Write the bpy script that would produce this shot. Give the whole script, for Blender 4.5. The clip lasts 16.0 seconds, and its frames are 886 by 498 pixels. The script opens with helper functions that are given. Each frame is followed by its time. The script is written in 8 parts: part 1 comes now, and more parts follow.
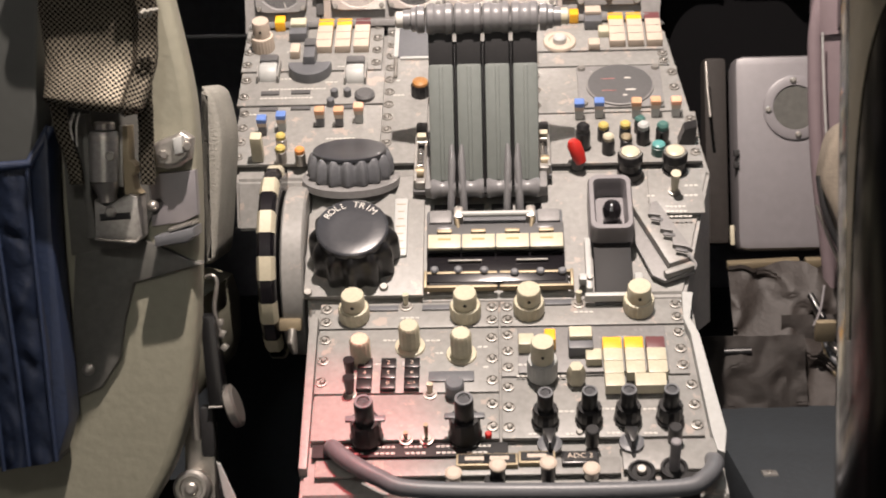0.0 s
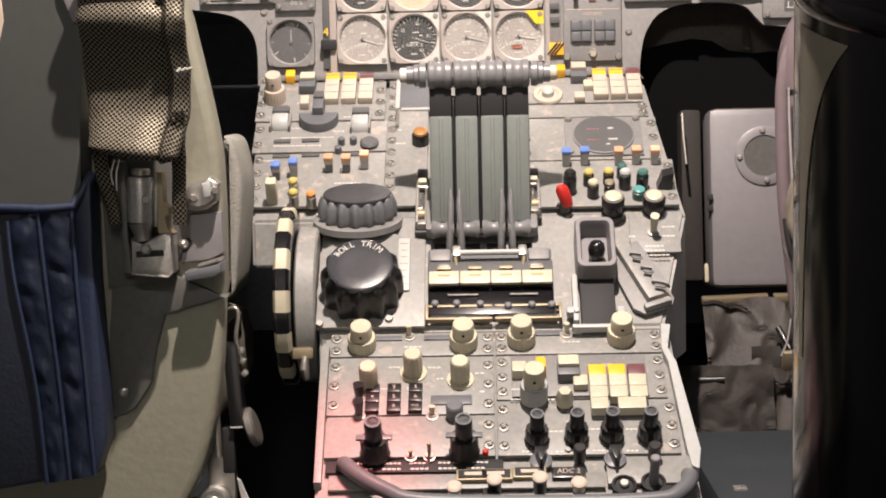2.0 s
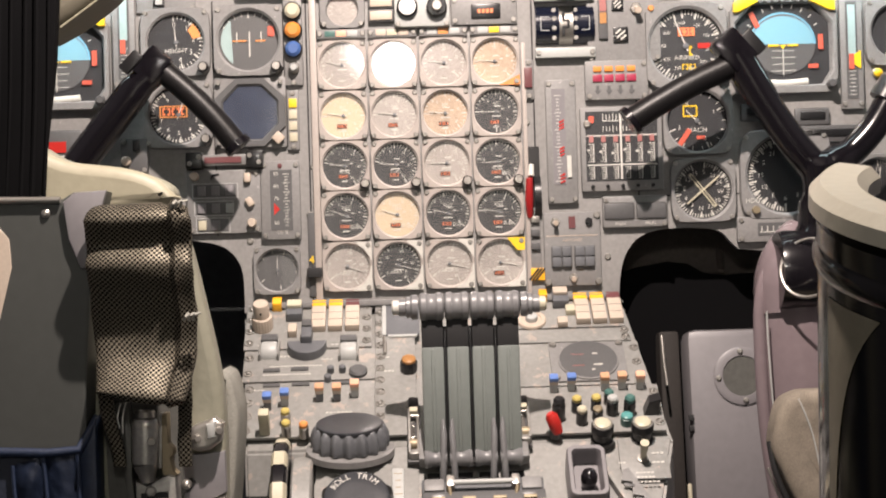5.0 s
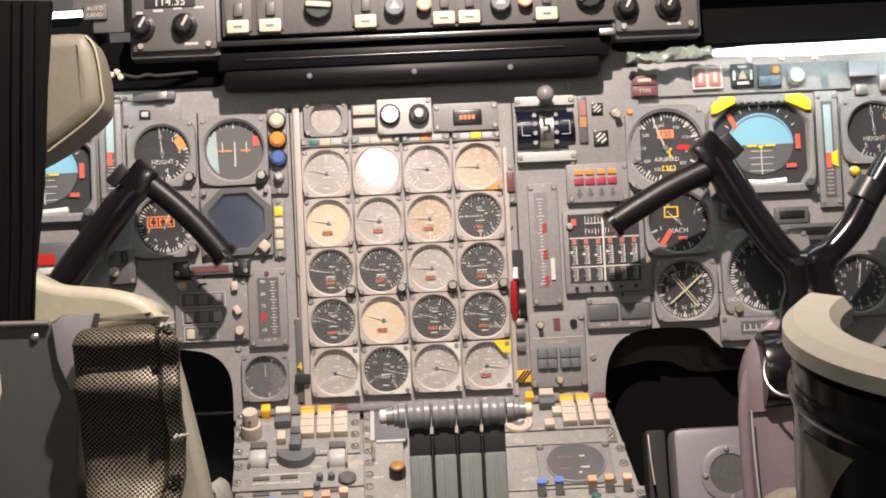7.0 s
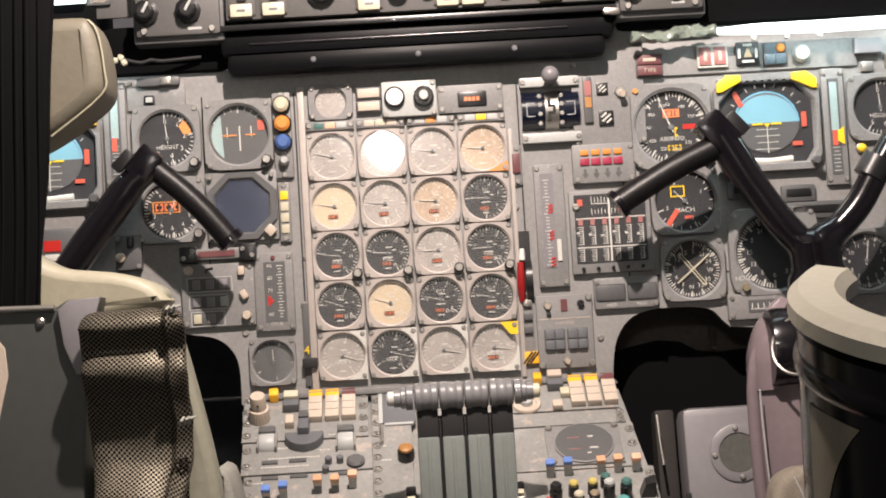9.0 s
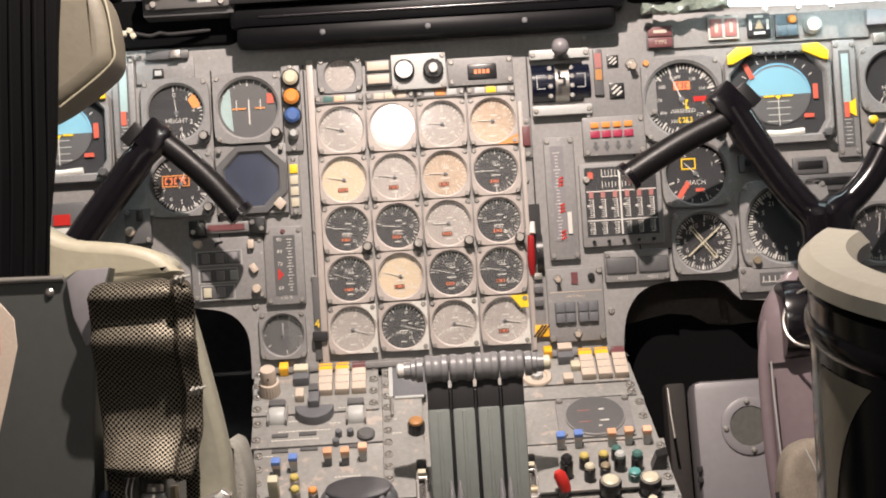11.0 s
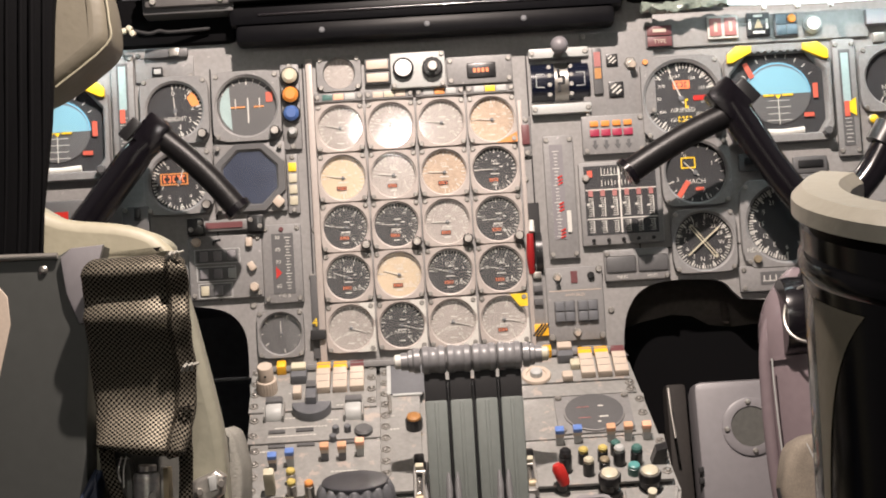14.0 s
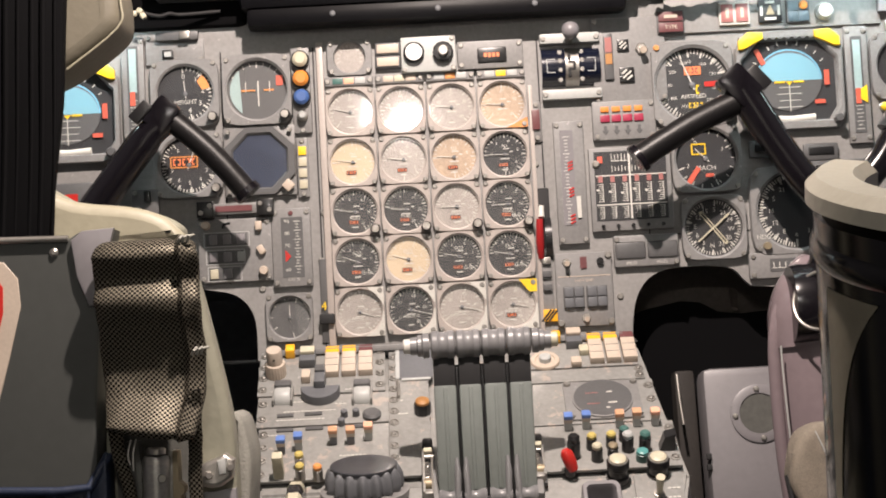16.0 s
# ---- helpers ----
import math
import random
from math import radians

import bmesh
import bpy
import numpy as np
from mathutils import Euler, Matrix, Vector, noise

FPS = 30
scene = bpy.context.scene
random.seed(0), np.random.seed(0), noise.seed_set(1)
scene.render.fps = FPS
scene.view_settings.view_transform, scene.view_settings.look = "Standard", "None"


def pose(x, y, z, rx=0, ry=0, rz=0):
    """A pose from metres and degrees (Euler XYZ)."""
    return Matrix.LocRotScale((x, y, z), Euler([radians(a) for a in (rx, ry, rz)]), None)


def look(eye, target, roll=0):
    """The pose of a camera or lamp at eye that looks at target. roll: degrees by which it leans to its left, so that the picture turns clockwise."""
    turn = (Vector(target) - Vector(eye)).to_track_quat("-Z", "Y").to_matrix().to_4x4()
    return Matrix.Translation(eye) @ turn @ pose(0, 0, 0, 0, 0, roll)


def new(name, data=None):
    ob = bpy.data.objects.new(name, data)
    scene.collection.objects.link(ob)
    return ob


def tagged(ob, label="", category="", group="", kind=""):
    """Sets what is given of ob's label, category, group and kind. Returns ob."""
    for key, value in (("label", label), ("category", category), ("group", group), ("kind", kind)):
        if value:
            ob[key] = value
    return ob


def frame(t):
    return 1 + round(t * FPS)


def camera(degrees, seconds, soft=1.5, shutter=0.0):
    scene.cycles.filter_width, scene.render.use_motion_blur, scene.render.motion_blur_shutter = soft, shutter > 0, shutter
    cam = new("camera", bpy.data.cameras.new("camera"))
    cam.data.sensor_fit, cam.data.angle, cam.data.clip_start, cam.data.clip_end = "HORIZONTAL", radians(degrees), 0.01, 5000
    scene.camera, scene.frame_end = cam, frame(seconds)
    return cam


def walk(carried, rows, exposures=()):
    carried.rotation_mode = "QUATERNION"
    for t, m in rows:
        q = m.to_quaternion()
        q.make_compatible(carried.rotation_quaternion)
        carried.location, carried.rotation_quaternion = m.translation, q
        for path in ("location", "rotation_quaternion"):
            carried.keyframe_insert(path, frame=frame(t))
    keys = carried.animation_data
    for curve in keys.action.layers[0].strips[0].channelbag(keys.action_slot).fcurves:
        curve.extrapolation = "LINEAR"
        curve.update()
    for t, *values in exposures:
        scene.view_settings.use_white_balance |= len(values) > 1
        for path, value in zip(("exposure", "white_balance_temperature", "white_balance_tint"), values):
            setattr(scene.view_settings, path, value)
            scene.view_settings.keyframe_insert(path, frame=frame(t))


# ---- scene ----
# ---- camera ----
TILT = pose(0, 0, 0, -14)          # the main panel leans back by this much
cam = camera(29.0, 16.0, soft=1.9, shutter=0.5)
PATH = [
    (0, (0.065, -1.869, -0.034), (-0.011, 0.117, -0.257), -1.3),
    (0.5, (0.054, -2.01, -0.031), (0.002, -0.022, -0.236), -1.3),
    (1, (0.058, -2.021, -0.028), (0.004, -0.032, -0.226), -1.4),
    (1.5, (0.059, -2.021, -0.026), (0.003, -0.031, -0.215), -1.3),
    (2, (0.049, -2.023, -0.022), (-0.001, -0.032, -0.198), -1.1),
    (2.5, (0.043, -2.025, -0.02), (0.001, -0.031, -0.173), -1.0),
    (3, (0.02, -2.031, -0.007), (-0.004, -0.035, -0.131), -0.9),
    (3.5, (0.003, -2.039, 0.017), (-0.007, -0.042, -0.077), -1.0),
    (4, (-0.001, -2.048, 0.028), (0.001, -0.048, -0.029), -1.2),
    (4.5, (-0.007, -2.051, 0.034), (0.012, -0.051, 0.02), -1.5),
    (5, (-0.015, -2.05, 0.034), (0.022, -0.051, 0.065), -1.7),
    (5.2, (-0.017, -2.057, 0.034), (0.028, -0.058, 0.078), -1.8),
    (7.3, (-0.007, -2.073, 0.079), (0.043, -0.077, 0.192), -2.9),
    (7.5, (-0.007, -2.07, 0.076), (0.043, -0.074, 0.19), -3.0),
    (8, (-0.007, -2.069, 0.073), (0.041, -0.073, 0.184), -3.2),
    (8.5, (-0.006, -2.069, 0.07), (0.037, -0.072, 0.173), -3.3),
    (9, (-0.004, -2.069, 0.069), (0.035, -0.071, 0.166), -3.4),
    (11.3, (-0.003, -2.061, 0.049), (0.02, -0.063, 0.126), -3.5),
    (11.5, (-0.005, -2.061, 0.039), (0.017, -0.063, 0.115), -3.5),
    (12, (-0.003, -2.057, 0.016), (0.015, -0.059, 0.099), -3.4),
    (12.5, (-0.002, -2.051, -0.011), (0.016, -0.054, 0.095), -3.3),
    (13, (0.002, -2.05, -0.018), (0.021, -0.054, 0.106), -3.3),
    (13.5, (0.004, -2.049, -0.021), (0.023, -0.054, 0.121), -3.3),
    (14, (0.004, -2.05, -0.019), (0.023, -0.056, 0.132), -3.4),
    (14.5, (0.004, -2.05, -0.017), (0.022, -0.056, 0.136), -3.4),
    (15, (0.004, -2.051, -0.015), (0.02, -0.057, 0.134), -3.3),
    (15.5, (0.004, -2.05, -0.016), (0.016, -0.055, 0.125), -3.2),
    (16, (0.0, -2.049, -0.017), (0.011, -0.054, 0.115), -3.0),
]
walk(cam, [(t, TILT @ look(eye, target, roll)) for t, eye, target, roll in PATH], [(0.0, 0.18), (2.5, 0.19), (4.0, 0.06), (5.0, -0.01), (7.5, -0.15), (9.0, -0.15), (11.5, -0.12), (16.0, -0.11)])

# ---- light ----
world = bpy.data.worlds.new("world")
scene.world = world
world.use_nodes = True
world.node_tree.nodes["Background"].inputs[0].default_value = (0.92, 0.82, 0.7, 1)
world.node_tree.nodes["Background"].inputs[1].default_value = 0.85


def lamp(name, kind, eye, target, power, color, size, spread=math.pi, blend=1.0, angle=90):
    d = bpy.data.lights.new(name, kind)
    d.energy, d.color = power, color
    if kind == "AREA":
        d.shape, d.size, d.spread = "DISK", size, spread
    else:
        d.shadow_soft_size = size
    if kind == "SPOT":
        d.spot_size, d.spot_blend = radians(angle), blend
    ob = new(name, d)
    ob.matrix_world = TILT @ look(eye, target)
    return ob


# roof dome light over the levers, roof light behind the seats, red flood light, strip light under the coaming
lamp("dome_lamp", "AREA", (0.06, -0.92, 1.0), (0.02, -0.15, 0.02), 37, (1.0, 0.85, 0.765), 0.028)
lamp("cabin_lamp", "AREA", (-0.06, -2.02, 0.545), (-0.03, 0, 0.2), 3.9, (1.0, 0.92, 0.85), 0.092)
lamp("red_lamp", "SPOT", (-0.04, -0.92, 0.72), (-0.085, -0.445, -0.345), 80, (1.0, 0.1, 0.12), 0.015, blend=1.0, angle=11)


# ---- materials ----
def mat(name, color, rough=0.5, metal=0.0, var=0.12, scale=40.0, bump=0.05, wear=None, wear_at=0.66, coat=0.0):
    """Paint, plastic, metal or cloth: two scales of tone, uneven gloss, fine relief and, if given, worn spots of another colour."""
    m = bpy.data.materials.new(name)
    m.use_nodes = True
    n, l = m.node_tree.nodes, m.node_tree.links
    b = n["Principled BSDF"]
    b.inputs["Metallic"].default_value = metal
    b.inputs["Coat Weight"].default_value = coat
    tc = n.new("ShaderNodeTexCoord")
    geo = n.new("ShaderNodeNewGeometry")
    fine, broad = n.new("ShaderNodeTexNoise"), n.new("ShaderNodeTexNoise")
    fine.inputs["Scale"].default_value, fine.inputs["Detail"].default_value = scale * 8, 4
    broad.inputs["Scale"].default_value, broad.inputs["Detail"].default_value = scale * 0.4, 5
    l.new(geo.outputs["Position"], fine.inputs["Vector"])
    l.new(geo.outputs["Position"], broad.inputs["Vector"])
    add = n.new("ShaderNodeMath")
    add.operation = "ADD"
    l.new(fine.outputs["Fac"], add.inputs[0])
    l.new(broad.outputs["Fac"], add.inputs[1])
    rng = n.new("ShaderNodeMapRange")
    rng.inputs[1].default_value, rng.inputs[2].default_value = 0.6, 1.4
    rng.inputs[3].default_value, rng.inputs[4].default_value = 1 - var, 1 + var
    l.new(add.outputs[0], rng.inputs[0])
    mul = n.new("ShaderNodeMix")
    mul.data_type, mul.blend_type = "RGBA", "MULTIPLY"
    mul.inputs["Factor"].default_value = 1.0
    mul.inputs["A"].default_value = (*color, 1)
    l.new(rng.outputs[0], mul.inputs["B"])
    out = mul.outputs["Result"]
    if wear:
        spot = n.new("ShaderNodeTexNoise")
        spot.inputs["Scale"].default_value, spot.inputs["Detail"].default_value = scale * 2.2, 8
        spot.inputs["Roughness"].default_value = 0.7
        l.new(geo.outputs["Position"], spot.inputs["Vector"])
        ramp = n.new("ShaderNodeMapRange")
        ramp.inputs[1].default_value, ramp.inputs[2].default_value = wear_at, wear_at + 0.04
        l.new(spot.outputs["Fac"], ramp.inputs[0])
        mix = n.new("ShaderNodeMix")
        mix.data_type = "RGBA"
        l.new(ramp.outputs[0], mix.inputs["Factor"])
        l.new(out, mix.inputs["A"])
        mix.inputs["B"].default_value = (*wear, 1)
        out = mix.outputs["Result"]
    l.new(out, b.inputs["Base Color"])
    rr = n.new("ShaderNodeMapRange")
    rr.inputs[3].default_value, rr.inputs[4].default_value = max(rough - 0.1, 0.03), min(rough + 0.1, 1)
    l.new(broad.outputs["Fac"], rr.inputs[0])
    l.new(rr.outputs[0], b.inputs["Roughness"])
    if bump:
        bp = n.new("ShaderNodeBump")
        bp.inputs["Strength"].default_value, bp.inputs["Distance"].default_value = bump, 0.002
        l.new(fine.outputs["Fac"], bp.inputs["Height"])
        l.new(bp.outputs[0], b.inputs["Normal"])
    return m


def glow(name, color, strength):
    m = bpy.data.materials.new(name)
    m.use_nodes = True
    b = m.node_tree.nodes["Principled BSDF"]
    b.inputs["Base Color"].default_value = (*color, 1)
    b.inputs["Emission Color"].default_value = (*color, 1)
    b.inputs["Emission Strength"].default_value = strength
    return m


def glass(name, rough=0.02, tint=(1, 1, 1)):
    """A thin pane: clear, with a mirror reflection that grows towards grazing."""
    m = bpy.data.materials.new(name)
    m.use_nodes = True
    n, l = m.node_tree.nodes, m.node_tree.links
    n.clear()
    o, mix, tr, gl, fr = (n.new("ShaderNode" + k) for k in ("OutputMaterial", "MixShader", "BsdfTransparent", "BsdfGlossy", "Fresnel"))
    tr.inputs[0].default_value = (*tint, 1)
    gl.inputs["Roughness"].default_value = rough
    fr.inputs[0].default_value = 1.55
    l.new(fr.outputs[0], mix.inputs[0])
    l.new(tr.outputs[0], mix.inputs[1])
    l.new(gl.outputs[0], mix.inputs[2])
    l.new(mix.outputs[0], o.inputs[0])
    return m


def weave_mat():
    m = mat("webbing", (0.05, 0.043, 0.038), 0.75, bump=0.0)
    n, l = m.node_tree.nodes, m.node_tree.links
    tc = n.new("ShaderNodeTexCoord")
    mp = n.new("ShaderNodeMapping")
    mp.inputs["Scale"].default_value = (430, 430, 430)
    ch = n.new("ShaderNodeTexChecker")
    ch.inputs["Scale"].default_value = 1.0
    l.new(tc.outputs["UV"], mp.inputs[0])
    l.new(mp.outputs[0], ch.inputs["Vector"])
    # pale threads have a silky sheen, the dark ones are dull
    sheen = n.new("ShaderNodeMath")
    sheen.operation = "MULTIPLY"
    sheen.inputs[1].default_value = 0.55
    l.new(ch.outputs["Fac"], sheen.inputs[0])
    l.new(sheen.outputs[0], n["Principled BSDF"].inputs["Metallic"])
    n["Principled BSDF"].inputs["Specular IOR Level"].default_value = 0.02
    for lk in list(n["Principled BSDF"].inputs["Roughness"].links):
        l.remove(lk)
    n["Principled BSDF"].inputs["Roughness"].default_value = 0.52
    ch.inputs["Color1"].default_value = (0.165, 0.148, 0.117, 1)
    ch.inputs["Color2"].default_value = (0.005, 0.0045, 0.004, 1)
    l.new(ch.outputs["Color"], n["Principled BSDF"].inputs["Base Color"])
    bp = n.new("ShaderNodeBump")
    bp.inputs["Strength"].default_value, bp.inputs["Distance"].default_value = 0.6, 0.001
    l.new(ch.outputs["Fac"], bp.inputs["Height"])
    l.new(bp.outputs[0], n["Principled BSDF"].inputs["Normal"])
    return m


GREY = mat("grey_panel_paint", (0.24, 0.235, 0.23), 0.5, var=0.18, scale=25, bump=0.08, wear=(0.36, 0.35, 0.33), wear_at=0.66)
GREY2 = mat("grey_bezel_paint", (0.2, 0.197, 0.195), 0.48, var=0.17, scale=30, bump=0.07, wear=(0.34, 0.33, 0.32), wear_at=0.64)
GRIDB = mat("pale_bezel_paint", (0.385, 0.345, 0.318), 0.42, var=0.1, scale=30, bump=0.05, wear=(0.45, 0.43, 0.4), wear_at=0.68)
JET = mat("jet_black_cloth_and_shade", (0.004, 0.004, 0.0045), 0.8, scale=30)
KEYA = mat("amber_key_plastic", (0.85, 0.43, 0.02), 0.4, scale=40)
DRUMM = mat("navy_drum_gloss", (0.006, 0.008, 0.018), 0.2, var=0.2, scale=20, bump=0.01, coat=0.4)
GRIPM = mat("grip_leather", (0.008, 0.0075, 0.008), 0.4, var=0.25, scale=30, bump=0.12)
DRUBY = mat("dark_ruby_plastic", (0.3, 0.025, 0.06), 0.35, var=0.25, scale=60)
PLATEM = mat("dark_plate_and_shade", (0.085, 0.085, 0.078), 0.45, var=0.25, scale=20, bump=0.1, wear=(0.16, 0.16, 0.15), wear_at=0.7)
TEAL = mat("teal_plastic", (0.1, 0.3, 0.29), 0.3, var=0.2, scale=40)
GUNM = mat("gun_metal", (0.36, 0.35, 0.33), 0.4, metal=0.6, var=0.3, scale=30)
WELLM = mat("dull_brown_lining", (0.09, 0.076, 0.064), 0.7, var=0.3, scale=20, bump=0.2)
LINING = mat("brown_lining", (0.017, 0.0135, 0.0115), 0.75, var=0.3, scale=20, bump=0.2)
JET.node_tree.nodes["Principled BSDF"].inputs["Specular IOR Level"].default_value = 0.05
HEADL = mat("headrest_leather", (0.138, 0.124, 0.093), 0.5, var=0.08, scale=14, bump=0.22)
FLAG = mat("flag_red_paint", (0.55, 0.1, 0.06), 0.5, var=0.15, scale=60)
GRIPM.node_tree.nodes["Principled BSDF"].inputs["Specular IOR Level"].default_value = 0.28
YOKE = mat("satin_black_paint", (0.006, 0.0052, 0.007), 0.18, var=0.2, scale=20, bump=0.01)
YOKE.node_tree.nodes["Principled BSDF"].inputs["Specular IOR Level"].default_value = 0.45
COAM = mat("coaming_black_vinyl", (0.004, 0.004, 0.005), 0.4, var=0.3, scale=16, bump=0.03)
COAM.node_tree.nodes["Principled BSDF"].inputs["Specular IOR Level"].default_value = 0.1
AFG = mat("coaming_grey_paint", (0.085, 0.082, 0.08), 0.5, var=0.15, scale=30, bump=0.05, wear=(0.2, 0.19, 0.18), wear_at=0.66)
RIM = mat("beige_rim_leather", (0.3, 0.285, 0.235), 0.33, var=0.08, scale=14, bump=0.15)
SCREEN = mat("blue_grey_screen", (0.05, 0.06, 0.09), 0.2, var=0.2, scale=8, bump=0.0)
SIDEC = mat("grey_cloth", (0.27, 0.265, 0.235), 0.9, var=0.25, scale=60, bump=0.8)
STRIPM = mat("olive_trim", (0.3, 0.275, 0.21), 0.3, var=0.1, scale=14, bump=0.1)
PED = mat("console_grey_paint", (0.245, 0.243, 0.232), 0.45, var=0.2, scale=22, bump=0.09, wear=(0.36, 0.31, 0.275), wear_at=0.58)
PALE = mat("pale_grey_paint", (0.4, 0.41, 0.4), 0.45, var=0.1, scale=25)
DGREY = mat("dark_grey_paint", (0.09, 0.09, 0.092), 0.45, scale=30, wear=(0.2, 0.2, 0.2), wear_at=0.72)
LEVER = mat("lever_grey_paint", (0.17, 0.19, 0.18), 0.42, var=0.1, scale=20, wear=(0.3, 0.3, 0.29), wear_at=0.71)
BARM = mat("bar_grey_plastic", (0.17, 0.17, 0.175), 0.33, var=0.1, scale=30, coat=0.2)
KGREY = mat("knob_grey_plastic", (0.12, 0.125, 0.135), 0.4, var=0.1, scale=30)
BLACK = mat("black_plastic", (0.012, 0.012, 0.013), 0.32, scale=30, coat=0.15)
MATT = mat("matt_black", (0.012, 0.012, 0.013), 0.7, scale=30)
SEATB = mat("seat_black_gloss", (0.003, 0.0029, 0.0032), 0.13, var=0.2, scale=20, bump=0.01)
SEATB.node_tree.nodes["Principled BSDF"].inputs["Specular IOR Level"].default_value = 0.2
GLOSS = mat("gloss_black", (0.008, 0.007, 0.009), 0.2, var=0.2, scale=20, bump=0.01, coat=0.15)
DIAL = mat("dial_black", (0.022, 0.023, 0.026), 0.55, scale=40)
# these three pale dial colours stand in for reflections on the instrument glass
DIALW = mat("dial_glare_cream", (0.5, 0.41, 0.29), 0.5, scale=40)
DIALT = mat("dial_glare_tan", (0.4, 0.31, 0.23), 0.5, var=0.3, scale=30)
DIALG = mat("dial_glare_grey", (0.31, 0.285, 0.265), 0.5, var=0.25, scale=40)
WHITE = mat("white_marking", (0.55, 0.54, 0.5), 0.5)
CREAM = mat("cream_plastic", (0.5, 0.465, 0.35), 0.42, var=0.12, scale=40, bump=0.06)
PINKISH = mat("aged_white_plastic", (0.5, 0.42, 0.345), 0.45, var=0.1, scale=40)
YELLOW = mat("yellow_paint", (0.82, 0.55, 0.02), 0.4, scale=40)
MYEL = mat("dull_yellow_plastic", (0.5, 0.4, 0.12), 0.4, scale=40)
DRED = mat("dark_red_paint", (0.32, 0.016, 0.018), 0.35, scale=40)
TOPG = mat("knob_top_plastic", (0.035, 0.037, 0.043), 0.3, var=0.15, scale=30)
ORANGE = mat("orange_plastic", (0.66, 0.27, 0.08), 0.4, scale=40)
PEACH = mat("peach_plastic", (0.8, 0.42, 0.28), 0.4, scale=40)
RED = mat("red_paint", (0.48, 0.025, 0.02), 0.35, scale=40)
ORANGEC = mat("faded_orange_plastic", (0.58, 0.32, 0.19), 0.35, var=0.2, scale=40)
BLUE = mat("blue_plastic", (0.12, 0.21, 0.5), 0.3, scale=40)
VORB = mat("faded_scale_blue", (0.3, 0.4, 0.4), 0.4, scale=30)
SKY = mat("sky_blue_paint", (0.16, 0.42, 0.58), 0.45, scale=30)
GREEN = mat("green_plastic", (0.055, 0.135, 0.12), 0.35, scale=40)
COUNTER = mat("dark_counter_drum", (0.05, 0.014, 0.013), 0.5, scale=60)
FADEDR = mat("faded_red_lens", (0.36, 0.15, 0.14), 0.3, var=0.2, scale=60)
SLATE = mat("slate_blue_lens", (0.07, 0.105, 0.13), 0.3, var=0.2, scale=60)
MAROON = mat("maroon_plastic", (0.13, 0.042, 0.045), 0.45, scale=40)
COPPER = mat("copper_brown_plastic", (0.36, 0.17, 0.05), 0.4, var=0.3, scale=90)
STEEL = mat("worn_steel", (0.42, 0.4, 0.37), 0.38, metal=0.85, scale=40)
BRASS = mat("aged_brass", (0.29, 0.24, 0.16), 0.5, metal=0.5, scale=40)
SCREW = mat("screw_metal", (0.3, 0.29, 0.27), 0.45, metal=0.6, scale=60)
OLIVE = mat("olive_leather", (0.235, 0.23, 0.178), 0.5, var=0.1, scale=14, bump=0.25)
LEATHER = mat("beige_leather", (0.3, 0.28, 0.205), 0.5, var=0.08, scale=14, bump=0.22)
# darker copy of the navy canvas that holds the shade on the pocket front
NAVY_SHADE = mat("shaded_navy_canvas", (0.006, 0.010, 0.022), 0.6, var=0.3, scale=30, bump=0.25)
NAVY = mat("navy_canvas", (0.0125, 0.0215, 0.049), 0.48, var=0.3, scale=30, bump=0.25)
SEATG = mat("seat_grey_paint", (0.05, 0.053, 0.05), 0.5, var=0.1, scale=12, wear=(0.26, 0.26, 0.25), wear_at=0.73)
MAUVE = mat("column_mauve_grey_paint", (0.205, 0.164, 0.176), 0.26, var=0.08, scale=12, bump=0.03)
BOXG = mat("box_grey_paint", (0.195, 0.186, 0.196), 0.42, var=0.08, scale=14, bump=0.04)
FUR = mat("sheepskin_cover", (0.25, 0.215, 0.172), 0.95, var=0.4, scale=110, bump=0.7)
WRAP = mat("crumpled_plastic", (0.2, 0.235, 0.2), 0.22, var=0.4, scale=40, bump=0.3, coat=0.3)
RUBBER = mat("brown_rubber", (0.027, 0.0215, 0.0185), 0.62, var=0.3, scale=25, bump=0.3)
FLOOR = mat("dark_floor_mat", (0.019, 0.024, 0.029), 0.7, var=0.25, scale=14, bump=0.3)
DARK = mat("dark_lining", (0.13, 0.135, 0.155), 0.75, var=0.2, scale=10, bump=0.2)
SHELL = mat("cabin_lining", (0.2, 0.185, 0.165), 0.7, var=0.1, scale=6, bump=0.1)
WEAVE = weave_mat()
PANE = glass("instrument_glass", 0.06)
TUBE = glow("strip_light", (0.85, 0.98, 1.0), 4)
DISP = glow("display_digits", (0.75, 0.2, 0.07), 0.2)
# slight emission put into the horizon ball's blue for its glare; no lamp
HORIZON = glow("glowing_sky_blue", (0.17, 0.36, 0.45), 0.07)
AMBER = glow("amber_lens", (0.62, 0.22, 0.035), 0.04)
BLUEL = glow("blue_lens", (0.05, 0.11, 0.3), 0.03)
LENS = glow("white_lens", (0.9, 0.88, 0.85), 0.35)


# ---- mesh helpers ----
def thing(name, m, label, category, group="", kind=""):
    return tagged(new_at(name, m), label, category, group, kind)


def new_at(name, m):
    ob = new(name)
    ob.empty_display_size = 0.01
    ob.matrix_world = m
    return ob


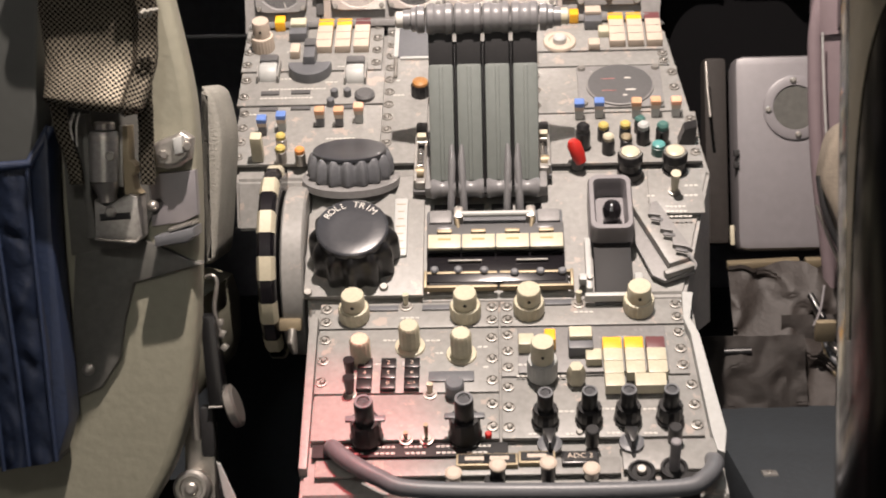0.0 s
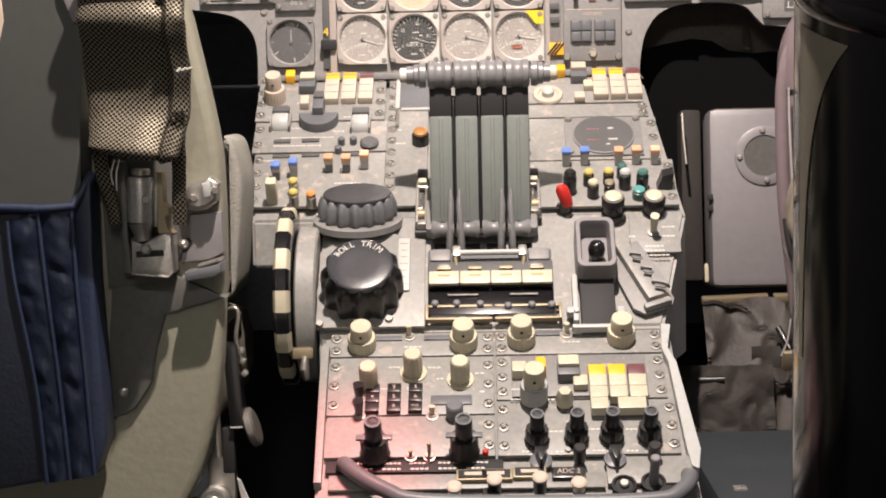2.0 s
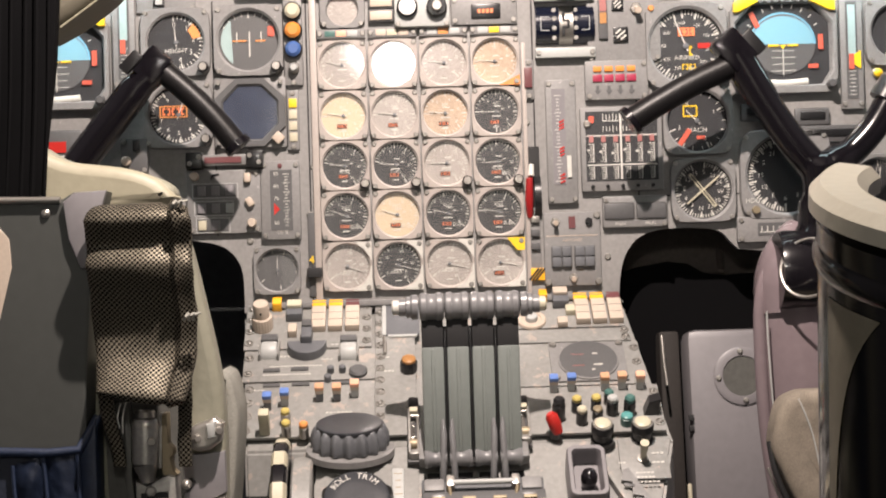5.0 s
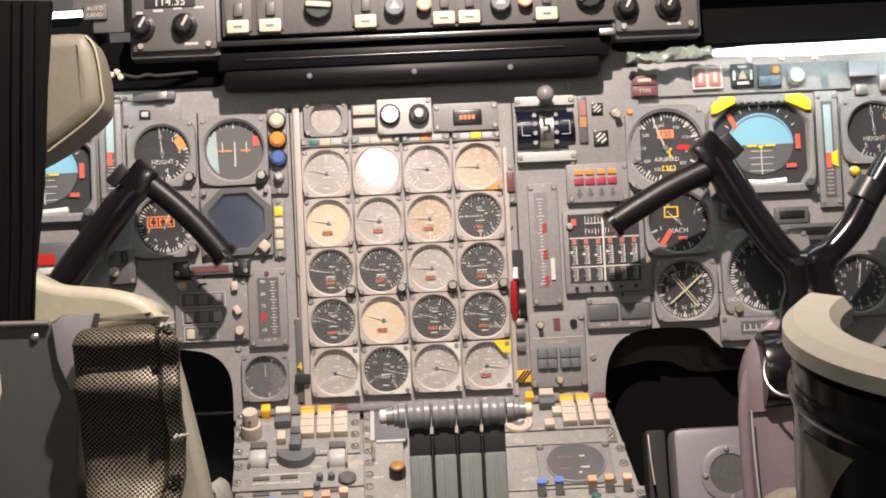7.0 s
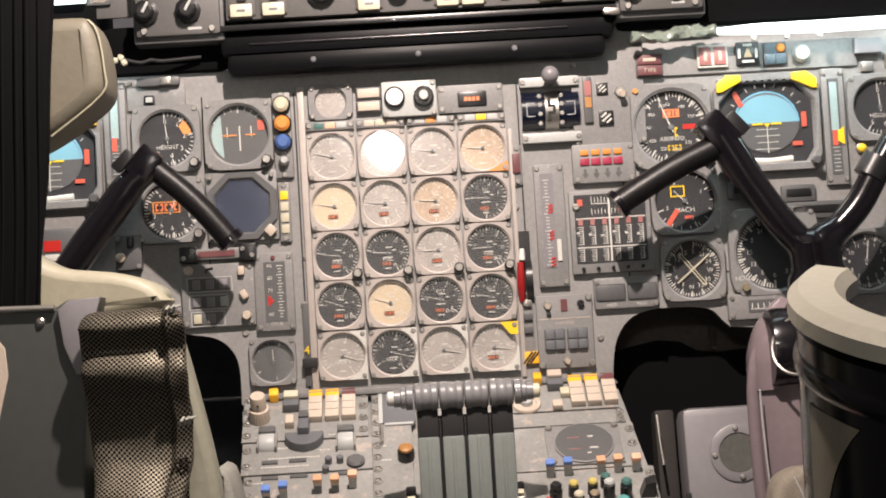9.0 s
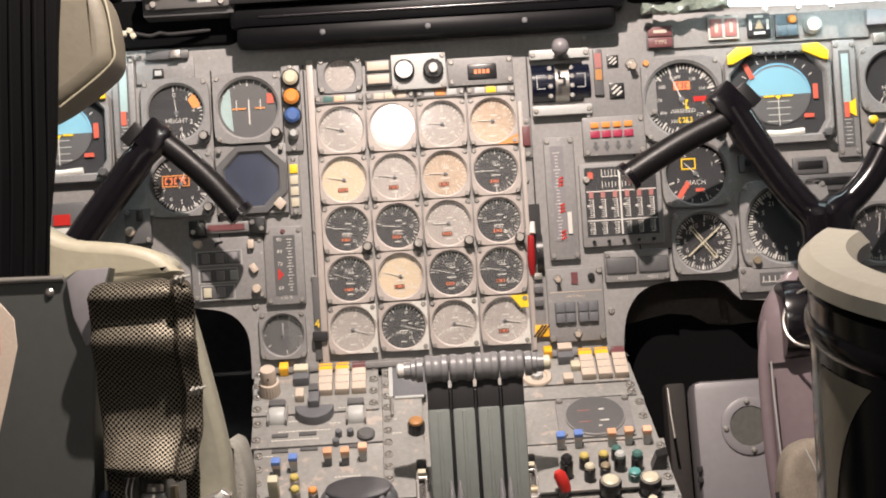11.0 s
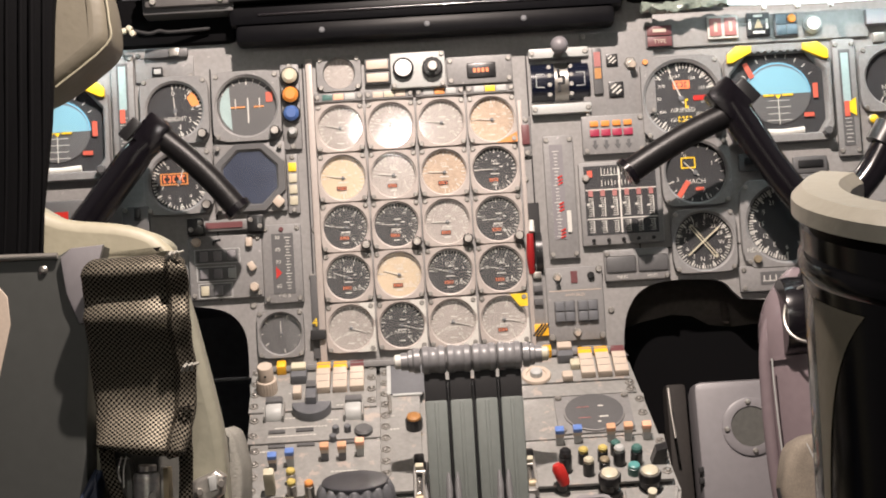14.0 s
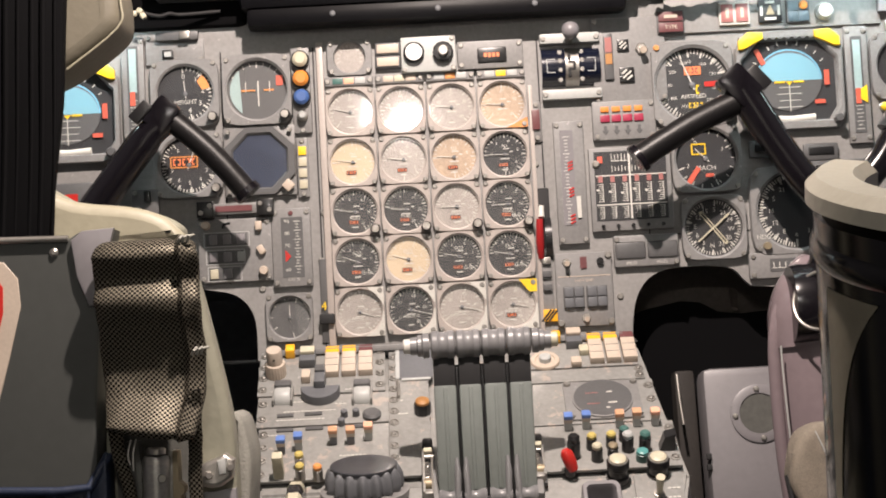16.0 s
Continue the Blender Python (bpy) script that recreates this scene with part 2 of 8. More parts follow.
def mesh_of(name, bm, material, smooth=True):
    me = bpy.data.meshes.new(name)
    bmesh.ops.recalc_face_normals(bm, faces=bm.faces)
    bm.to_mesh(me)
    bm.free()
    if material:
        me.materials.append(material)
    if smooth:
        me.polygons.foreach_set("use_smooth", [True] * len(me.polygons))
        me.set_sharp_from_angle(angle=radians(35))
        for p in me.polygons:
            if len(p.vertices) > 8:
                p.use_smooth = False
    return me


def part(name, bm, material, parent, label="", m=None):
    me = bm if isinstance(bm, bpy.types.Mesh) else mesh_of(name, bm, material)
    ob = new(name, me)
    ob.parent = parent
    if m is not None:
        ob.matrix_local = m
    if label:
        ob["label"] = label
    if name in ("scale", "caption", "mark", "outline", "gate_mark", "lettering", "figure", "figures", "digits"):
        ob["kind"] = "stuff"
    return ob


def solid(name, bm, material, m, label, category, kind="", group=""):
    ob = new(name, mesh_of(name, bm, material))
    ob.matrix_world = m
    return tagged(ob, label, category, group, kind)


def at(x, y, z=0.0, rz=0.0, rx=0.0, ry=0.0):
    return pose(x, y, z, rx, ry, rz)


def box(sx, sy, sz, b=0.0, c=(0, 0, 0), bm=None):
    own = bmesh.new()
    bmesh.ops.create_cube(own, size=1)
    bmesh.ops.scale(own, vec=(sx, sy, sz), verts=own.verts)
    if b:
        bmesh.ops.bevel(own, geom=own.edges[:], offset=b, segments=2, affect="EDGES", profile=0.6)
    bmesh.ops.translate(own, vec=c, verts=own.verts)
    return join(bm, own)


def join(bm, own, m=None):
    if m is not None:
        bmesh.ops.transform(own, matrix=m, verts=own.verts)
    if bm is None:
        return own
    me = bpy.data.meshes.new("tmp")
    own.to_mesh(me)
    own.free()
    bm.from_mesh(me)
    bpy.data.meshes.remove(me)
    return bm


def lathe(profile, seg=24, bm=None, m=None, flutes=0, depth=0.0):
    """Turn (radius, height) pairs round the z axis; flutes: waves round the rim of that depth."""
    own = bmesh.new()
    rings = []
    for r, z in profile:
        ring = []
        for i in range(seg):
            a = 2 * math.pi * i / seg
            rr = r - (depth * (0.5 - 0.5 * math.cos(flutes * a)) if flutes and r > 0.5 * max(p[0] for p in profile) else 0)
            ring.append(own.verts.new((rr * math.cos(a), rr * math.sin(a), z)))
        rings.append(ring)
    for p, q in zip(rings, rings[1:]):
        for i in range(seg):
            own.faces.new((p[i], p[(i + 1) % seg], q[(i + 1) % seg], q[i]))
    own.faces.new(rings[0][::-1])
    own.faces.new(rings[-1])
    return join(bm, own, m)


def plate(outline, z0, z1, b=0.0, bm=None):
    """A slab with that outline, from height z0 to z1."""
    own = bmesh.new()
    f = own.faces.new([own.verts.new((x, y, z0)) for x, y in outline])
    res = bmesh.ops.extrude_face_region(own, geom=[f])
    up = [v for v in res["geom"] if isinstance(v, bmesh.types.BMVert)]
    bmesh.ops.translate(own, vec=(0, 0, z1 - z0), verts=up)
    if b:
        top = [e for e in own.edges if all(v.co.z > (z0 + z1) / 2 for v in e.verts)]
        bmesh.ops.bevel(own, geom=top, offset=b, segments=2, affect="EDGES", profile=0.6)
    return join(bm, own)


def bezel(w, h, r, t, ch=0.12, bm=None, seg=32, lip=0.0025):
    """A square frame with cut corners and a round opening with a sunken lip."""
    own = bmesh.new()
    outer, inner, deep = [], [], []
    c = min(w, h) * ch
    for i in range(seg):
        a = 2 * math.pi * (i + 0.5) / seg
        ca, sa = math.cos(a), math.sin(a)
        k = 1 / max(abs(ca) / (w / 2), abs(sa) / (h / 2), (abs(ca) + abs(sa)) / ((w + h) / 2 - c))
        outer.append((ca * k, sa * k))
        inner.append((ca * r, sa * r))
    rings = [[own.verts.new((x, y, 0)) for x, y in outer],
             [own.verts.new((x, y, t * 0.85)) for x, y in outer],
             [own.verts.new((x * 0.985, y * 0.985, t)) for x, y in outer],
             [own.verts.new((x * 1.07, y * 1.07, t)) for x, y in inner],
             [own.verts.new((x * 1.05, y * 1.05, t - lip * 0.5)) for x, y in inner],
             [own.verts.new((x, y, t - lip)) for x, y in inner],
             [own.verts.new((x, y, 0.0005)) for x, y in inner]]
    for p, q in zip(rings, rings[1:]):
        for i in range(seg):
            own.faces.new((p[i], p[(i + 1) % seg], q[(i + 1) % seg], q[i]))
    return join(bm, own)


def tube(points, radii, seg=14, bm=None, flat=1.0):
    """A rounded bar through points, with a radius at each."""
    own = bmesh.new()
    P = [Vector(p) for p in points]
    rings, side = [], None
    for i, p in enumerate(P):
        d = (P[min(i + 1, len(P) - 1)] - P[max(i - 1, 0)]).normalized()
        if side is None:
            side = d.cross(Vector((0, 1, 0.01))).normalized()
        side = (side - d * side.dot(d)).normalized()
        up = d.cross(side)
        r = radii[i] if isinstance(radii, (list, tuple)) else radii
        rings.append([own.verts.new(p + side * (r * math.cos(2 * math.pi * k / seg)) + up * (r * flat * math.sin(2 * math.pi * k / seg))) for k in range(seg)])
    for p, q in zip(rings, rings[1:]):
        for i in range(seg):
            own.faces.new((p[i], p[(i + 1) % seg], q[(i + 1) % seg], q[i]))
    own.faces.new(rings[0][::-1])
    own.faces.new(rings[-1])
    return join(bm, own)


def smooth_path(points, n=5):
    """Points along a soft curve through those given."""
    P = [Vector(p) for p in points]
    out = []
    for i in range(len(P) - 1):
        a, b, c, d = P[max(i - 1, 0)], P[i], P[i + 1], P[min(i + 2, len(P) - 1)]
        for k in range(n):
            s = k / n
            out.append(0.5 * ((2 * b) + (c - a) * s + (2 * a - 5 * b + 4 * c - d) * s * s + (3 * b - a - 3 * c + d) * s ** 3))
    return out + [P[-1]]


def slab_xz(outline, y0, y1):
    """A slab with an (x, z) outline, from y0 to y1."""
    own = plate(outline, -y0, -y1)
    bmesh.ops.transform(own, matrix=pose(0, 0, 0, 90), verts=own.verts)
    return own


def soft_pts(pts):
    """An outline with its bends rounded."""
    return [(p[0], p[1]) for p in smooth_path([(x, z, 0) for x, z in pts], 3)]


def letters(text, size, bm=None, m=None):
    cu = bpy.data.curves.new("letters", "FONT")
    cu.body, cu.size, cu.align_x, cu.align_y, cu.resolution_u = text, size, "CENTER", "CENTER", 2
    ob = bpy.data.objects.new("letters", cu)
    me = bpy.data.meshes.new_from_object(ob)
    own = bmesh.new()
    own.from_mesh(me)
    bpy.data.objects.remove(ob)
    bpy.data.curves.remove(cu)
    bpy.data.meshes.remove(me)
    return join(bm, own, m)


def bar(w, h, m, bm):
    own = bmesh.new()
    own.faces.new([own.verts.new(p) for p in ((-w / 2, -h / 2, 0), (w / 2, -h / 2, 0), (w / 2, h / 2, 0), (-w / 2, h / 2, 0))])
    return join(bm, own, m)


def ticks(bm, r0, r1, a0, a1, n, w, z):
    for i in range(n):
        a = radians(a0 + (a1 - a0) * i / max(n - 1, 1))
        rm = (r0 + r1) / 2
        bar(r1 - r0, w, Matrix.Translation((rm * math.cos(a), rm * math.sin(a), z)) @ Matrix.Rotation(a, 4, "Z"), bm)
    return bm


def screw_mesh(r, h, name="screw"):
    bm = lathe([(r, 0), (r, h * 0.6), (r * 0.8, h)], 12)
    box(r * 1.5, r * 0.3, h * 0.3, c=(0, 0, h * 0.93), bm=bm)
    return mesh_of(name, bm, SCREW)


SCREW_S, SCREW_M = screw_mesh(0.0031, 0.0022), screw_mesh(0.0042, 0.003)
bm_stud = lathe([(0.0054, 0), (0.0054, 0.0014), (0.0044, 0.0016), (0.004, 0.0002)], 16)
lathe([(0.0027, 0), (0.0025, 0.0022), (0.0016, 0.0028)], 10, bm_stud, Matrix.Translation((0.0008, 0.0006, 0)))
box(0.0036, 0.0009, 0.0006, c=(0.0008, 0.0006, 0.0028), bm=bm_stud)
STUD = mesh_of("fastener", bm_stud, SCREW)


def screws(parent, spots, z, mesh=None, name="screw"):
    for i, (x, y) in enumerate(spots):
        part(name, mesh or SCREW_S, None, parent, m=at(x, y, z, rz=37 * i))


# the frames in which things are set: panel face, upper and lower console faces, radio deck
PAN = TILT @ pose(0, 0, 0, 90)
P1 = TILT @ pose(0, 0, 0, 35.5)
P1B = TILT @ pose(0, -0.204, -0.1455, 45)
P2 = TILT @ pose(0, -0.309, -0.26, 36)


# ---- structure ----
def poly_wall(name, size, center, material, label, rx=0):
    return solid(name, box(*size), material, at(*center, rx=rx), label, "wall", "structure")


tagged(poly_wall("floor", (2.6, 4.6, 0.06), (0, -1.3, -0.63), FLOOR, "dark rubber matting on the cockpit floor"), category="floor")
poly_wall("wall_left", (0.06, 4.6, 2.1), (-1.0, -1.3, 0.43), DARK, "dark lining of the cockpit side")
poly_wall("wall_right", (0.06, 4.6, 2.1), (1.0, -1.3, 0.43), DARK, "dark lining of the cockpit side")
poly_wall("wall_rear", (0.55, 0.06, 2.1), (-0.74, -3.3, 0.43), SHELL, "beige bulkhead beside the open rear doorway")
poly_wall("wall_rear_2", (0.55, 0.06, 2.1), (0.74, -3.3, 0.43), SHELL, "beige bulkhead beside the open rear doorway")
poly_wall("wall_front", (2.06, 0.06, 2.1), (0, 0.75, 0.43), DARK, "dark bulkhead ahead of the pedals")
tagged(poly_wall("ceiling", (2.06, 4.1, 0.05), (0, -1.3, 1.5), SHELL, "beige lining of the cockpit roof"), category="ceiling")

# main panel: one sheet with a leg well on either side
well_r = [(0.2323, -0.0055), (0.2341, 0.0217), (0.2399, 0.0486), (0.2550, 0.0703), (0.2783, 0.0806), (0.3094, 0.0828), (0.3436, 0.0808), (0.3584, 0.0758), (0.3680, 0.0650), (0.3777, 0.0555)]
well_l = [(-0.2982, 0.0874), (-0.2578, 0.0816), (-0.2377, 0.0750), (-0.2235, 0.0612), (-0.2164, 0.0417), (-0.2155, 0.0077)]
outline = [(-0.216, -0.004), (0.238, -0.004)] + soft_pts(well_r) + [(0.5, 0.045), (0.66, 0.05), (0.66, 0.45), (-0.66, 0.45), (-0.66, 0.085)] + soft_pts(well_l)
solid("instrument_panel", plate(outline, -0.012, 0.0), GREY, PAN, "grey painted main instrument panel with worn edges", "instrument panel", "structure")

# ---- instruments on the main panel ----


def digit_bars(parent, x, y, w, h, z, n=4, material=None):
    """A row of small drum figures too worn to read."""
    own = bmesh.new()
    for k in range(n):
        cx = x + w * ((k + 0.5) / n - 0.5)
        bar(w / n * 0.6, h * 0.22, Matrix.Translation((cx, y + h * 0.36, z)), own)
        bar(w / n * 0.25, h * 0.8, Matrix.Translation((cx + w / n * (0.2 if k % 2 else -0.2), y, z)), own)
        bar(w / n * 0.6, h * 0.22, Matrix.Translation((cx, y - h * 0.36, z)), own)
    part("figures", own, material or DISP, parent)


def instrument(name, u, v, w, h, r, face, label, group="", marks=(225, -45, 25), nums="", needle=None, extra="", t=0.008, pane=True, num_size=0.2, title="", screws_on=True, sub=None, nlen=0.75):
    """A round dial in a square bezel. extra: R red window, O orange window, W white drum, K knob at the corner, Y yellow sector."""
    g = thing(name, PAN @ at(u, v), label, "flight instrument" if not group else "engine instrument", group)
    part("bezel", bezel(w, h, r, t), GRIDB if group else GREY2, g)
    f = part("dial", lathe([(r * 1.01, 0.0006), (r * 1.01, 0.0012)], 32), face, g)
    bm = bmesh.new()
    a0, a1, n = marks
    z = 0.0016
    ticks(bm, r * 0.84, r * 0.96, a0, a1, n, r * 0.03, z)
    ticks(bm, r * 0.76, r * 0.96, a0, a1, max((n - 1) // 4 + 1, 2), r * 0.05, z)
    k = len(nums.split())
    for i, s in enumerate(nums.split()):
        a = radians(a0 + (a1 - a0) * i / max(k - 1, 1))
        letters(s, r * num_size, bm, Matrix.Translation((r * 0.63 * math.cos(a), r * 0.63 * math.sin(a), z)))
    if title:
        letters(title, r * 0.23, bm, Matrix.Translation((0, (-0.3 if len(title) > 3 else 0.38) * r, z)))
    if group:
        for bx, by, bw in ((0.06, 0.26, 0.3), (0.0, -0.2, 0.42), (0.3, 0.12, 0.16), (-0.02, -0.7, 0.3)):
            bar(r * bw, r * 0.05, Matrix.Translation((r * bx, r * by, z)), bm)
    part("scale", bm, WHITE, f)
    if "R" in extra or "O" in extra:
        q = part("counter", box(r * 0.46, r * 0.19, 0.001, c=(-0.08 * r, -0.48 * r, z)), COUNTER, g, "dark red drum counter")
        digit_bars(q, -0.08 * r, -0.48 * r, r * 0.4, r * 0.12, z + 0.0008)
    if "W" in extra:
        b2 = bmesh.new()
        letters("0-0", r * 0.3, b2, Matrix.Translation((0.38 * r, -0.52 * r, z)))
        part("drum", b2, WHITE, f)
    if "Y" in extra:
        part("sector", plate([(r * 0.9 * math.cos(radians(a)), r * 0.9 * math.sin(radians(a))) for a in range(12, 50, 5)] + [(r * 0.62 * math.cos(radians(a)), r * 0.62 * math.sin(radians(a))) for a in (46, 12)], z + 0.0003, z + 0.0006), ORANGE, f, "orange sector")
    if needle is not None:
        a = radians(needle)
        nb = plate([(-0.15 * r, -0.02 * r), (nlen * r, -0.012 * r), (nlen * r, 0.012 * r), (-0.15 * r, 0.02 * r)] if nlen < 0.8 else
                   [(-0.2 * r, -0.03 * r), (nlen * r, -0.02 * r), (nlen * r, 0.02 * r), (-0.2 * r, 0.03 * r)], 0.0022, 0.003)
        part("hub", lathe([(0.085 * r, 0.0018), (0.08 * r, 0.0038), (0.04 * r, 0.0042)], 14), KGREY, f)
        part("pointer", nb, WHITE, f, m=Matrix.Rotation(a, 4, "Z"))
    if pane:
        # each glass sits a shade askew
        p = part("glass", lathe([(r * 1.04, t - 0.0022), (r * 1.04, t - 0.0018)], 32), PANE, g, m=pose(0, 0, 0, random.uniform(-0.8, 0.8), random.uniform(-0.8, 0.8)))
        p.visible_shadow = False
    if "K" in extra:
        part("knob", lathe([(0.0065, 0), (0.0065, 0.009), (0.005, 0.011)], 16, flutes=8, depth=0.0008), BLACK, g, "black setting knob", m=at(w * 0.4, -h * 0.38, t))
        part("knob_cap", lathe([(0.0048, 0), (0.0044, 0.002)], 14), STEEL, g, m=at(w * 0.4, -h * 0.38, t + 0.011))
    if screws_on:
        screws(g, [(sx * w * 0.425, sy * h * 0.425) for sx in (-1, 1) for sy in (-1, 1)], t - 0.0004)
    return g


# engine instruments: four columns, five rows
G = "engine instruments in a grid"
names = [("fuel flow", "0 10 20 30 40"), ("speed", "0 2 4 6 8 10"), ("fuel flow", "0 5 10 20 30"), ("temperature", "0 2 4 6 8"), ("nozzle area", "0 20 40 60 80")]
cols, rws = (-0.0915, -0.0305, 0.0305, 0.0915), (0.289, 0.2285, 0.1685, 0.1085, 0.048)
for j, v in enumerate(rws):
    for i, u in enumerate(cols):
        # faded and dull faces carry the reflection on their glass as a pale colour
        faded = (i + j * 4) in (4, 13)
        dull = (i, j) in ((2, 0), (2, 1), (3, 0), (2, 2), (0, 0), (1, 0), (1, 1), (0, 4), (2, 4), (3, 4))
        face = DIALW if faded else DIALT if (i, j) in ((3, 0), (2, 1)) else DIALG if dull else DIAL
        instrument("engine_gauge", u, v, 0.0592, 0.0592, 0.0262, face,
                   ("cream reflection-coloured" if faded else "grey-faced" if dull else "black-faced") + " round " + names[j][0] + " gauge in a square bezel",
                   G, nums=names[j][1], needle=(172, 175, 178, 165, -14)[j] + (i * 3 - 5), extra=("", "O", "OWK" if i == 3 else "OK", "RW", "O" if i == 3 else "")[j],
                   title=("", "N1", "FUEL", "EGT", "AREA %")[j], marks=((225, -45, 25), (180, -90, 25), (170, -60, 25), (175, -40, 25), (215, -60, 25))[j])
for i, u in enumerate(cols):
    # pale triangular corners on the lowest row
    g = thing("corner_placard", PAN @ at(u, 0.048), "thin white triangular placards on an engine gauge bezel", "placard", "corner placards")
    part("sheet", plate([(0.0292, -0.0292), (0.0292, -0.0), (0.0275, -0.0), (0.026, -0.010), (0.020, -0.020), (0.010, -0.0265), (0.006, -0.0292)], 0.0082, 0.0086), WHITE, g)
    if i < 3:
        part("sheet", plate([(0.0292, 0.0292), (0.010, 0.0292), (0.012, 0.0262), (0.020, 0.0205), (0.026, 0.0115), (0.0292, 0.006)], 0.0082, 0.0086), WHITE, g)
g = thing("corner_placard", PAN @ at(0.0915, 0.048), "thin yellow corner sticker on an engine gauge bezel", "placard", "corner placards")
part("sheet", plate([(0.008, 0.0292), (0.0292, 0.0292), (0.0292, 0.014), (0.02, 0.014)], 0.0082, 0.0086), YELLOW, g)
g = thing("corner_placard", PAN @ at(0.0915, 0.289), "thin yellow corner sticker on an engine gauge bezel", "placard", "corner placards")
part("sheet", plate([(0.004, -0.0292), (0.0292, -0.0292), (0.0292, -0.017)], 0.0082, 0.0086), ORANGE, g)

# frame strips round the grid
for nm, u, v, w, h, mt in (("trim_strip", -0.1255, 0.19, 0.008, 0.37, GRIDB), ("trim_strip", 0.1255, 0.16, 0.005, 0.3, GRIDB)):
    solid(nm, box(w, h, 0.006, 0.001), mt, PAN @ at(u, v, 0.003), "narrow pale metal edge strip on the panel", "trim", "structure")
solid("trim_ledge", box(0.42, 0.007, 0.012, 0.002), GREY2, PAN @ at(0.01, 0.004, 0.006), "thin grey ledge under the engine instruments", "trim", "structure")

# coloured label strips above the first row
for i, u in enumerate(cols):
    g = thing("caption_strip", PAN @ at(u, 0.3265), "narrow grey caption strip with coloured windows and round end screws", "caption strip", "caption strips")
    part("frame", plate([(-0.029, -0.0055), (0.029, -0.0055), (0.029, 0.0055), (-0.029, 0.0055)], 0, 0.006, 0.0015), GREY2, g)
    for k, mt in enumerate(((GREEN, PEACH, PALE), (PINKISH, CREAM, PINKISH), (PALE, ORANGE, PALE), (PALE, YELLOW, PALE))[i]):
        part("window", box(0.012, 0.007, 0.0012, 0.0004, c=(-0.0135 + k * 0.0135, 0, 0.0064)), mt, g)
    screws(g, [(-0.0255, 0), (0.0255, 0)], 0.0058)

# top row over the grid
g = thing("small_indicator", PAN @ at(-0.0893, 0.3549), "small grey indicator with a cut-cornered window", "indicator")
part("frame", bezel(0.054, 0.044, 0.0185, 0.008, 0.18), GREY2, g)
# the grey dial colour stands in for a reflection in this window
part("dial", lathe([(0.0187, 0.0006), (0.0187, 0.0012)], 24), DIALG, g)
bs = bmesh.new()
ticks(bs, 0.012, 0.016, 200, -20, 12, 0.0007, 0.0016)
part("scale", bs, WHITE, g)
part("glass", lathe([(0.0192, 0.006), (0.0192, 0.0064)], 24), PANE, g).visible_shadow = False
screws(g, [(sx * 0.022, sy * 0.017) for sx in (-1, 1) for sy in (-1, 1)], 0.0076)
for y in (167, 190):
    g = thing("caption_light", PAN @ at(*((-0.0429, 0.3626) if y == 167 else (-0.0431, 0.3467))), "rectangular cream caption light in a dark frame", "warning light", "caption lights")
    part("frame", box(0.030, 0.0145, 0.008, 0.001, c=(0, 0, 0.004)), DGREY, g)
    part("lens", box(0.026, 0.0105, 0.003, 0.0008, c=(0, 0, 0.0085)), PINKISH, g)
g = thing("light_and_knob_unit", PAN @ at(0.0060, 0.3529), "pale grey unit with a white push light and black knob", "control unit")
part("faceplate", box(0.066, 0.043, 0.014, 0.002, c=(0, 0, 0.007)), PALE, g)
for nm, px_, r, mt in (("push_light", -0.0175, 0.0125, BLACK),):
    q = part(nm, lathe([(r, 0), (r, 0.006), (r * 0.85, 0.007)], 24), mt, g, m=at(px_, 0.002, 0.014))
    part("lens", lathe([(r * 0.82, 0), (r * 0.8, 0.0015), (r * 0.5, 0.003)], 24), LENS, q, "white lens", m=at(0, 0, 0.006))
q = part("knob", lathe([(0.0125, 0), (0.0125, 0.008), (0.011, 0.009)], 24, flutes=12, depth=0.0008), BLACK, g, m=at(0.0175, 0.001, 0.014))
part("cap", lathe([(0.0062, 0), (0.006, 0.007), (0.005, 0.0075)], 18), STEEL, q, "silver cap", m=at(0, 0, 0.009))
screws(g, [(-0.029, -0.018), (0.029, -0.018), (0.029, 0.018)], 0.0138)
g = thing("digital_readout", PAN @ at(0.0801, 0.3494), "grey readout unit with a dark window and red digits", "readout")
part("faceplate", box(0.079, 0.034, 0.01, 0.002, c=(0, 0, 0.005)), GREY2, g)
part("window", box(0.035, 0.018, 0.002, 0.002, c=(0.002, -0.001, 0.0105)), BLACK, g)
bs = bmesh.new()
for k in range(4):
    bar(0.0035, 0.005, Matrix.Translation((-0.006 + k * 0.005, -0.001, 0.0118)), bs)
part("digits", bs, DISP, g, "red lit digits")
screws(g, [(sx * 0.035, sy * 0.012) for sx in (-1, 1) for sy in (-1, 1)], 0.0098)

# ---- left of the grid ----
g = thing("warning_light_stack", PAN @ at(-0.1489, 0.3183), "upright strip of round cream, orange, blue and white lights", "warning lights")
part("faceplate", box(0.023, 0.105, 0.007, 0.003, c=(0, 0, 0.0035)), GREY2, g)
for y, r, mt, lb in ((0.036, 0.0095, CREAM, "cream"), (0.013, 0.0098, AMBER, "orange"), (-0.0095, 0.0095, BLUEL, "blue"), (-0.032, 0.0055, PALE, "white")):
    q = part("holder", lathe([(r * 1.15, 0), (r * 1.15, 0.006), (r, 0.008)], 24), BLACK if r > 0.009 else STEEL, g, m=at(0.0005, y, 0.007))
    part("lens", lathe([(r * 0.98, 0), (r * 0.95, 0.003), (r * 0.6, 0.006)], 24), mt, q, lb + " lens", m=at(0, 0, 0.007))
screws(g, [(0, 0.049), (0, -0.049)], 0.0068)

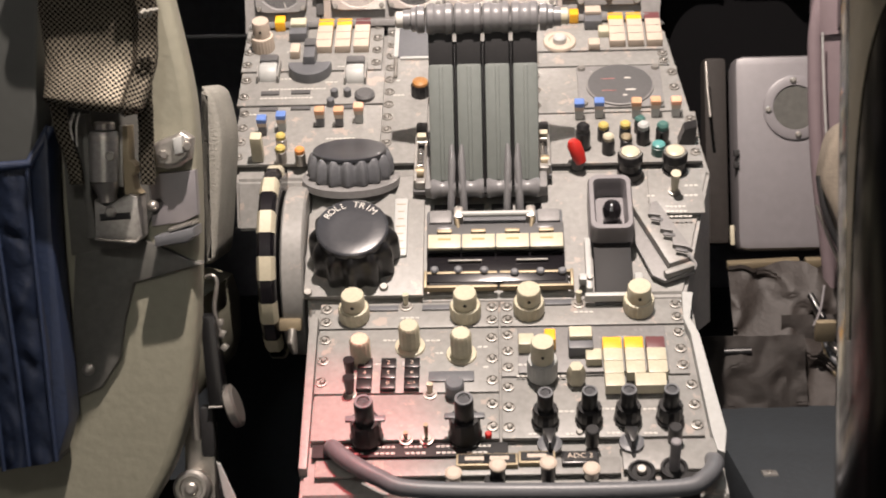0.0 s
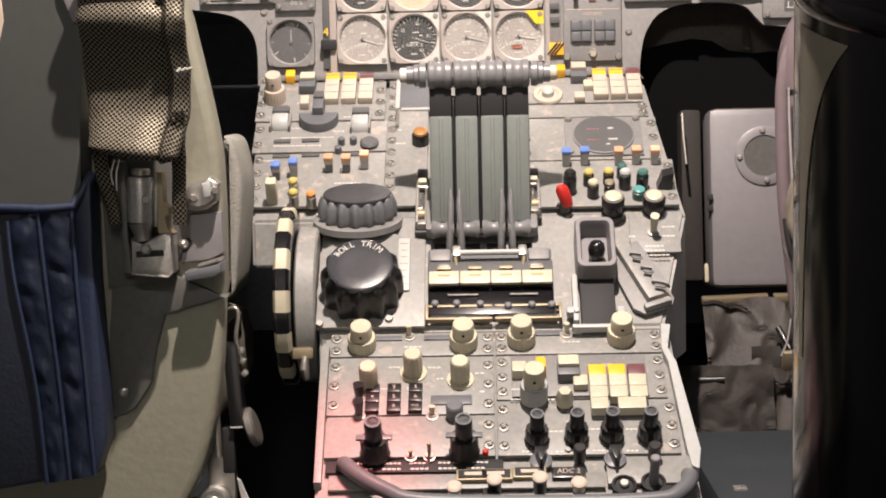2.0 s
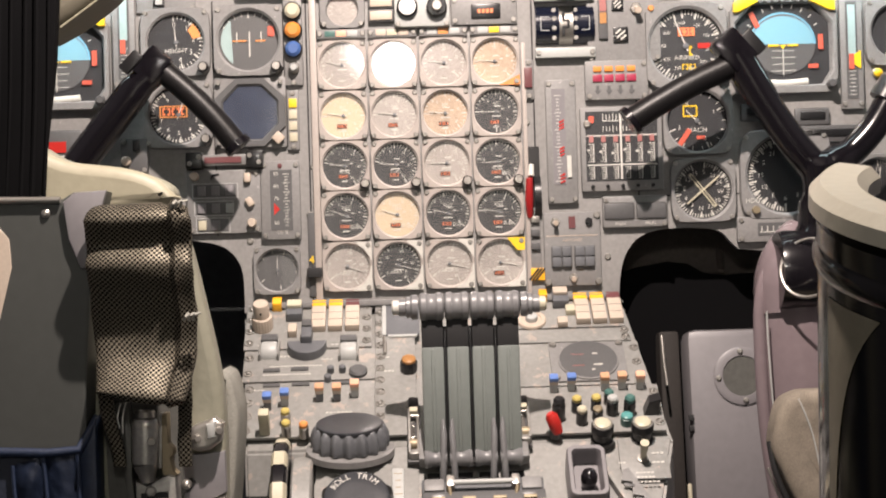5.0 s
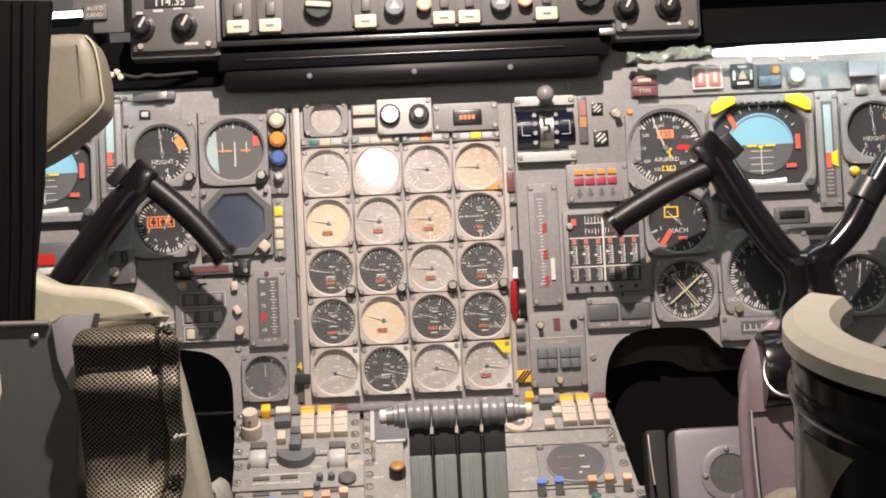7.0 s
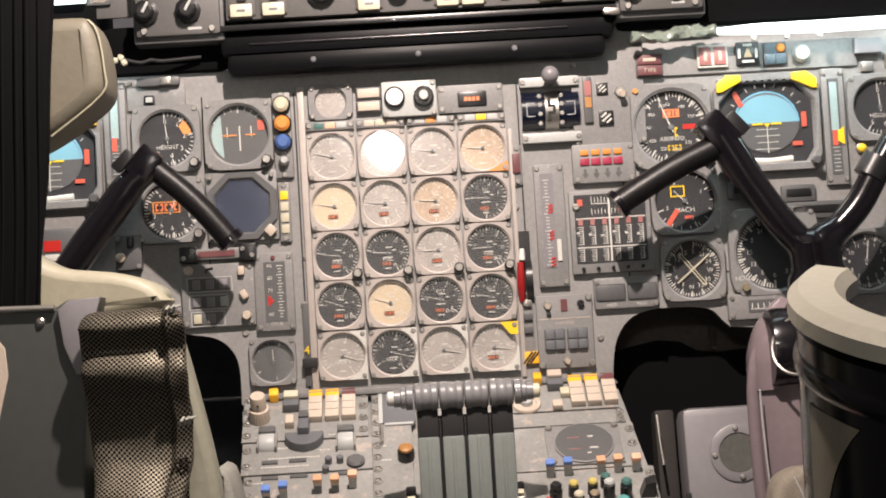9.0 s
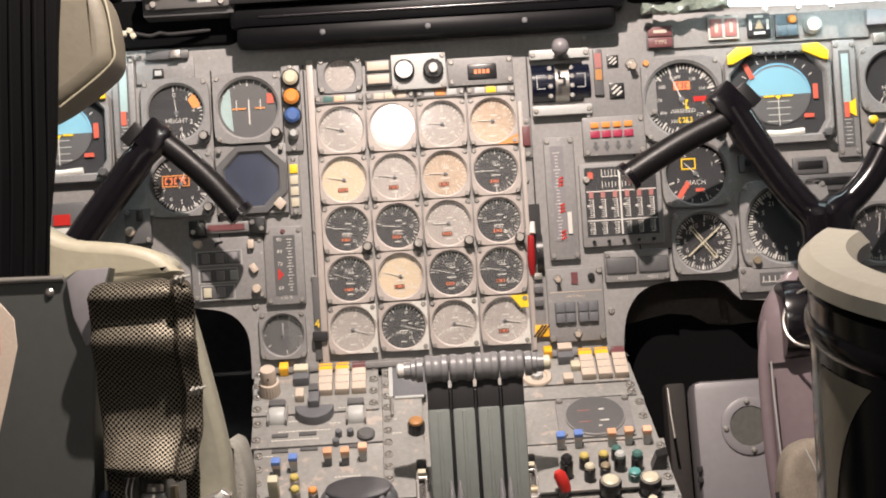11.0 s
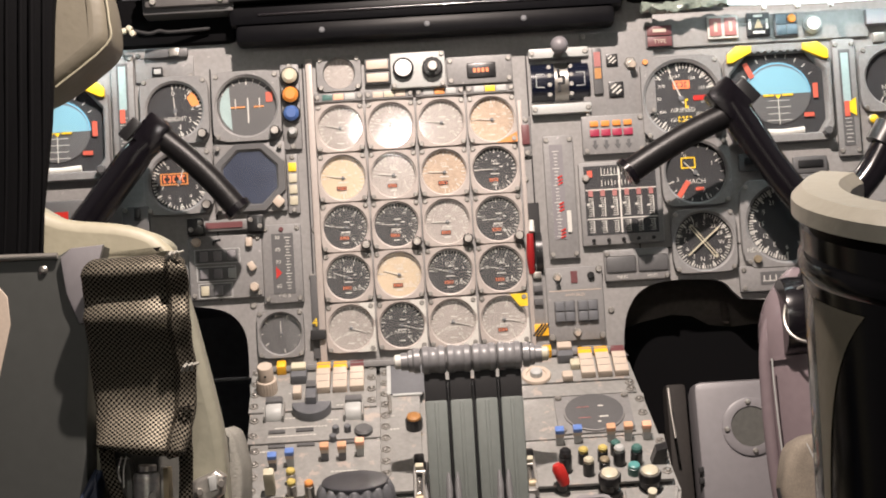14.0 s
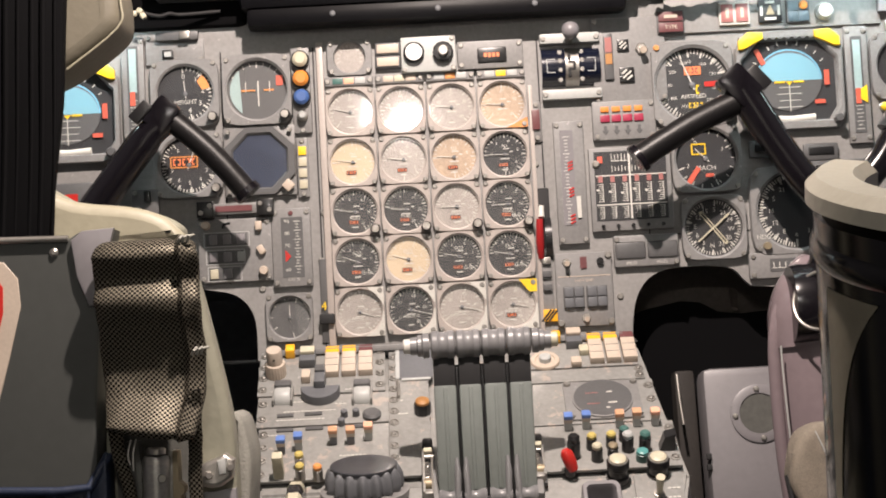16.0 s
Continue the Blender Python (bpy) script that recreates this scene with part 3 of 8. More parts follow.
instrument("radio_height_gauge", -0.2889, 0.3215, 0.083, 0.082, 0.0335, DIAL, "black-faced radio height gauge with an orange sector", nums="0 1 2 3 4 5", marks=(95, -120, 24), needle=95, nlen=0.5, extra="YK", title="HEIGHT", num_size=0.26, t=0.009)
vor = instrument("radio_bearing_indicator", -0.2021, 0.3214, 0.083, 0.086, 0.036, DGREY, "dark bearing indicator with orange bars and a red flag", marks=(150, 30, 9), needle=None, extra="K", t=0.011)
part("bar", box(0.017, 0.0018, 0.001, c=(-0.011, 0, 0.002)), ORANGE, vor)
part("bar", box(0.012, 0.0018, 0.001, c=(0.014, 0, 0.002)), ORANGE, vor)
part("bar", box(0.0016, 0.03, 0.001, c=(0.001, -0.004, 0.002)), WHITE, vor)
part("flag", box(0.008, 0.012, 0.001, c=(0.027, 0.011, 0.002)), FLAG, vor, "red flag")
part("scale_window", plate([(0.033 * math.cos(radians(a)), 0.033 * math.sin(radians(a))) for a in range(130, 236, 7)], 0.0014, 0.002), VORB, vor, "pale blue edge scale")
for vx in (-0.014, 0.015):
    part("bar", box(0.0012, 0.013, 0.001, c=(vx, 0.004, 0.002)), WHITE, vor)
alt = instrument("altimeter", -0.2879, 0.2350, 0.083, 0.08, 0.0345, DIAL, "black-faced altimeter with an orange counter window", nums="0 1 2 3 4 5 6 7 8 9", marks=(90, -234, 46), needle=70, t=0.01, extra="K")
q = part("counter", box(0.033, 0.014, 0.0012, c=(-0.006, 0.004, 0.002)), ORANGE, alt, "orange framed drum counter")
part("window", box(0.030, 0.011, 0.0012, c=(-0.006, 0.004, 0.0023)), BLACK, q)
digit_bars(q, -0.006, 0.004, 0.028, 0.009, 0.0033, 5)

g = thing("small_screen", PAN @ at(-0.2020, 0.2348), "square display with a dark blue-grey cut-cornered screen", "screen")
part("back_plate", box(0.086, 0.084, 0.007, 0.002, c=(0, 0, 0.0035)), GREY2, g)
part("bezel", bezel(0.084, 0.082, 0.0345, 0.012, 0.1, seg=8), DGREY, g)
part("screen", plate([(0.033 * sx if k else 0.022 * sx, 0.022 * sy if k else 0.033 * sy) for sx, sy, k in ((1, 1, 1), (1, 1, 0), (-1, 1, 0), (-1, 1, 1), (-1, -1, 1), (-1, -1, 0), (1, -1, 0), (1, -1, 1))], 0.0072, 0.0078), SCREEN, g)
part("glass", lathe([(0.033, 0.0085), (0.033, 0.0088)], 24), PANE, g).visible_shadow = False
part("corner_knob", box(0.012, 0.012, 0.005, 0.002), PINKISH, g, "pale diamond-shaped knob", m=at(0.033, -0.031, 0.0135, rz=45))
screws(g, [(sx * 0.037, sy * 0.036) for sx, sy in ((-1, 1), (1, 1), (-1, -1))], 0.0118)

g = thing("switch_strip", PAN @ at(-0.1513, 0.2250), "narrow upright strip of small cream caption windows", "switch strip")
part("faceplate", box(0.014, 0.072, 0.006, 0.002, c=(0, 0, 0.003)), GREY2, g)
for k in range(4):
    part("window", box(0.0095, 0.0105, 0.002, 0.0006, c=(0, 0.02 - 0.0135 * k, 0.0068)), YELLOW if k == 0 else CREAM, g)
screws(g, [(0, 0.032), (0, -0.032)], 0.0058)


def strip_indicator(u, v, h, group="strip indicators"):
    g = thing("strip_indicator", PAN @ at(u, v), "tall narrow grey scale instrument with a pale blue strip", "strip indicator", group)
    part("faceplate", box(0.027, h, 0.008, 0.0015, c=(0, 0, 0.004)), GREY2, g)
    part("window", box(0.0135, h * 0.82, 0.0012, 0.0, c=(0, 0, 0.0084)), DGREY, g)
    part("strip", box(0.0088, h * 0.42, 0.001, c=(0, h * 0.17, 0.0094)), VORB, g, "pale blue strip")
    bs = bmesh.new()
    for k in range(9):
        bar(0.006 if k % 2 else 0.009, 0.0008, Matrix.Translation((0, -h * 0.38 + k * h * 0.033, 0.0094)), bs)
    part("scale", bs, WHITE, g)
    part("flag", box(0.006, h * 0.13, 0.001, c=(-0.001, -h * 0.1, 0.0102)), FLAG, g, "red flag")
    screws(g, [(sx * 0.01, sy * h * 0.455) for sx in (-1, 1) for sy in (-1, 1)], 0.0078)
    return g


strip_indicator(-0.3499, 0.3298, 0.126)
r_strip = strip_indicator(0.5202, 0.2903, 0.142)
part("bug", plate([(0.002, -0.006), (0.010, -0.011), (0.010, 0.011), (0.002, 0.006)], 0.0098, 0.0108), YELLOW, r_strip, "yellow index bug", m=at(0, -0.012))

g = thing("small_switch_panel", PAN @ at(-0.2990, 0.3786), "small grey plate with a guarded switch and a lit window", "switch panel")
part("faceplate", box(0.070, 0.030, 0.005, 0.001, c=(0, -0.006, 0.0025)), GREY2, g)
part("guard", box(0.052, 0.011, 0.008, 0.003, c=(0.004, 0.012, 0.009)), DGREY, g)
part("lever", box(0.012, 0.009, 0.005, 0.001, c=(0.014, 0.012, 0.015)), STEEL, g)
q = part("window", box(0.013, 0.011, 0.004, 0.001, c=(-0.008, -0.009, 0.007)), BLACK, g)
part("pane", box(0.008, 0.006, 0.001, c=(-0.008, -0.009, 0.0092)), PALE, q)
screws(g, [(-0.031, 0.012), (0.031, -0.016)], 0.005)


def attitude(u, v, group="attitude indicators"):
    g = thing("attitude_indicator", PAN @ at(u, v), "attitude indicator with a blue horizon ball and yellow corner guards", "attitude indicator", group)
    outer = [(-0.064, -0.042), (-0.056, -0.060), (0.056, -0.060), (0.064, -0.042), (0.064, 0.040), (0.050, 0.060), (-0.050, 0.060), (-0.064, 0.040)]
    inner = [(-0.0575, -0.034), (-0.047, -0.050), (0.047, -0.050), (0.0575, -0.034), (0.0575, 0.026), (0.036, 0.050), (-0.036, 0.050), (-0.0575, 0.026)]
    own = bmesh.new()
    rings = [[own.verts.new((x * k, y * k, z)) for x, y in o] for o, k, z in ((outer, 1, 0), (outer, 1, 0.011), (outer, 0.985, 0.012), (inner, 1.03, 0.012), (inner, 1.0, 0.0095), (inner, 0.97, 0.0005))]
    for p_, q_ in zip(rings, rings[1:]):
        for i in range(8):
            own.faces.new((p_[i], p_[(i + 1) % 8], q_[(i + 1) % 8], q_[i]))
    part("bezel", own, GREY2, g)
    part("dial", plate(inner, 0.0005, 0.001), DIAL, g)
    for k in range(7):
        part("notch", box(0.0045, 0.003, 0.002, 0.0006, c=(-0.027 + 0.009 * k, 0.0505, 0.0122)), DGREY, g)
    r = 0.0395
    a0 = -4
    part("ball_edge", plate([(r * 1.02 * math.cos(radians(a)), r * 0.98 * math.sin(radians(a))) for a in range(0, 181, 6)], 0.0012, 0.0015), SKY, g, "thin pale blue arc")
    part("ball_shade", plate([(r * 0.97 * math.cos(radians(a)), r * 0.93 * math.sin(radians(a))) for a in range(0, 181, 6)], 0.0015, 0.0019), KGREY, g, "grey band round the ball")
    part("sky", plate([(r * 0.96 * math.cos(radians(a)), r * 0.86 * math.sin(radians(a))) for a in range(a0 + 4, 181, 6)], 0.0019, 0.0026), HORIZON, g, "pale blue upper half of the ball")
    part("ground", plate([(r * math.cos(radians(a)), r * 0.92 * math.sin(radians(a))) for a in range(180, 361, 6)], 0.0016, 0.0024), DGREY, g, "dark lower half of the ball")
    for sx in (-1, 1):
        part("horizon_bar", box(0.0125, 0.0022, 0.001, c=(0.0115 * sx, -0.0015, 0.0034)), YELLOW, g)
    part("horizon_mark", plate([(-0.004, -0.001), (0.004, -0.001), (0.0, -0.006)], 0.0032, 0.0038), YELLOW, g)
    bs = bmesh.new()
    for k in range(1, 5):
        bar(0.03 - 0.004 * (k % 2), 0.0008, Matrix.Translation((0, -0.008 * k, 0.0032)), bs)
    bar(0.0012, 0.035, Matrix.Translation((0, -0.02, 0.0032)), bs)
    ticks(bs, 0.044, 0.049, 150, 30, 9, 0.0012, 0.0034)
    part("scale", bs, WHITE, g)
    part("flag", box(0.006, 0.018, 0.001, c=(0.0455, 0.002, 0.0036)), FLAG, g, "red flag")
    part("flag", box(0.012, 0.005, 0.001, c=(0.036, -0.027, 0.0036)), FLAG, g, "red flag")
    part("flag", box(0.006, 0.02, 0.001), FLAG, g, "red flag", m=at(-0.034, 0.03, 0.0036, rz=25))
    part("slip_tube", tube([(-0.028, -0.046, 0.006), (0, -0.048, 0.006), (0.028, -0.046, 0.006)], 0.0045), WHITE, g, "white slip ball tube")
    p = part("glass", plate([(x * 0.995, y * 0.995) for x, y in inner], 0.0088, 0.0092), PANE, g)
    p.visible_shadow = False
    for sx in (-1, 1):
        part("corner_guard", plate([(-0.015, -0.011), (-0.009, -0.011), (0.015, 0.001), (0.015, 0.009), (-0.003, 0.010), (-0.015, 0.0)] if sx < 0 else
                                   [(0.015, -0.011), (0.015, 0.0), (0.003, 0.010), (-0.015, 0.009), (-0.015, 0.001), (0.009, -0.011)], 0.012, 0.018, 0.002), YELLOW, g, "yellow corner guard", m=at(0.046 * sx, 0.049))
    part("knob", lathe([(0.006, 0), (0.006, 0.01), (0.0045, 0.012)], 16, flutes=8, depth=0.0007), DGREY, g, m=at(0.054, -0.05, 0.012))
    screws(g, [(sx * 0.057, sy * 0.052) for sx, sy in ((-1, -1), (1, 1), (-1, 1))], 0.0118)
    return g


attitude(-0.4316, 0.3036)
attitude(0.4385, 0.2998)

g = thing("dark_readout", PAN @ at(-0.4306, 0.1975), "dark instrument with a red flag and a white tube", "readout")
part("frame", box(0.06, 0.045, 0.012, 0.004, c=(0, 0, 0.006)), DGREY, g)
part("flag", box(0.02, 0.013, 0.002, c=(0, 0.002, 0.0125)), RED, g)
part("slip_tube", box(0.02, 0.008, 0.003, 0.001, c=(0, -0.012, 0.0125)), WHITE, g)

g = thing("dark_switch_box", PAN @ at(-0.3407, 0.1867), "small dark box with a pale round knob", "switch box")
part("body", box(0.032, 0.042, 0.012, 0.002, c=(0, 0, 0.006)), DGREY, g)
part("knob", lathe([(0.006, 0), (0.0055, 0.008), (0.003, 0.0095)], 16), PINKISH, g, m=at(-0.009, -0.006, 0.012))
part("latch", box(0.008, 0.014, 0.008, 0.002, c=(0.003, 0.012, 0.015)), BLACK, g)
screws(g, [(-0.012, 0.017), (0.012, -0.017)], 0.0118)

g = thing("latch_strip", PAN @ at(-0.2336, 0.1791), "dark sliding latch strip with a maroon band", "latch")
part("body", box(0.064, 0.013, 0.012, 0.002, c=(0, 0, 0.006)), GREY2, g)
part("band", box(0.044, 0.007, 0.002, c=(-0.002, 0, 0.0125)), MAROON, g)
for sx in (-1, 1):
    q = part("block", box(0.02, 0.02, 0.018, 0.002, c=(0.036 * sx, 0, 0.009)), BLACK, g)
    screws(q, [(0.03 * sx, 0.004), (0.041 * sx, -0.004)], 0.018)

g = thing("selector_panel", PAN @ at(-0.2362, 0.1294), "dark grey selector panel with outlined rows of caption buttons", "selector panel")
part("faceplate", box(0.088, 0.076, 0.008, 0.002, c=(0, 0, 0.004)), GREY2, g)
for k, (y, w, n) in enumerate(((0.0135, 0.054, 3), (-0.0075, 0.046, 3), (-0.0275, 0.04, 2))):
    bs = bmesh.new()
    for s in (-1, 1):
        bar(w, 0.0009, Matrix.Translation((-0.01 - (0.054 - w) / 2 * 0.5, y + s * 0.0085, 0.0083)), bs)
        bar(0.0009, 0.017, Matrix.Translation((-0.01 - (0.054 - w) / 2 * 0.5 + s * w / 2, y, 0.0083)), bs)
    part("well", box(w - 0.004, 0.0145, 0.0012, 0.0005, c=(-0.01 - (0.054 - w) / 2 * 0.5, y, 0.0084)), DGREY, g)
    part("outline", bs, PALE, g)
    for i in range(n):
        part("button", box(0.0095, 0.0115, 0.004, 0.001, c=(-0.026 + 0.0165 * i, y, 0.009)), CREAM if (k, i) == (2, 0) else PALE if (k, i) == (1, 2) else BOXG, g)
for x, y, mt, r in ((-0.034, 0.031, PINKISH, 0.0055), (0.033, -0.026, PINKISH, 0.0055)):
    part("knob", lathe([(r, 0), (r, 0.007), (r * 0.8, 0.009)], 16), mt, g, m=at(x, y, 0.008))
for x, y, a in ((0.029, 0.028, 0), (0.031, -0.001, 30)):
    part("switch", box(0.008, 0.011, 0.009, 0.002), PINKISH, g, m=at(x, y, 0.011, rz=a))
part("lever", tube([(-0.014, 0.028, 0.008), (-0.012, 0.031, 0.016), (-0.004, 0.032, 0.017)], 0.0015), BLACK, g)
screws(g, [(sx * 0.039, sy * 0.033) for sx in (-1, 1) for sy in (-1, 1)], 0.0078)

g = thing("centre_of_gravity_scale", PAN @ at(-0.1688, 0.1295), "upright grey scale unit with white figures and a red index", "scale indicator")
part("faceplate", box(0.047, 0.094, 0.008, 0.002, c=(0, 0, 0.004)), GREY2, g)
part("window", box(0.026, 0.072, 0.001, c=(0.001, 0.0, 0.0082)), DGREY, g)
bs = bmesh.new()
for k in range(18):
    bar(0.004 if k % 3 else 0.0075, 0.0009, Matrix.Translation((0.007, 0.031 - k * 0.0036, 0.009)), bs)
for k, s in enumerate(("90", "80", "70", "", "60")):
    letters(s, 0.0062, bs, Matrix.Translation((-0.005, 0.031 - k * 0.0145, 0.009))) if s else None
letters("CG %", 0.006, bs, Matrix.Translation((0.001, -0.0385, 0.0086)))
part("scale", bs, WHITE, g)
part("index", plate([(-0.008, -0.018), (-0.001, -0.011), (-0.008, -0.003)], 0.0088, 0.0096), RED, g, "red index")
part("lamp", lathe([(0.003, 0), (0.0025, 0.002)], 12), MAROON, g, m=at(0.0, 0.041, 0.008))
screws(g, [(sx * 0.019, sy * 0.042) for sx in (-1, 1) for sy in (-1, 1)], 0.0078)

instrument("brake_pressure_gauge", -0.1754, 0.0461, 0.056, 0.058, 0.0245, DGREY, "grey-faced brake pressure gauge with a white pointer", marks=(215, -80, 9), needle=90, t=0.009, nlen=0.6, pane=True)
g = thing("engine_number_slider", PAN @ at(-0.1308, 0.0639), "dark slider slot with a yellow figure above it", "slider")
part("slot", box(0.014, 0.10, 0.003, 0.001, c=(0, 0, 0.0015)), DGREY, g)
part("slider", box(0.018, 0.012, 0.010, 0.002, c=(0, -0.022, 0.008)), MATT, g)
part("numeral", letters("4", 0.014, None, Matrix.Translation((-0.003, -0.007, 0.007))), YELLOW, g, "yellow figure four")

# ---- right of the grid ----
g = thing("landing_gear_selector", PAN @ at(0.1760, 0.3301), "landing gear selector with a black drum and grey ball handle", "gear selector")
part("end_strip", box(0.072, 0.012, 0.012, 0.002, c=(0, 0.034, 0.006)), PALE, g, "pale strip")
part("end_strip", box(0.072, 0.012, 0.012, 0.002, c=(0, -0.034, 0.006)), PALE, g, "pale strip")
part("drum", lathe([(0.024, -0.035), (0.024, 0.035)], 28), DRUMM, g, "glossy navy black drum", m=pose(0, 0, -0.006, 0, 90, 0))
part("gate", lathe([(0.0238, -0.008), (0.0243, -0.0075), (0.0243, 0.0085), (0.0238, 0.009)], 40), STEEL, g, "worn steel gate strip", m=pose(0.001, 0, -0.006, 0, 90, 0))
for x, y, w, h in ((-0.002, 0.0085, 0.0035, 0.011), (0.001, 0.0035, 0.0085, 0.003), (0.004, -0.0005, 0.0035, 0.008), (0.001, -0.0045, 0.0085, 0.003), (-0.002, -0.0095, 0.0035, 0.010)):
    part("slot", box(w, h, 0.005, 0.0003, c=(x, y, 0.0162)), MATT, g)
for s in (-1, 1):
    for k in range(4):
        part("rivet", SCREW_S, None, g, m=pose(0.013 * s, 0.0165 - 0.011 * k, 0.0165 - 0.9 * abs(0.0165 - 0.011 * k) ** 2 * 22, 0, 0, 0))
    bs = bmesh.new()
    for y in (-0.008, 0.008):
        bar(0.01, 0.0009, Matrix.Translation((0.024 * s, y, 0.0169)), bs)
    bar(0.0009, 0.016, Matrix.Translation((0.029 * s, 0, 0.0182)), bs)
    part("gate_mark", bs, PALE, g)
part("stem", tube([(0, 0.03, 0.008), (0, 0.036, 0.03)], 0.004), STEEL, g)
ball = lathe([(0.0106 * math.sin(math.pi * k / 12) + 0.00001, -0.0106 * math.cos(math.pi * k / 12)) for k in range(13)], 24)
part("ball_handle", ball, BOXG, g, "grey ball handle", m=at(0, 0.039, 0.033))
screws(g, [(sx * 0.032, sy * 0.034) for sx in (-1, 1) for sy in (-1, 1)], 0.0118)

g = thing("hatched_indicator_panel", PAN @ at(0.2432, 0.3352), "grey plate with a caption strip, two hatched windows and a toggle", "indicator panel")
part("faceplate", box(0.088, 0.102, 0.006, 0.0015, c=(0.004, 0, 0.003)), GREY2, g)
q = part("caption_strip", box(0.011, 0.056, 0.005, 0.0015, c=(-0.021, 0.004, 0.008)), DGREY, g)
part("window", box(0.008, 0.018, 0.001, c=(-0.021, 0.018, 0.0108)), FADEDR, q, "faded red window")
part("window", box(0.008, 0.013, 0.001, c=(-0.021, 0.001, 0.0108)), COPPER, q, "brown orange window")
for x, y, s in ((-0.003, 0.017, 0.014), (0.0, -0.019, 0.018)):
    q = part("hatched_window", box(s, s, 0.004, 0.001, c=(x, y, 0.0075)), BLACK, g)
    for k in (-1, 0, 1):
        part("stripe", box(s * (0.72 if k == 0 else 0.45), s * 0.12, 0.0006), WHITE, q, m=at(x - k * s * 0.17, y + k * s * 0.2, 0.0098, rz=40))
q = part("toggle_nut", lathe([(0.0075, 0), (0.0075, 0.003), (0.006, 0.004)], 6), STEEL, g, m=at(0.019, 0.012, 0.006))
part("toggle", tube([(0, 0, 0.002), (0.001, -0.004, 0.016)], [0.0028, 0.0042]), PINKISH, q)
screws(g, [(sx * 0.04 + 0.004, sy * 0.047) for sx in (-1, 1) for sy in (-1, 1)], 0.0058)

asi = instrument("airspeed_indicator", 0.3217, 0.3010, 0.098, 0.104, 0.0445, DIAL, "large black-faced airspeed indicator with orange windows", nums="60 100 150 200 220 300 350 400 450 500 550", marks=(95, -250, 60), needle=112, num_size=0.13, t=0.011, extra="K")
q = part("window", box(0.02, 0.010, 0.0012, c=(0.001, 0.017, 0.002)), DISP, asi, "orange counter window")
digit_bars(q, 0.001, 0.017, 0.015, 0.007, 0.0029, 3, MAROON)
part("window", box(0.015, 0.006, 0.0012, c=(0.022, 0.0, 0.002)), RED, asi, "red counter window")
bs = bmesh.new()
letters("AIRSPEED", 0.0072, bs, Matrix.Translation((0.001, -0.014, 0.0018)))
part("title", bs, WHITE, asi)
digit_bars(asi, 0.003, -0.025, 0.018, 0.007, 0.0022, 4, YELLOW)
digit_bars(asi, 0.006, -0.006, 0.006, 0.012, 0.0022, 1, YELLOW)
part("lamp", lathe([(0.004, 0), (0.003, 0.003)], 12), ORANGE, asi, m=at(-0.042, 0.045, 0.011))
mach = instrument("mach_meter", 0.3323, 0.2106, 0.084, 0.082, 0.0365, DIAL, "black-faced speed-ratio meter with a yellow marked window", nums="0 1 2 3", marks=(120, -160, 15), needle=135, title="MACH", t=0.010, num_size=0.2, nlen=0.5)
bs = bmesh.new()
for s in (-1, 1):
    bar(0.017, 0.0016, Matrix.Translation((-0.008, 0.012 + 0.006 * s, 0.0022)), bs)
    bar(0.0016, 0.013, Matrix.Translation((-0.008 + 0.008 * s, 0.012, 0.0022)), bs)
part("window_outline", bs, YELLOW, mach, "yellow window outline")
part("flag", box(0.006, 0.024, 0.001), FLAG, mach, "red flag", m=at(-0.016, -0.02, 0.0026, rz=-35))
part("flag", box(0.01, 0.004, 0.001, c=(0.004, -0.02, 0.0026)), FLAG, mach, "red flag")

tac = instrument("radio_compass", 0.3364, 0.1272, 0.078, 0.077, 0.0345, DIAL, "black radio compass with crossed cream pointers", nums="S 21 24 W 30 33 N 3 6 E 12 15", marks=(84, -246, 56), needle=40, num_size=0.22, nlen=0.8, t=0.010)
part("pointer", box(0.05, 0.0045, 0.001, 0.0), CREAM, tac, "broad cream pointer", m=at(0, 0, 0.0036, rz=-52))
part("pointer", box(0.044, 0.0018, 0.0012, 0.0), BLACK, tac, m=at(0, 0, 0.0038, rz=-52))
part("pointer", box(0.05, 0.002, 0.001, 0.0), CREAM, tac, "thin cream pointer", m=at(0, 0, 0.0042, rz=40))
hsi = instrument("compass_indicator", 0.4360, 0.1433, 0.11, 0.106, 0.046, DIAL, "large dark compass indicator with white letters", nums="3 N 33 30 W 24 21 S 15 12 E 6", marks=(-60, 270, 72), t=0.010, num_size=0.17)
part("caption", letters("HDG", 0.008, None, Matrix.Translation((-0.041, -0.031, 0.0104))), WHITE, hsi)
part("bug_knob", lathe([(0.005, 0), (0.0045, 0.006)], 12), BRASS, hsi, "amber knob", m=at(-0.038, -0.042, 0.010))
instrument("clock", 0.5486, 0.1250, 0.08, 0.08, 0.0335, DIAL, "black-faced clock with an orange hand", nums="12 1 2 3 4 5 6 7 8 9 10 11", marks=(90, -240, 56), needle=82, t=0.01, num_size=0.2)
instrument("radio_height_gauge", 0.5786, 0.3112, 0.083, 0.082, 0.0335, DIAL, "black-faced radio height gauge with an orange sector", nums="0 1 2 3 4 5", marks=(95, -120, 24), needle=95, nlen=0.5, extra="YK", title="HEIGHT", num_size=0.26, t=0.009)

g = thing("amber_light", PAN @ at(0.5515, 0.2622), "small round amber light on the panel", "warning light")
part("holder", lathe([(0.0065, 0), (0.0065, 0.005), (0.005, 0.006)], 16), STEEL, g)
part("lens", lathe([(0.0055, 0), (0.005, 0.003), (0.002, 0.005)], 16), YELLOW, g, m=at(0, 0, 0.006))

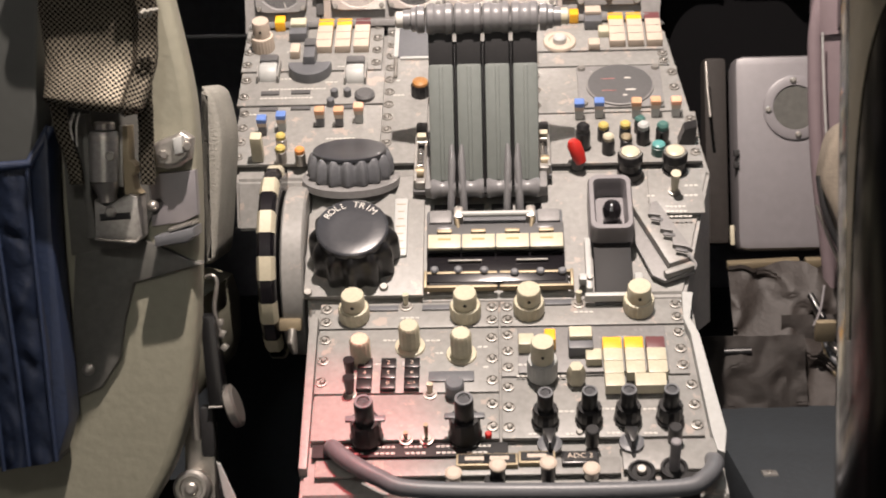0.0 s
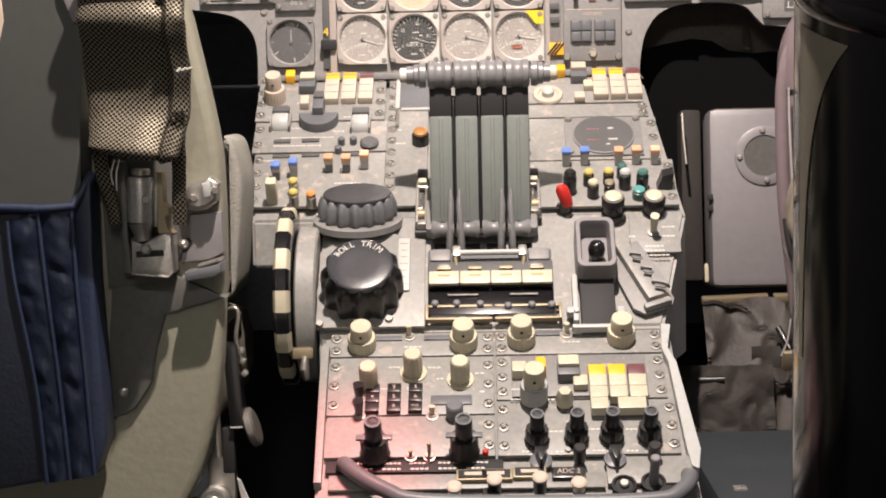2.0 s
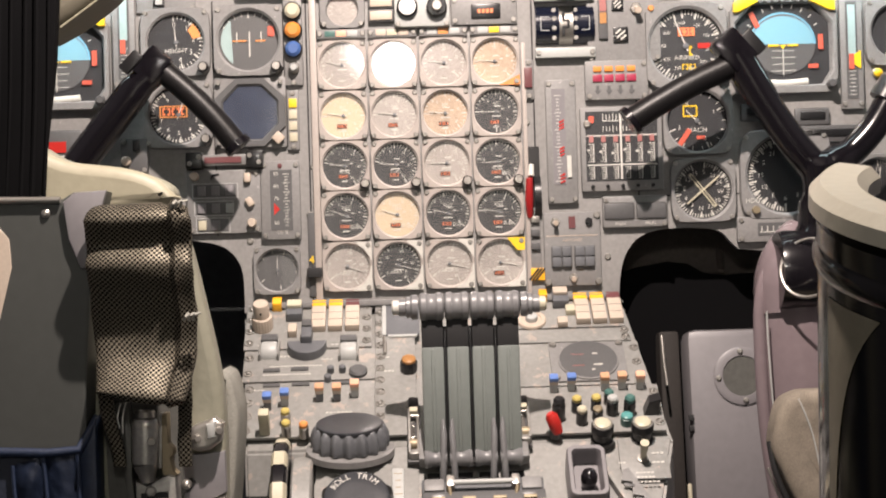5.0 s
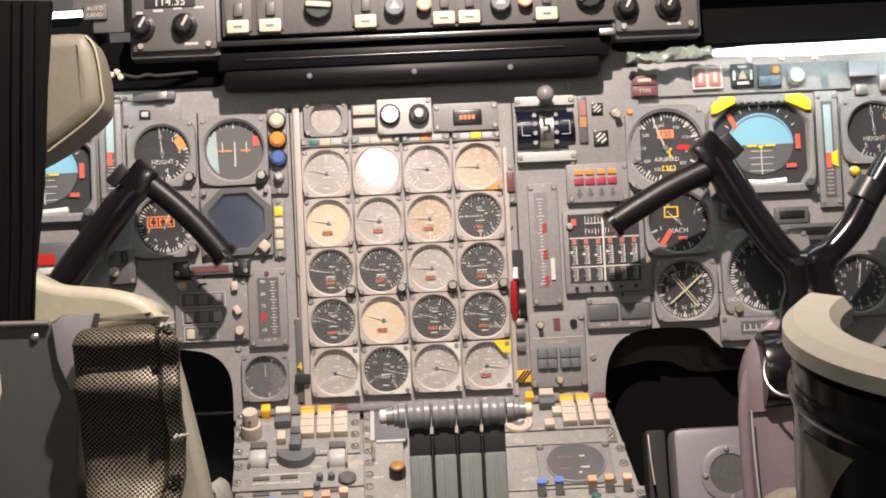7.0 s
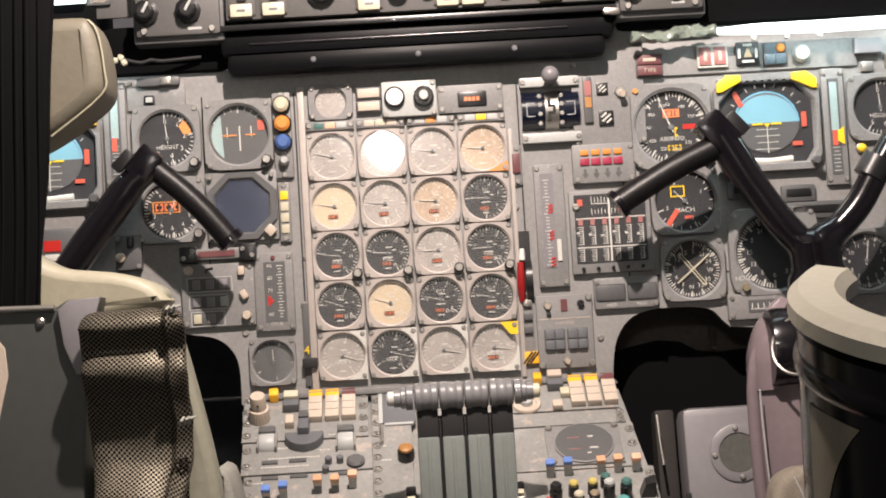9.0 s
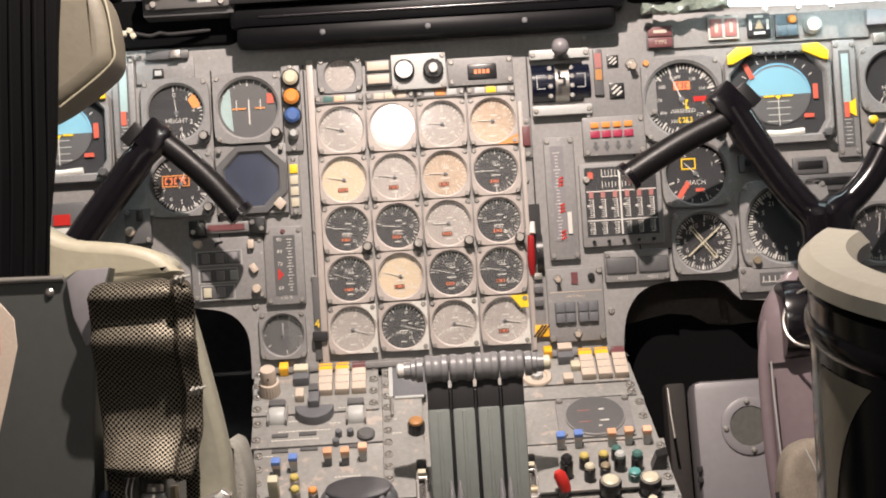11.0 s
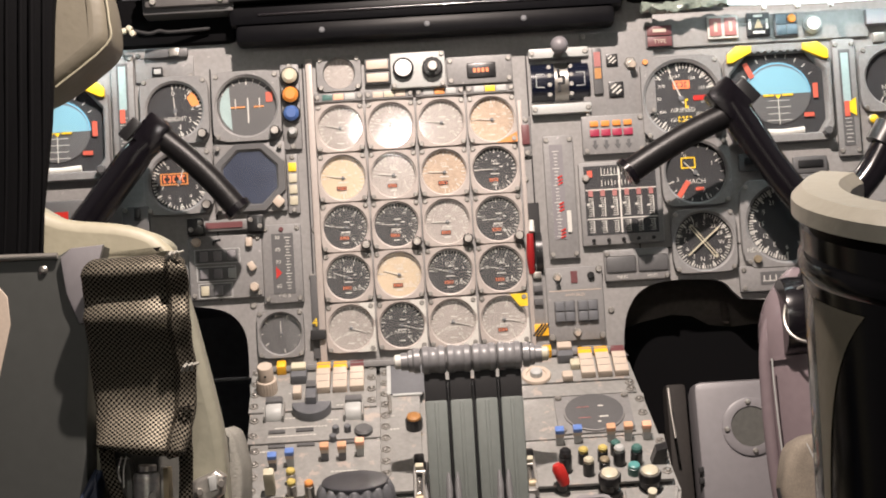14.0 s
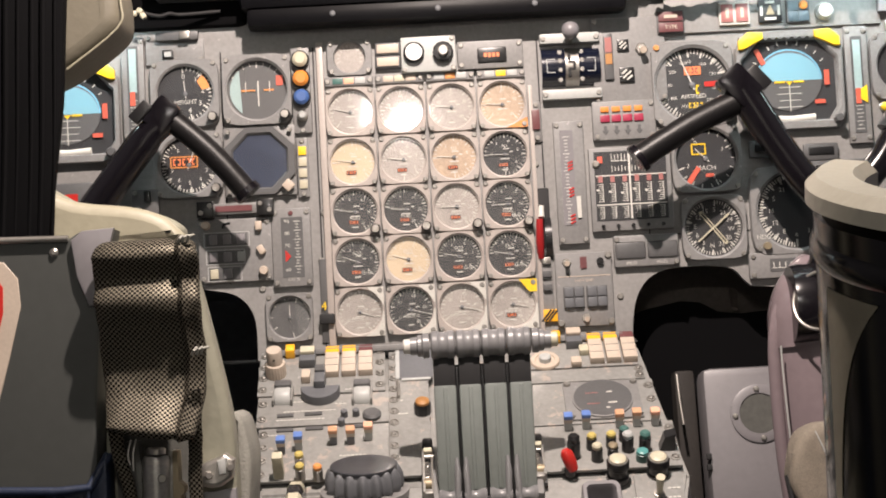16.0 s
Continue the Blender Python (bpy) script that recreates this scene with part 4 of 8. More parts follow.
g = thing("caption_light_pair", PAN @ at(0.2991, 0.3771), "two stacked brown caption lights with pale lettering", "warning light")
part("frame", box(0.033, 0.028, 0.009, 0.001, c=(0, 0, 0.0045)), DGREY, g)
for k, s in enumerate(("TYPE", "")):
    q = part("lens", box(0.0295, 0.0118, 0.004, 0.001, c=(0, -0.0065 + 0.013 * k, 0.0105)), MAROON, g)
    if s:
        part("lettering", letters(s, 0.007, None, Matrix.Translation((0, -0.0068, 0.0132))), PINKISH, q)
    else:
        part("lettering", bar(0.016, 0.004, Matrix.Translation((0, 0.0065, 0.0132)), bmesh.new()), PINKISH, q)

solid("warning_light_plate", box(0.26, 0.042, 0.005, 0.001), GREY, PAN @ at(0.4228, 0.3847, 0.0025), "long grey plate under the coaming", "plate", "structure")
g = thing("warning_light_unit", PAN @ at(0.3763, 0.3838, 0.005), "white-framed pair of red warning lights", "warning light")
part("frame", box(0.037, 0.028, 0.006, 0.001, c=(0, 0, 0.003)), WHITE, g)
for s in (-1, 1):
    q = part("lens", box(0.0145, 0.022, 0.003, 0.001, c=(0.009 * s, 0, 0.0065)), FADEDR, g, "faded red lens")
    part("lettering", bar(0.004, 0.012, Matrix.Translation((0.009 * s, 0, 0.0083)), bmesh.new()), PINKISH, q)
g = thing("warning_light_unit", PAN @ at(0.4194, 0.3849, 0.005), "black warning unit with white bars round an amber centre", "warning light")
part("frame", box(0.028, 0.028, 0.006, 0.001, c=(0, 0, 0.003)), BLACK, g)
for x, y, w, h in ((0, 0.01, 0.011, 0.003), (0, -0.01, 0.014, 0.003), (-0.0105, 0, 0.003, 0.012), (0.0105, 0, 0.003, 0.012)):
    part("bar", box(w, h, 0.001, c=(x, y, 0.0064)), WHITE, g)
part("centre", plate([(-0.005, -0.005), (0.005, -0.005), (0.001, 0.006), (-0.001, 0.006)], 0.006, 0.007), BRASS, g)
g = thing("warning_light_unit", PAN @ at(0.4532, 0.3829, 0.005), "blue-grey warning unit in quarters with a round amber light", "warning light")
part("frame", box(0.028, 0.028, 0.005, 0.001, c=(0, 0, 0.0025)), DGREY, g)
for x in (-1, 1):
    for y in (-1, 1):
        part("quarter", box(0.0122, 0.0122, 0.002, 0.0005, c=(0.0064 * x, 0.0064 * y, 0.0056)), SLATE, g)
part("lamp", lathe([(0.0055, 0), (0.005, 0.003), (0.003, 0.004)], 16), AMBER, g, m=at(0.0064, 0.0064, 0.0066))
# white holder and lens modelled in place of a round spot of glare
g = thing("warning_light_unit", PAN @ at(0.4850, 0.3812, 0.005), "round white push light shape standing in for glare", "warning light")
part("holder", lathe([(0.011, 0), (0.011, 0.006), (0.009, 0.008)], 20), PALE, g)
part("lens", lathe([(0.009, 0), (0.008, 0.003), (0.004, 0.004)], 20), WHITE, g, m=at(0, 0, 0.008))
g = thing("box_with_switch", PAN @ at(0.5682, 0.3799), "pale grey box with small square switches beside the coaming", "switch box")
part("body", box(0.034, 0.019, 0.014, 0.002, c=(-0.002, 0.006, 0.007)), BOXG, g)
part("switch", box(0.014, 0.012, 0.01, 0.002, c=(-0.004, -0.019, 0.005)), STEEL, g)
part("switch", box(0.016, 0.018, 0.01, 0.002, c=(0.027, -0.012, 0.005)), STEEL, g)

g = thing("gear_light_panel", PAN @ at(0.2364, 0.2617), "grey panel with four amber and four red lights over dark arrows", "indicator panel")
part("faceplate", box(0.076, 0.047, 0.009, 0.002, c=(0, 0, 0.0045)), GREY2, g)
for k in range(4):
    x = -0.023 + k * 0.0135
    part("light", box(0.010, 0.0065, 0.003, 0.0008, c=(x, 0.0135, 0.0098)), AMBER, g, "amber light")
    part("light", box(0.0115, 0.0085, 0.003, 0.0008, c=(x, 0.0025, 0.0098)), DRUBY, g, "dark red light")
    part("arrow", plate([(x - 0.004, -0.012), (x, -0.0175), (x + 0.004, -0.012), (x + 0.0018, -0.012), (x + 0.0018, -0.0065), (x - 0.0018, -0.0065), (x - 0.0018, -0.012)], 0.009, 0.0098), DGREY, g, "dark arrow")
screws(g, [(0.033, 0.019), (-0.033, -0.019), (0.033, -0.019)], 0.0088)

g = thing("vertical_scale_indicator", PAN @ at(0.1686, 0.1899), "tall pale grey scale unit with red hatched bands", "scale indicator")
part("faceplate", box(0.036, 0.148, 0.008, 0.0015, c=(0, 0, 0.004)), GREY2, g)
part("window", box(0.016, 0.114, 0.001, c=(-0.003, 0.006, 0.0083)), BOXG, g)
bs = bmesh.new()
for k in range(26):
    bar(0.004 if k % 5 else 0.008, 0.0009, Matrix.Translation((-0.004, 0.055 - k * 0.0041, 0.0091)), bs)
part("scale", bs, WHITE, g)
for k in range(3):
    for j in range(3):
        part("hatch", box(0.0065, 0.0018, 0.0006), RED, g, "red hatched band", m=at(0.0, 0.024 - 0.032 * k - 0.004 * j, 0.0097, rz=25))
part("slider", box(0.005, 0.026, 0.002, c=(0.008, -0.03, 0.0095)), WHITE, g)
screws(g, [(sx * 0.014, sy * 0.069) for sx in (-1, 1) for sy in (-1, 1)], 0.0078)

g = thing("control_surface_indicator", PAN @ at(0.2401, 0.1788), "large black indicator with rows of white scales and red flags", "indicator")
part("frame", box(0.098, 0.1, 0.009, 0.002, c=(0, 0, 0.0045)), GREY2, g)
part("face", box(0.086, 0.083, 0.001, c=(0, 0.004, 0.0092)), DIAL, g)
bs = bmesh.new()
bar(0.084, 0.0016, Matrix.Translation((0, 0.0165, 0.0106)), bs)
bar(0.084, 0.0016, Matrix.Translation((0, -0.0185, 0.0106)), bs)
bar(0.0022, 0.08, Matrix.Translation((-0.001, 0.004, 0.0106)), bs)
for i in range(6):
    x = -0.0365 + i * 0.0145
    for k in range(9):
        bar(0.0045 if k % 4 else 0.007, 0.0008, Matrix.Translation((x, 0.0065 - k * 0.0026, 0.0104)), bs)
    for k in range(6):
        bar(0.0045 if k % 3 else 0.007, 0.0008, Matrix.Translation((x, -0.0215 - k * 0.0026, 0.0104)), bs)
    bar(0.001, 0.022, Matrix.Translation((x + 0.0025, -0.004, 0.0104)), bs)
    bar(0.001, 0.014, Matrix.Translation((x + 0.0025, -0.0275, 0.0104)), bs)
    bar(0.0035, 0.0025, Matrix.Translation((x - 0.0035, -0.0005 - 0.002 * (i % 3), 0.0104)), bs)
for k in range(12):
    bar(0.0009, 0.006 if k % 3 else 0.0085, Matrix.Translation((-0.022 + k * 0.004, 0.0385, 0.0104)), bs)
    bar(0.0009, 0.005 if k % 3 else 0.0075, Matrix.Translation((-0.022 + k * 0.004, 0.0245, 0.0104)), bs)
bar(0.02, 0.001, Matrix.Translation((-0.012, 0.034, 0.0104)), bs)
bar(0.02, 0.001, Matrix.Translation((0.014, 0.034, 0.0104)), bs)
part("scale", bs, WHITE, g)
for i in range(6):
    part("flag", box(0.0052, 0.0075, 0.0008, c=(-0.0365 + i * 0.0145, 0.0125, 0.0112)), FADEDR, g, "faded red flag")
part("flag", box(0.006, 0.008, 0.001, c=(-0.036, 0.036, 0.0108)), FLAG, g, "red flag")
part("cover_screw", lathe([(0.0045, 0), (0.0045, 0.002), (0.003, 0.003)], 12), STEEL, g, m=at(-0.041, 0.031, 0.0098))
for k in range(5):
    part("knob", lathe([(0.0025, 0), (0.002, 0.004)], 10), BLACK, g, m=at(-0.036 + k * 0.018, -0.044, 0.009))
part("glass", box(0.086, 0.083, 0.0004, c=(0, 0.004, 0.0128)), PANE, g).visible_shadow = False

g = thing("distance_readout", PAN @ at(0.2538, 0.1039), "grey readout with two dark windows", "readout")
part("faceplate", box(0.078, 0.038, 0.009, 0.003, c=(0, 0, 0.0045)), GREY2, g)
for s in (-1, 1):
    q = part("window", box(0.036, 0.0195, 0.003, 0.003, c=(0.0192 * s, 0.001, 0.0095)), DGREY, g)
    part("lettering", letters("MILES", 0.0052, None, Matrix.Translation((0.018 * s, -0.0145, 0.0094))), WHITE, q)
screws(g, [(-0.035, 0.014), (0.035, -0.015)], 0.0088)

g = thing("digital_readout", PAN @ at(0.4205, 0.0783), "grey readout with white figures and a red hatched end", "readout")
part("faceplate", box(0.090, 0.031, 0.009, 0.002, c=(0, 0, 0.0045)), GREY2, g)
part("window", box(0.045, 0.015, 0.001, c=(0.002, 0, 0.0093)), DGREY, g)
bs = bmesh.new()
for k in range(5):
    bar(0.0012, 0.007, Matrix.Translation((-0.016 + 0.007 * k, 0, 0.0101)), bs)
bar(0.03, 0.001, Matrix.Translation((-0.003, -0.0035, 0.0101)), bs)
part("scale", bs, WHITE, g)
part("hatch", box(0.011, 0.006, 0.0008, c=(0.017, 0.001, 0.0102)), RED, g, "red hatched band")
screws(g, [(-0.04, 0.011), (-0.04, -0.011)], 0.0088)
for pos, w in (((0.4094, 0.2185), 0.05), ((0.4704, 0.2116), 0.042), ((0.4890, 0.1905), 0.09)):
    g = thing("slot_unit", PAN @ at(*pos), "dark slotted unit between the instruments", "slot unit", "slot units")
    part("body", box(w, 0.021, 0.008, 0.003, c=(0, 0, 0.004)), DGREY, g)
    part("slot", box(w * 0.72, 0.009, 0.003, 0.001, c=(0, 0.001, 0.0085)), BLACK, g)

g = thing("anti_skid_panel", PAN @ at(0.1777, 0.0612), "grey panel with toggles and eight dark push buttons", "switch panel")
part("faceplate", box(0.068, 0.088, 0.007, 0.002, c=(0, 0, 0.0035)), GREY2, g)
bs = bmesh.new()
bar(0.062, 0.001, Matrix.Translation((0, 0.016, 0.0074)), bs)
letters("ANTI SKID", 0.005, bs, Matrix.Translation((0, 0.0105, 0.0074)))
part("lettering", bs, PINKISH, g)
for i in range(2):
    q = part("button_frame", box(0.025, 0.026, 0.003, 0.001, c=(-0.0135 + 0.0275 * i, -0.009, 0.008)), DGREY, g)
    for x in (-1, 1):
        for y in (-1, 1):
            part("button", box(0.0108, 0.0112, 0.004, 0.001, c=(-0.0135 + 0.0275 * i + 0.0059 * x, -0.009 + 0.0062 * y, 0.0108)), KGREY, q)
for x, y in ((-0.02, 0.033), (0.0, -0.034)):
    q = part("toggle_nut", lathe([(0.0055, 0), (0.005, 0.003)], 6), STEEL, g, m=at(x, y, 0.007))
    part("toggle", tube([(0, 0, 0.001), (0, -0.002, 0.012)], [0.002, 0.003]), PINKISH, q)
part("window", box(0.008, 0.014, 0.002, c=(-0.0, 0.032, 0.0075)), MAROON, g)
part("knob", lathe([(0.0045, 0), (0.004, 0.005)], 14), BLACK, g, m=at(0.02, 0.033, 0.007))
screws(g, [(-0.03, -0.039), (0.03, -0.039), (0.03, 0.04)], 0.0068, SCREW_M)

g = thing("red_lever_slot", PAN @ at(0.1290, 0.1373), "dark slot with a red handled lever and worn white tip", "lever")
part("slot", box(0.017, 0.088, 0.003, 0.001, c=(0.004, 0.004, 0.0015)), MATT, g)
part("lever", tube([(-0.001, -0.036, 0.006), (-0.002, -0.016, 0.016), (-0.001, 0.01, 0.016)], [0.0035, 0.005, 0.004]), DRED, g, "dark red lever")
part("tip", tube([(0.001, 0.012, 0.014), (0.002, 0.026, 0.01)], [0.004, 0.003]), WHITE, g, "worn white tip")
part("wheel", lathe([(0.026, -0.004), (0.026, 0.004)], 24), BLACK, g, m=pose(0.009, -0.012, -0.008, 0, 90, 0))
g = thing("hatched_slider", PAN @ at(0.1339, 0.0618), "narrow slider slot with a yellow and black hatched end", "slider")
part("slot", box(0.014, 0.074, 0.003, 0.001, c=(0, 0.014, 0.0015)), GREY2, g)
for k in range(3):
    part("block", box(0.0105, 0.008, 0.006, 0.001, c=(0, 0.036 - 0.016 * k, 0.005)), STEEL if k < 1 else DGREY, g)
q = part("hatched_end", box(0.018, 0.0145, 0.005, 0.001, c=(0.001, -0.0295, 0.0035)), KEYA, g, "amber and black hatched block")
for k in range(-1, 2):
    part("stripe", box(0.018, 0.0022, 0.0008), BLACK, q, m=at(0.001 + 0.004 * k, -0.0295, 0.0062, rz=50))
g = thing("caption_light", PAN @ at(0.1307, 0.2657), "upright brown caption light between two screws", "warning light")
part("frame", box(0.014, 0.05, 0.005, 0.003, c=(0, 0, 0.0025)), GREY2, g)
part("lens", box(0.0095, 0.024, 0.005, 0.001, c=(0, 0.002, 0.006)), MAROON, g)
screws(g, [(0.001, 0.02), (0.001, -0.02)], 0.0048)
# dark seams between the sheets of the panel
for k, (u, v, w, h) in enumerate(((-0.1335, 0.19, 0.0018, 0.36), (0.137, 0.2, 0.0018, 0.33), (0.26, 0.24, 0.0016, 0.28), (-0.245, 0.23, 0.0016, 0.28), (0.33, 0.122, 0.14, 0.0016), (-0.31, 0.26, 0.1, 0.0016))):
    solid("panel_seam", box(w, h, 0.001), MATT, PAN @ at(u, v, 0.0003), "dark seam in the panel", "trim", "structure")
# loose fixing screws of the sheet
for i, p in enumerate(((-0.1265, 0.2276), (-0.1284, 0.1688), (0.1276, 0.2149), (0.2202, 0.0512), (-0.2067, 0.0820), (-0.1350, 0.1118), (-0.3439, 0.0833))):
    ob = solid("panel_screw", lathe([(0.004, 0), (0.004, 0.0016), (0.003, 0.0024)], 12), SCREW, PAN @ at(*p), "round-headed fixing screw in the panel", "screw", group="panel screws")


# ---- centre console ----
def profile_solid(name, prof, x0, x1, material, label, x0b=None, x1b=None):
    """A body with the (y, z) outline prof in panel axes, from x0 to x1; x0b, x1b: its side edges at the rear end."""
    bm = bmesh.new()
    ys = [p[0] for p in prof]
    lo, hi = min(ys), max(ys)
    mix = lambda a, b, y: a if b is None else b + (a - b) * (y - lo) / (hi - lo)
    L = [bm.verts.new((mix(x0, x0b, y), y, z)) for y, z in prof]
    R = [bm.verts.new((mix(x1, x1b, y), y, z)) for y, z in prof]
    n = len(prof)
    bm.faces.new(L)
    bm.faces.new(R[::-1])
    for i in range(n):
        bm.faces.new((L[i], R[i], R[(i + 1) % n], L[(i + 1) % n]))
    bmesh.ops.recalc_face_normals(bm, faces=bm.faces)
    bmesh.ops.bevel(bm, geom=[e for e in bm.edges if abs(e.verts[0].co.x - e.verts[1].co.x) > 0.1 or e.verts[0].co.z > -0.45], offset=0.003, segments=2, affect="EDGES")
    return solid(name, bm, material, TILT, label, "console", "structure")


profile_solid("console_front", [(0.004, -0.006), (-0.2025, -0.1504), (-0.204, -0.2), (0.004, -0.2)], -0.216, 0.237, PED, "worn grey upper part of the centre console", -0.2, 0.262)
profile_solid("console_middle", [(-0.2, -0.147), (-0.3075, -0.2545), (-0.309, -0.3), (-0.2, -0.3)], -0.124, 0.262, PED, "worn grey middle part of the centre console", -0.121, 0.226)
profile_solid("console_rear", [(-0.3, -0.2602), (-0.312, -0.2665), (-0.4886, -0.3945), (-0.4886, -0.415), (-0.3, -0.35)], -0.117, 0.232, PED, "worn grey radio deck of the centre console", -0.112, 0.243)


# added black sheet: covers the pale rear face with the shade below the deck
solid("console_shade_sheet", box(0.352, 0.008, 0.24, 0.002), MATT, TILT @ pose(0.0655, -0.494, -0.518), "matt black sheet standing in for shade under the radio deck", "console", "structure")
solid("console_base", box(0.2, 0.42, 0.3, 0.01), MATT, TILT @ pose(0.06, -0.22, -0.58), "matt black base of the centre console", "console", "structure")


def control_panel(frame_m, x0, y0, x1, y1, label, name="control_unit", material=None, t=0.004, group="console control panels", fast=()):
    """A flat faceplate on the console from corner to corner, with a row of fasteners down the sides. Its parts are set from its middle."""
    cx, cy = (x0 + x1) / 2, (y0 + y1) / 2
    g = thing(name, frame_m @ at(cx, cy), label, "control panel", group)
    g["mid"] = (cx, cy)
    part("faceplate", box(abs(x1 - x0), abs(y1 - y0), t, 0.0012, c=(0, 0, t / 2)), material or PED, g)
    w, h = abs(x1 - x0), abs(y1 - y0)
    n = max(2, int(h / 0.02))
    for s in fast:
        for k in range(n):
            part("fastener", STUD, None, g, m=at(s * (w / 2 - 0.006), -h / 2 + h * (k + 0.5) / n, t, rz=50 * k))
    return g


def rel(g, x, y, z=0.004, rz=0.0):
    cx, cy = g["mid"]
    return at(x - cx, y - cy, z, rz)


def stacked_knob(g, x, y, r=0.0122, h=0.029, mats=(CREAM, CREAM), name="knob", z=0.004, dot=True):
    lower = part(name, lathe([(r * 1.14, 0), (r * 1.16, h * 0.06), (r * 1.18, h * 0.4), (r * 1.12, h * 0.48), (r * 0.9, h * 0.5)], 44, flutes=22, depth=r * 0.06), mats[0], g, m=rel(g, x, y, z))
    part("cap", lathe([(r * 0.89, h * 0.48), (r * 0.88, h * 0.95), (r * 0.82, h)], 36, flutes=18, depth=r * 0.025), mats[1], lower)
    if dot:
        part("index", lathe([(r * 0.13, 0), (r * 0.13, 0.0006)], 10), MATT, lower, m=pose(0, -r * 0.88, h * 0.76, 90))
    return lower


def black_knob(g, x, y, r=0.0118, h=0.034, z=0.004):
    lower = part("knob", lathe([(r * 1.1, 0), (r * 1.1, h * 0.1), (r, h * 0.14), (r, h * 0.45), (r * 0.92, h * 0.5)], 28, flutes=14, depth=r * 0.05), BLACK, g, m=rel(g, x, y, z))
    part("cap", lathe([(r * 0.62, h * 0.5), (r * 0.62, h * 0.95), (r * 0.55, h), (r * 0.38, h), (r * 0.34, h * 0.94)], 22), BLACK, lower)
    part("rim", lathe([(r * 0.6, h * 0.985), (r * 0.58, h * 1.01), (r * 0.42, h * 1.01), (r * 0.4, h * 0.985)], 22), KGREY, lower)
    return lower


def toggle(g, x, y, mt=None, h=0.014, lean=(0.0, 0.004), z=0.004, r=0.0026):
    nut = part("toggle_nut", lathe([(0.0062, 0), (0.0062, 0.0012), (0.0042, 0.0014), (0.004, 0.0035)], 14), STEEL, g, m=rel(g, x, y, z))
    part("toggle", tube([(0, 0, 0.002), (lean[0], lean[1], h)], [r * 0.75, r * 1.15]), mt or CREAM, nut)
    return nut


def cap_switch(g, x, y, mt, stem=BLACK, w=0.0102, d=0.0098, h=0.014, z=0.004):
    q = part("switch", box(w * 0.8, d * 0.8, h, 0.001, c=(0, 0, h / 2)), stem, g, m=rel(g, x, y, z))
    part("cap", box(w, d, 0.0055, 0.0016, c=(0, 0, h + 0.0042)), mt, q)
    part("collar", box(w * 0.94, d * 0.94, 0.005, 0.001, c=(0, 0, h - 0.0005)), PINKISH, q, "pale collar")
    return q


def round_switch(g, x, y, mt, stem=BLACK, r=0.0055, h=0.018, z=0.004):
    q = part("switch", lathe([(r, 0), (r, h * 0.75), (r * 0.8, h * 0.8)], 18), stem, g, m=rel(g, x, y, z))
    part("cap", lathe([(r * 0.85, h * 0.8), (r * 0.9, h), (r * 0.6, h * 1.1)], 18), mt, q)
    return q


def key(g, x, y, mt, w=0.0125, d=0.013, h=0.008, z=0.004):
    return part("key", box(w, d, h, 0.0015, c=(0, 0, h / 2)), mt, g, m=rel(g, x, y, z))


def text_bars(g, spots, z=0.0044):
    """Unreadable captions as short pale bars: (x, y, width) each."""
    bm = bmesh.new()
    cx, cy = g["mid"]
    for x, y, w in spots:
        n = max(1, int(w / 0.004))
        for i in range(n):
            bar(w / n * 0.75, 0.0019, Matrix.Translation((x - cx - w / 2 + w * (i + 0.5) / n, y - cy, z)), bm)
    return part("caption", bm, WHITE, g)


def keypad(g, x, y, step_y=0.0135, w=0.0165, n=4, pitch=0.0195, material=None):
    """Three columns of keys: a coloured one on top of a long one with fine joints."""
    for i, top in enumerate((KEYA, KEYA, MAROON)):
        key(g, x + i * pitch, y, top, w, step_y * 0.97, 0.008)
        q = part("long_key", box(w, step_y * (n - 1) * 0.99, 0.009, 0.0012, c=(0, 0, 0.0045)), material or PINKISH, g, m=rel(g, x + i * pitch, y - step_y * n / 2))
        for k in range(1, n - 1):
            part("joint", box(w * 0.9, 0.0005, 0.0004, c=(0, step_y * ((n - 1) / 2 - k), 0.0091)), KGREY, q)


# upper face, outer unit with keys and a fader
L1 = control_panel(P1, -0.212, 0.006, -0.064, -0.083, "grey navigation keyboard unit with cream keys and a dark fader", fast=(-1, 1))
stacked_knob(L1, -0.1916, -0.0425, 0.0105, 0.036, (PINKISH, PINKISH))
key(L1, -0.1762, -0.0045, KEYA, 0.011, 0.014, 0.012)
q = key(L1, -0.1550, -0.0214, KGREY, 0.019, 0.022, 0.012)
part("cap", box(0.017, 0.012, 0.005, 0.001, c=(0, 0.006, 0.014)), CREAM, q)
keypad(L1, -0.1262, -0.0065, 0.0135, 0.0165, pitch=0.0198)
key(L1, -0.1560, -0.0550, PINKISH, 0.010, 0.016, 0.01)
for pos in ((-0.1813, -0.0891), (-0.0902, -0.0946)):
    q = part("thumb_roller", lathe([(0.0125, -0.009), (0.0135, -0.007), (0.0135, 0.007), (0.0125, 0.009)], 28), PALE, L1, m=rel(L1, *pos, 0.003) @ pose(0, 0, 0, 0, 90, 0))
    for s_ in (-1, 1):
        part("cheek", box(0.0022, 0.031, 0.012, 0.0008), PED, q, m=pose(0, 0, 0, 0, -90, 0) @ at(0.0105 * s_, 0, 0.004))
    part("shade", box(0.0195, 0.011, 0.007, 0.002), DGREY, q, m=pose(0, 0, 0, 0, -90, 0) @ at(0, 0.013, 0.011))
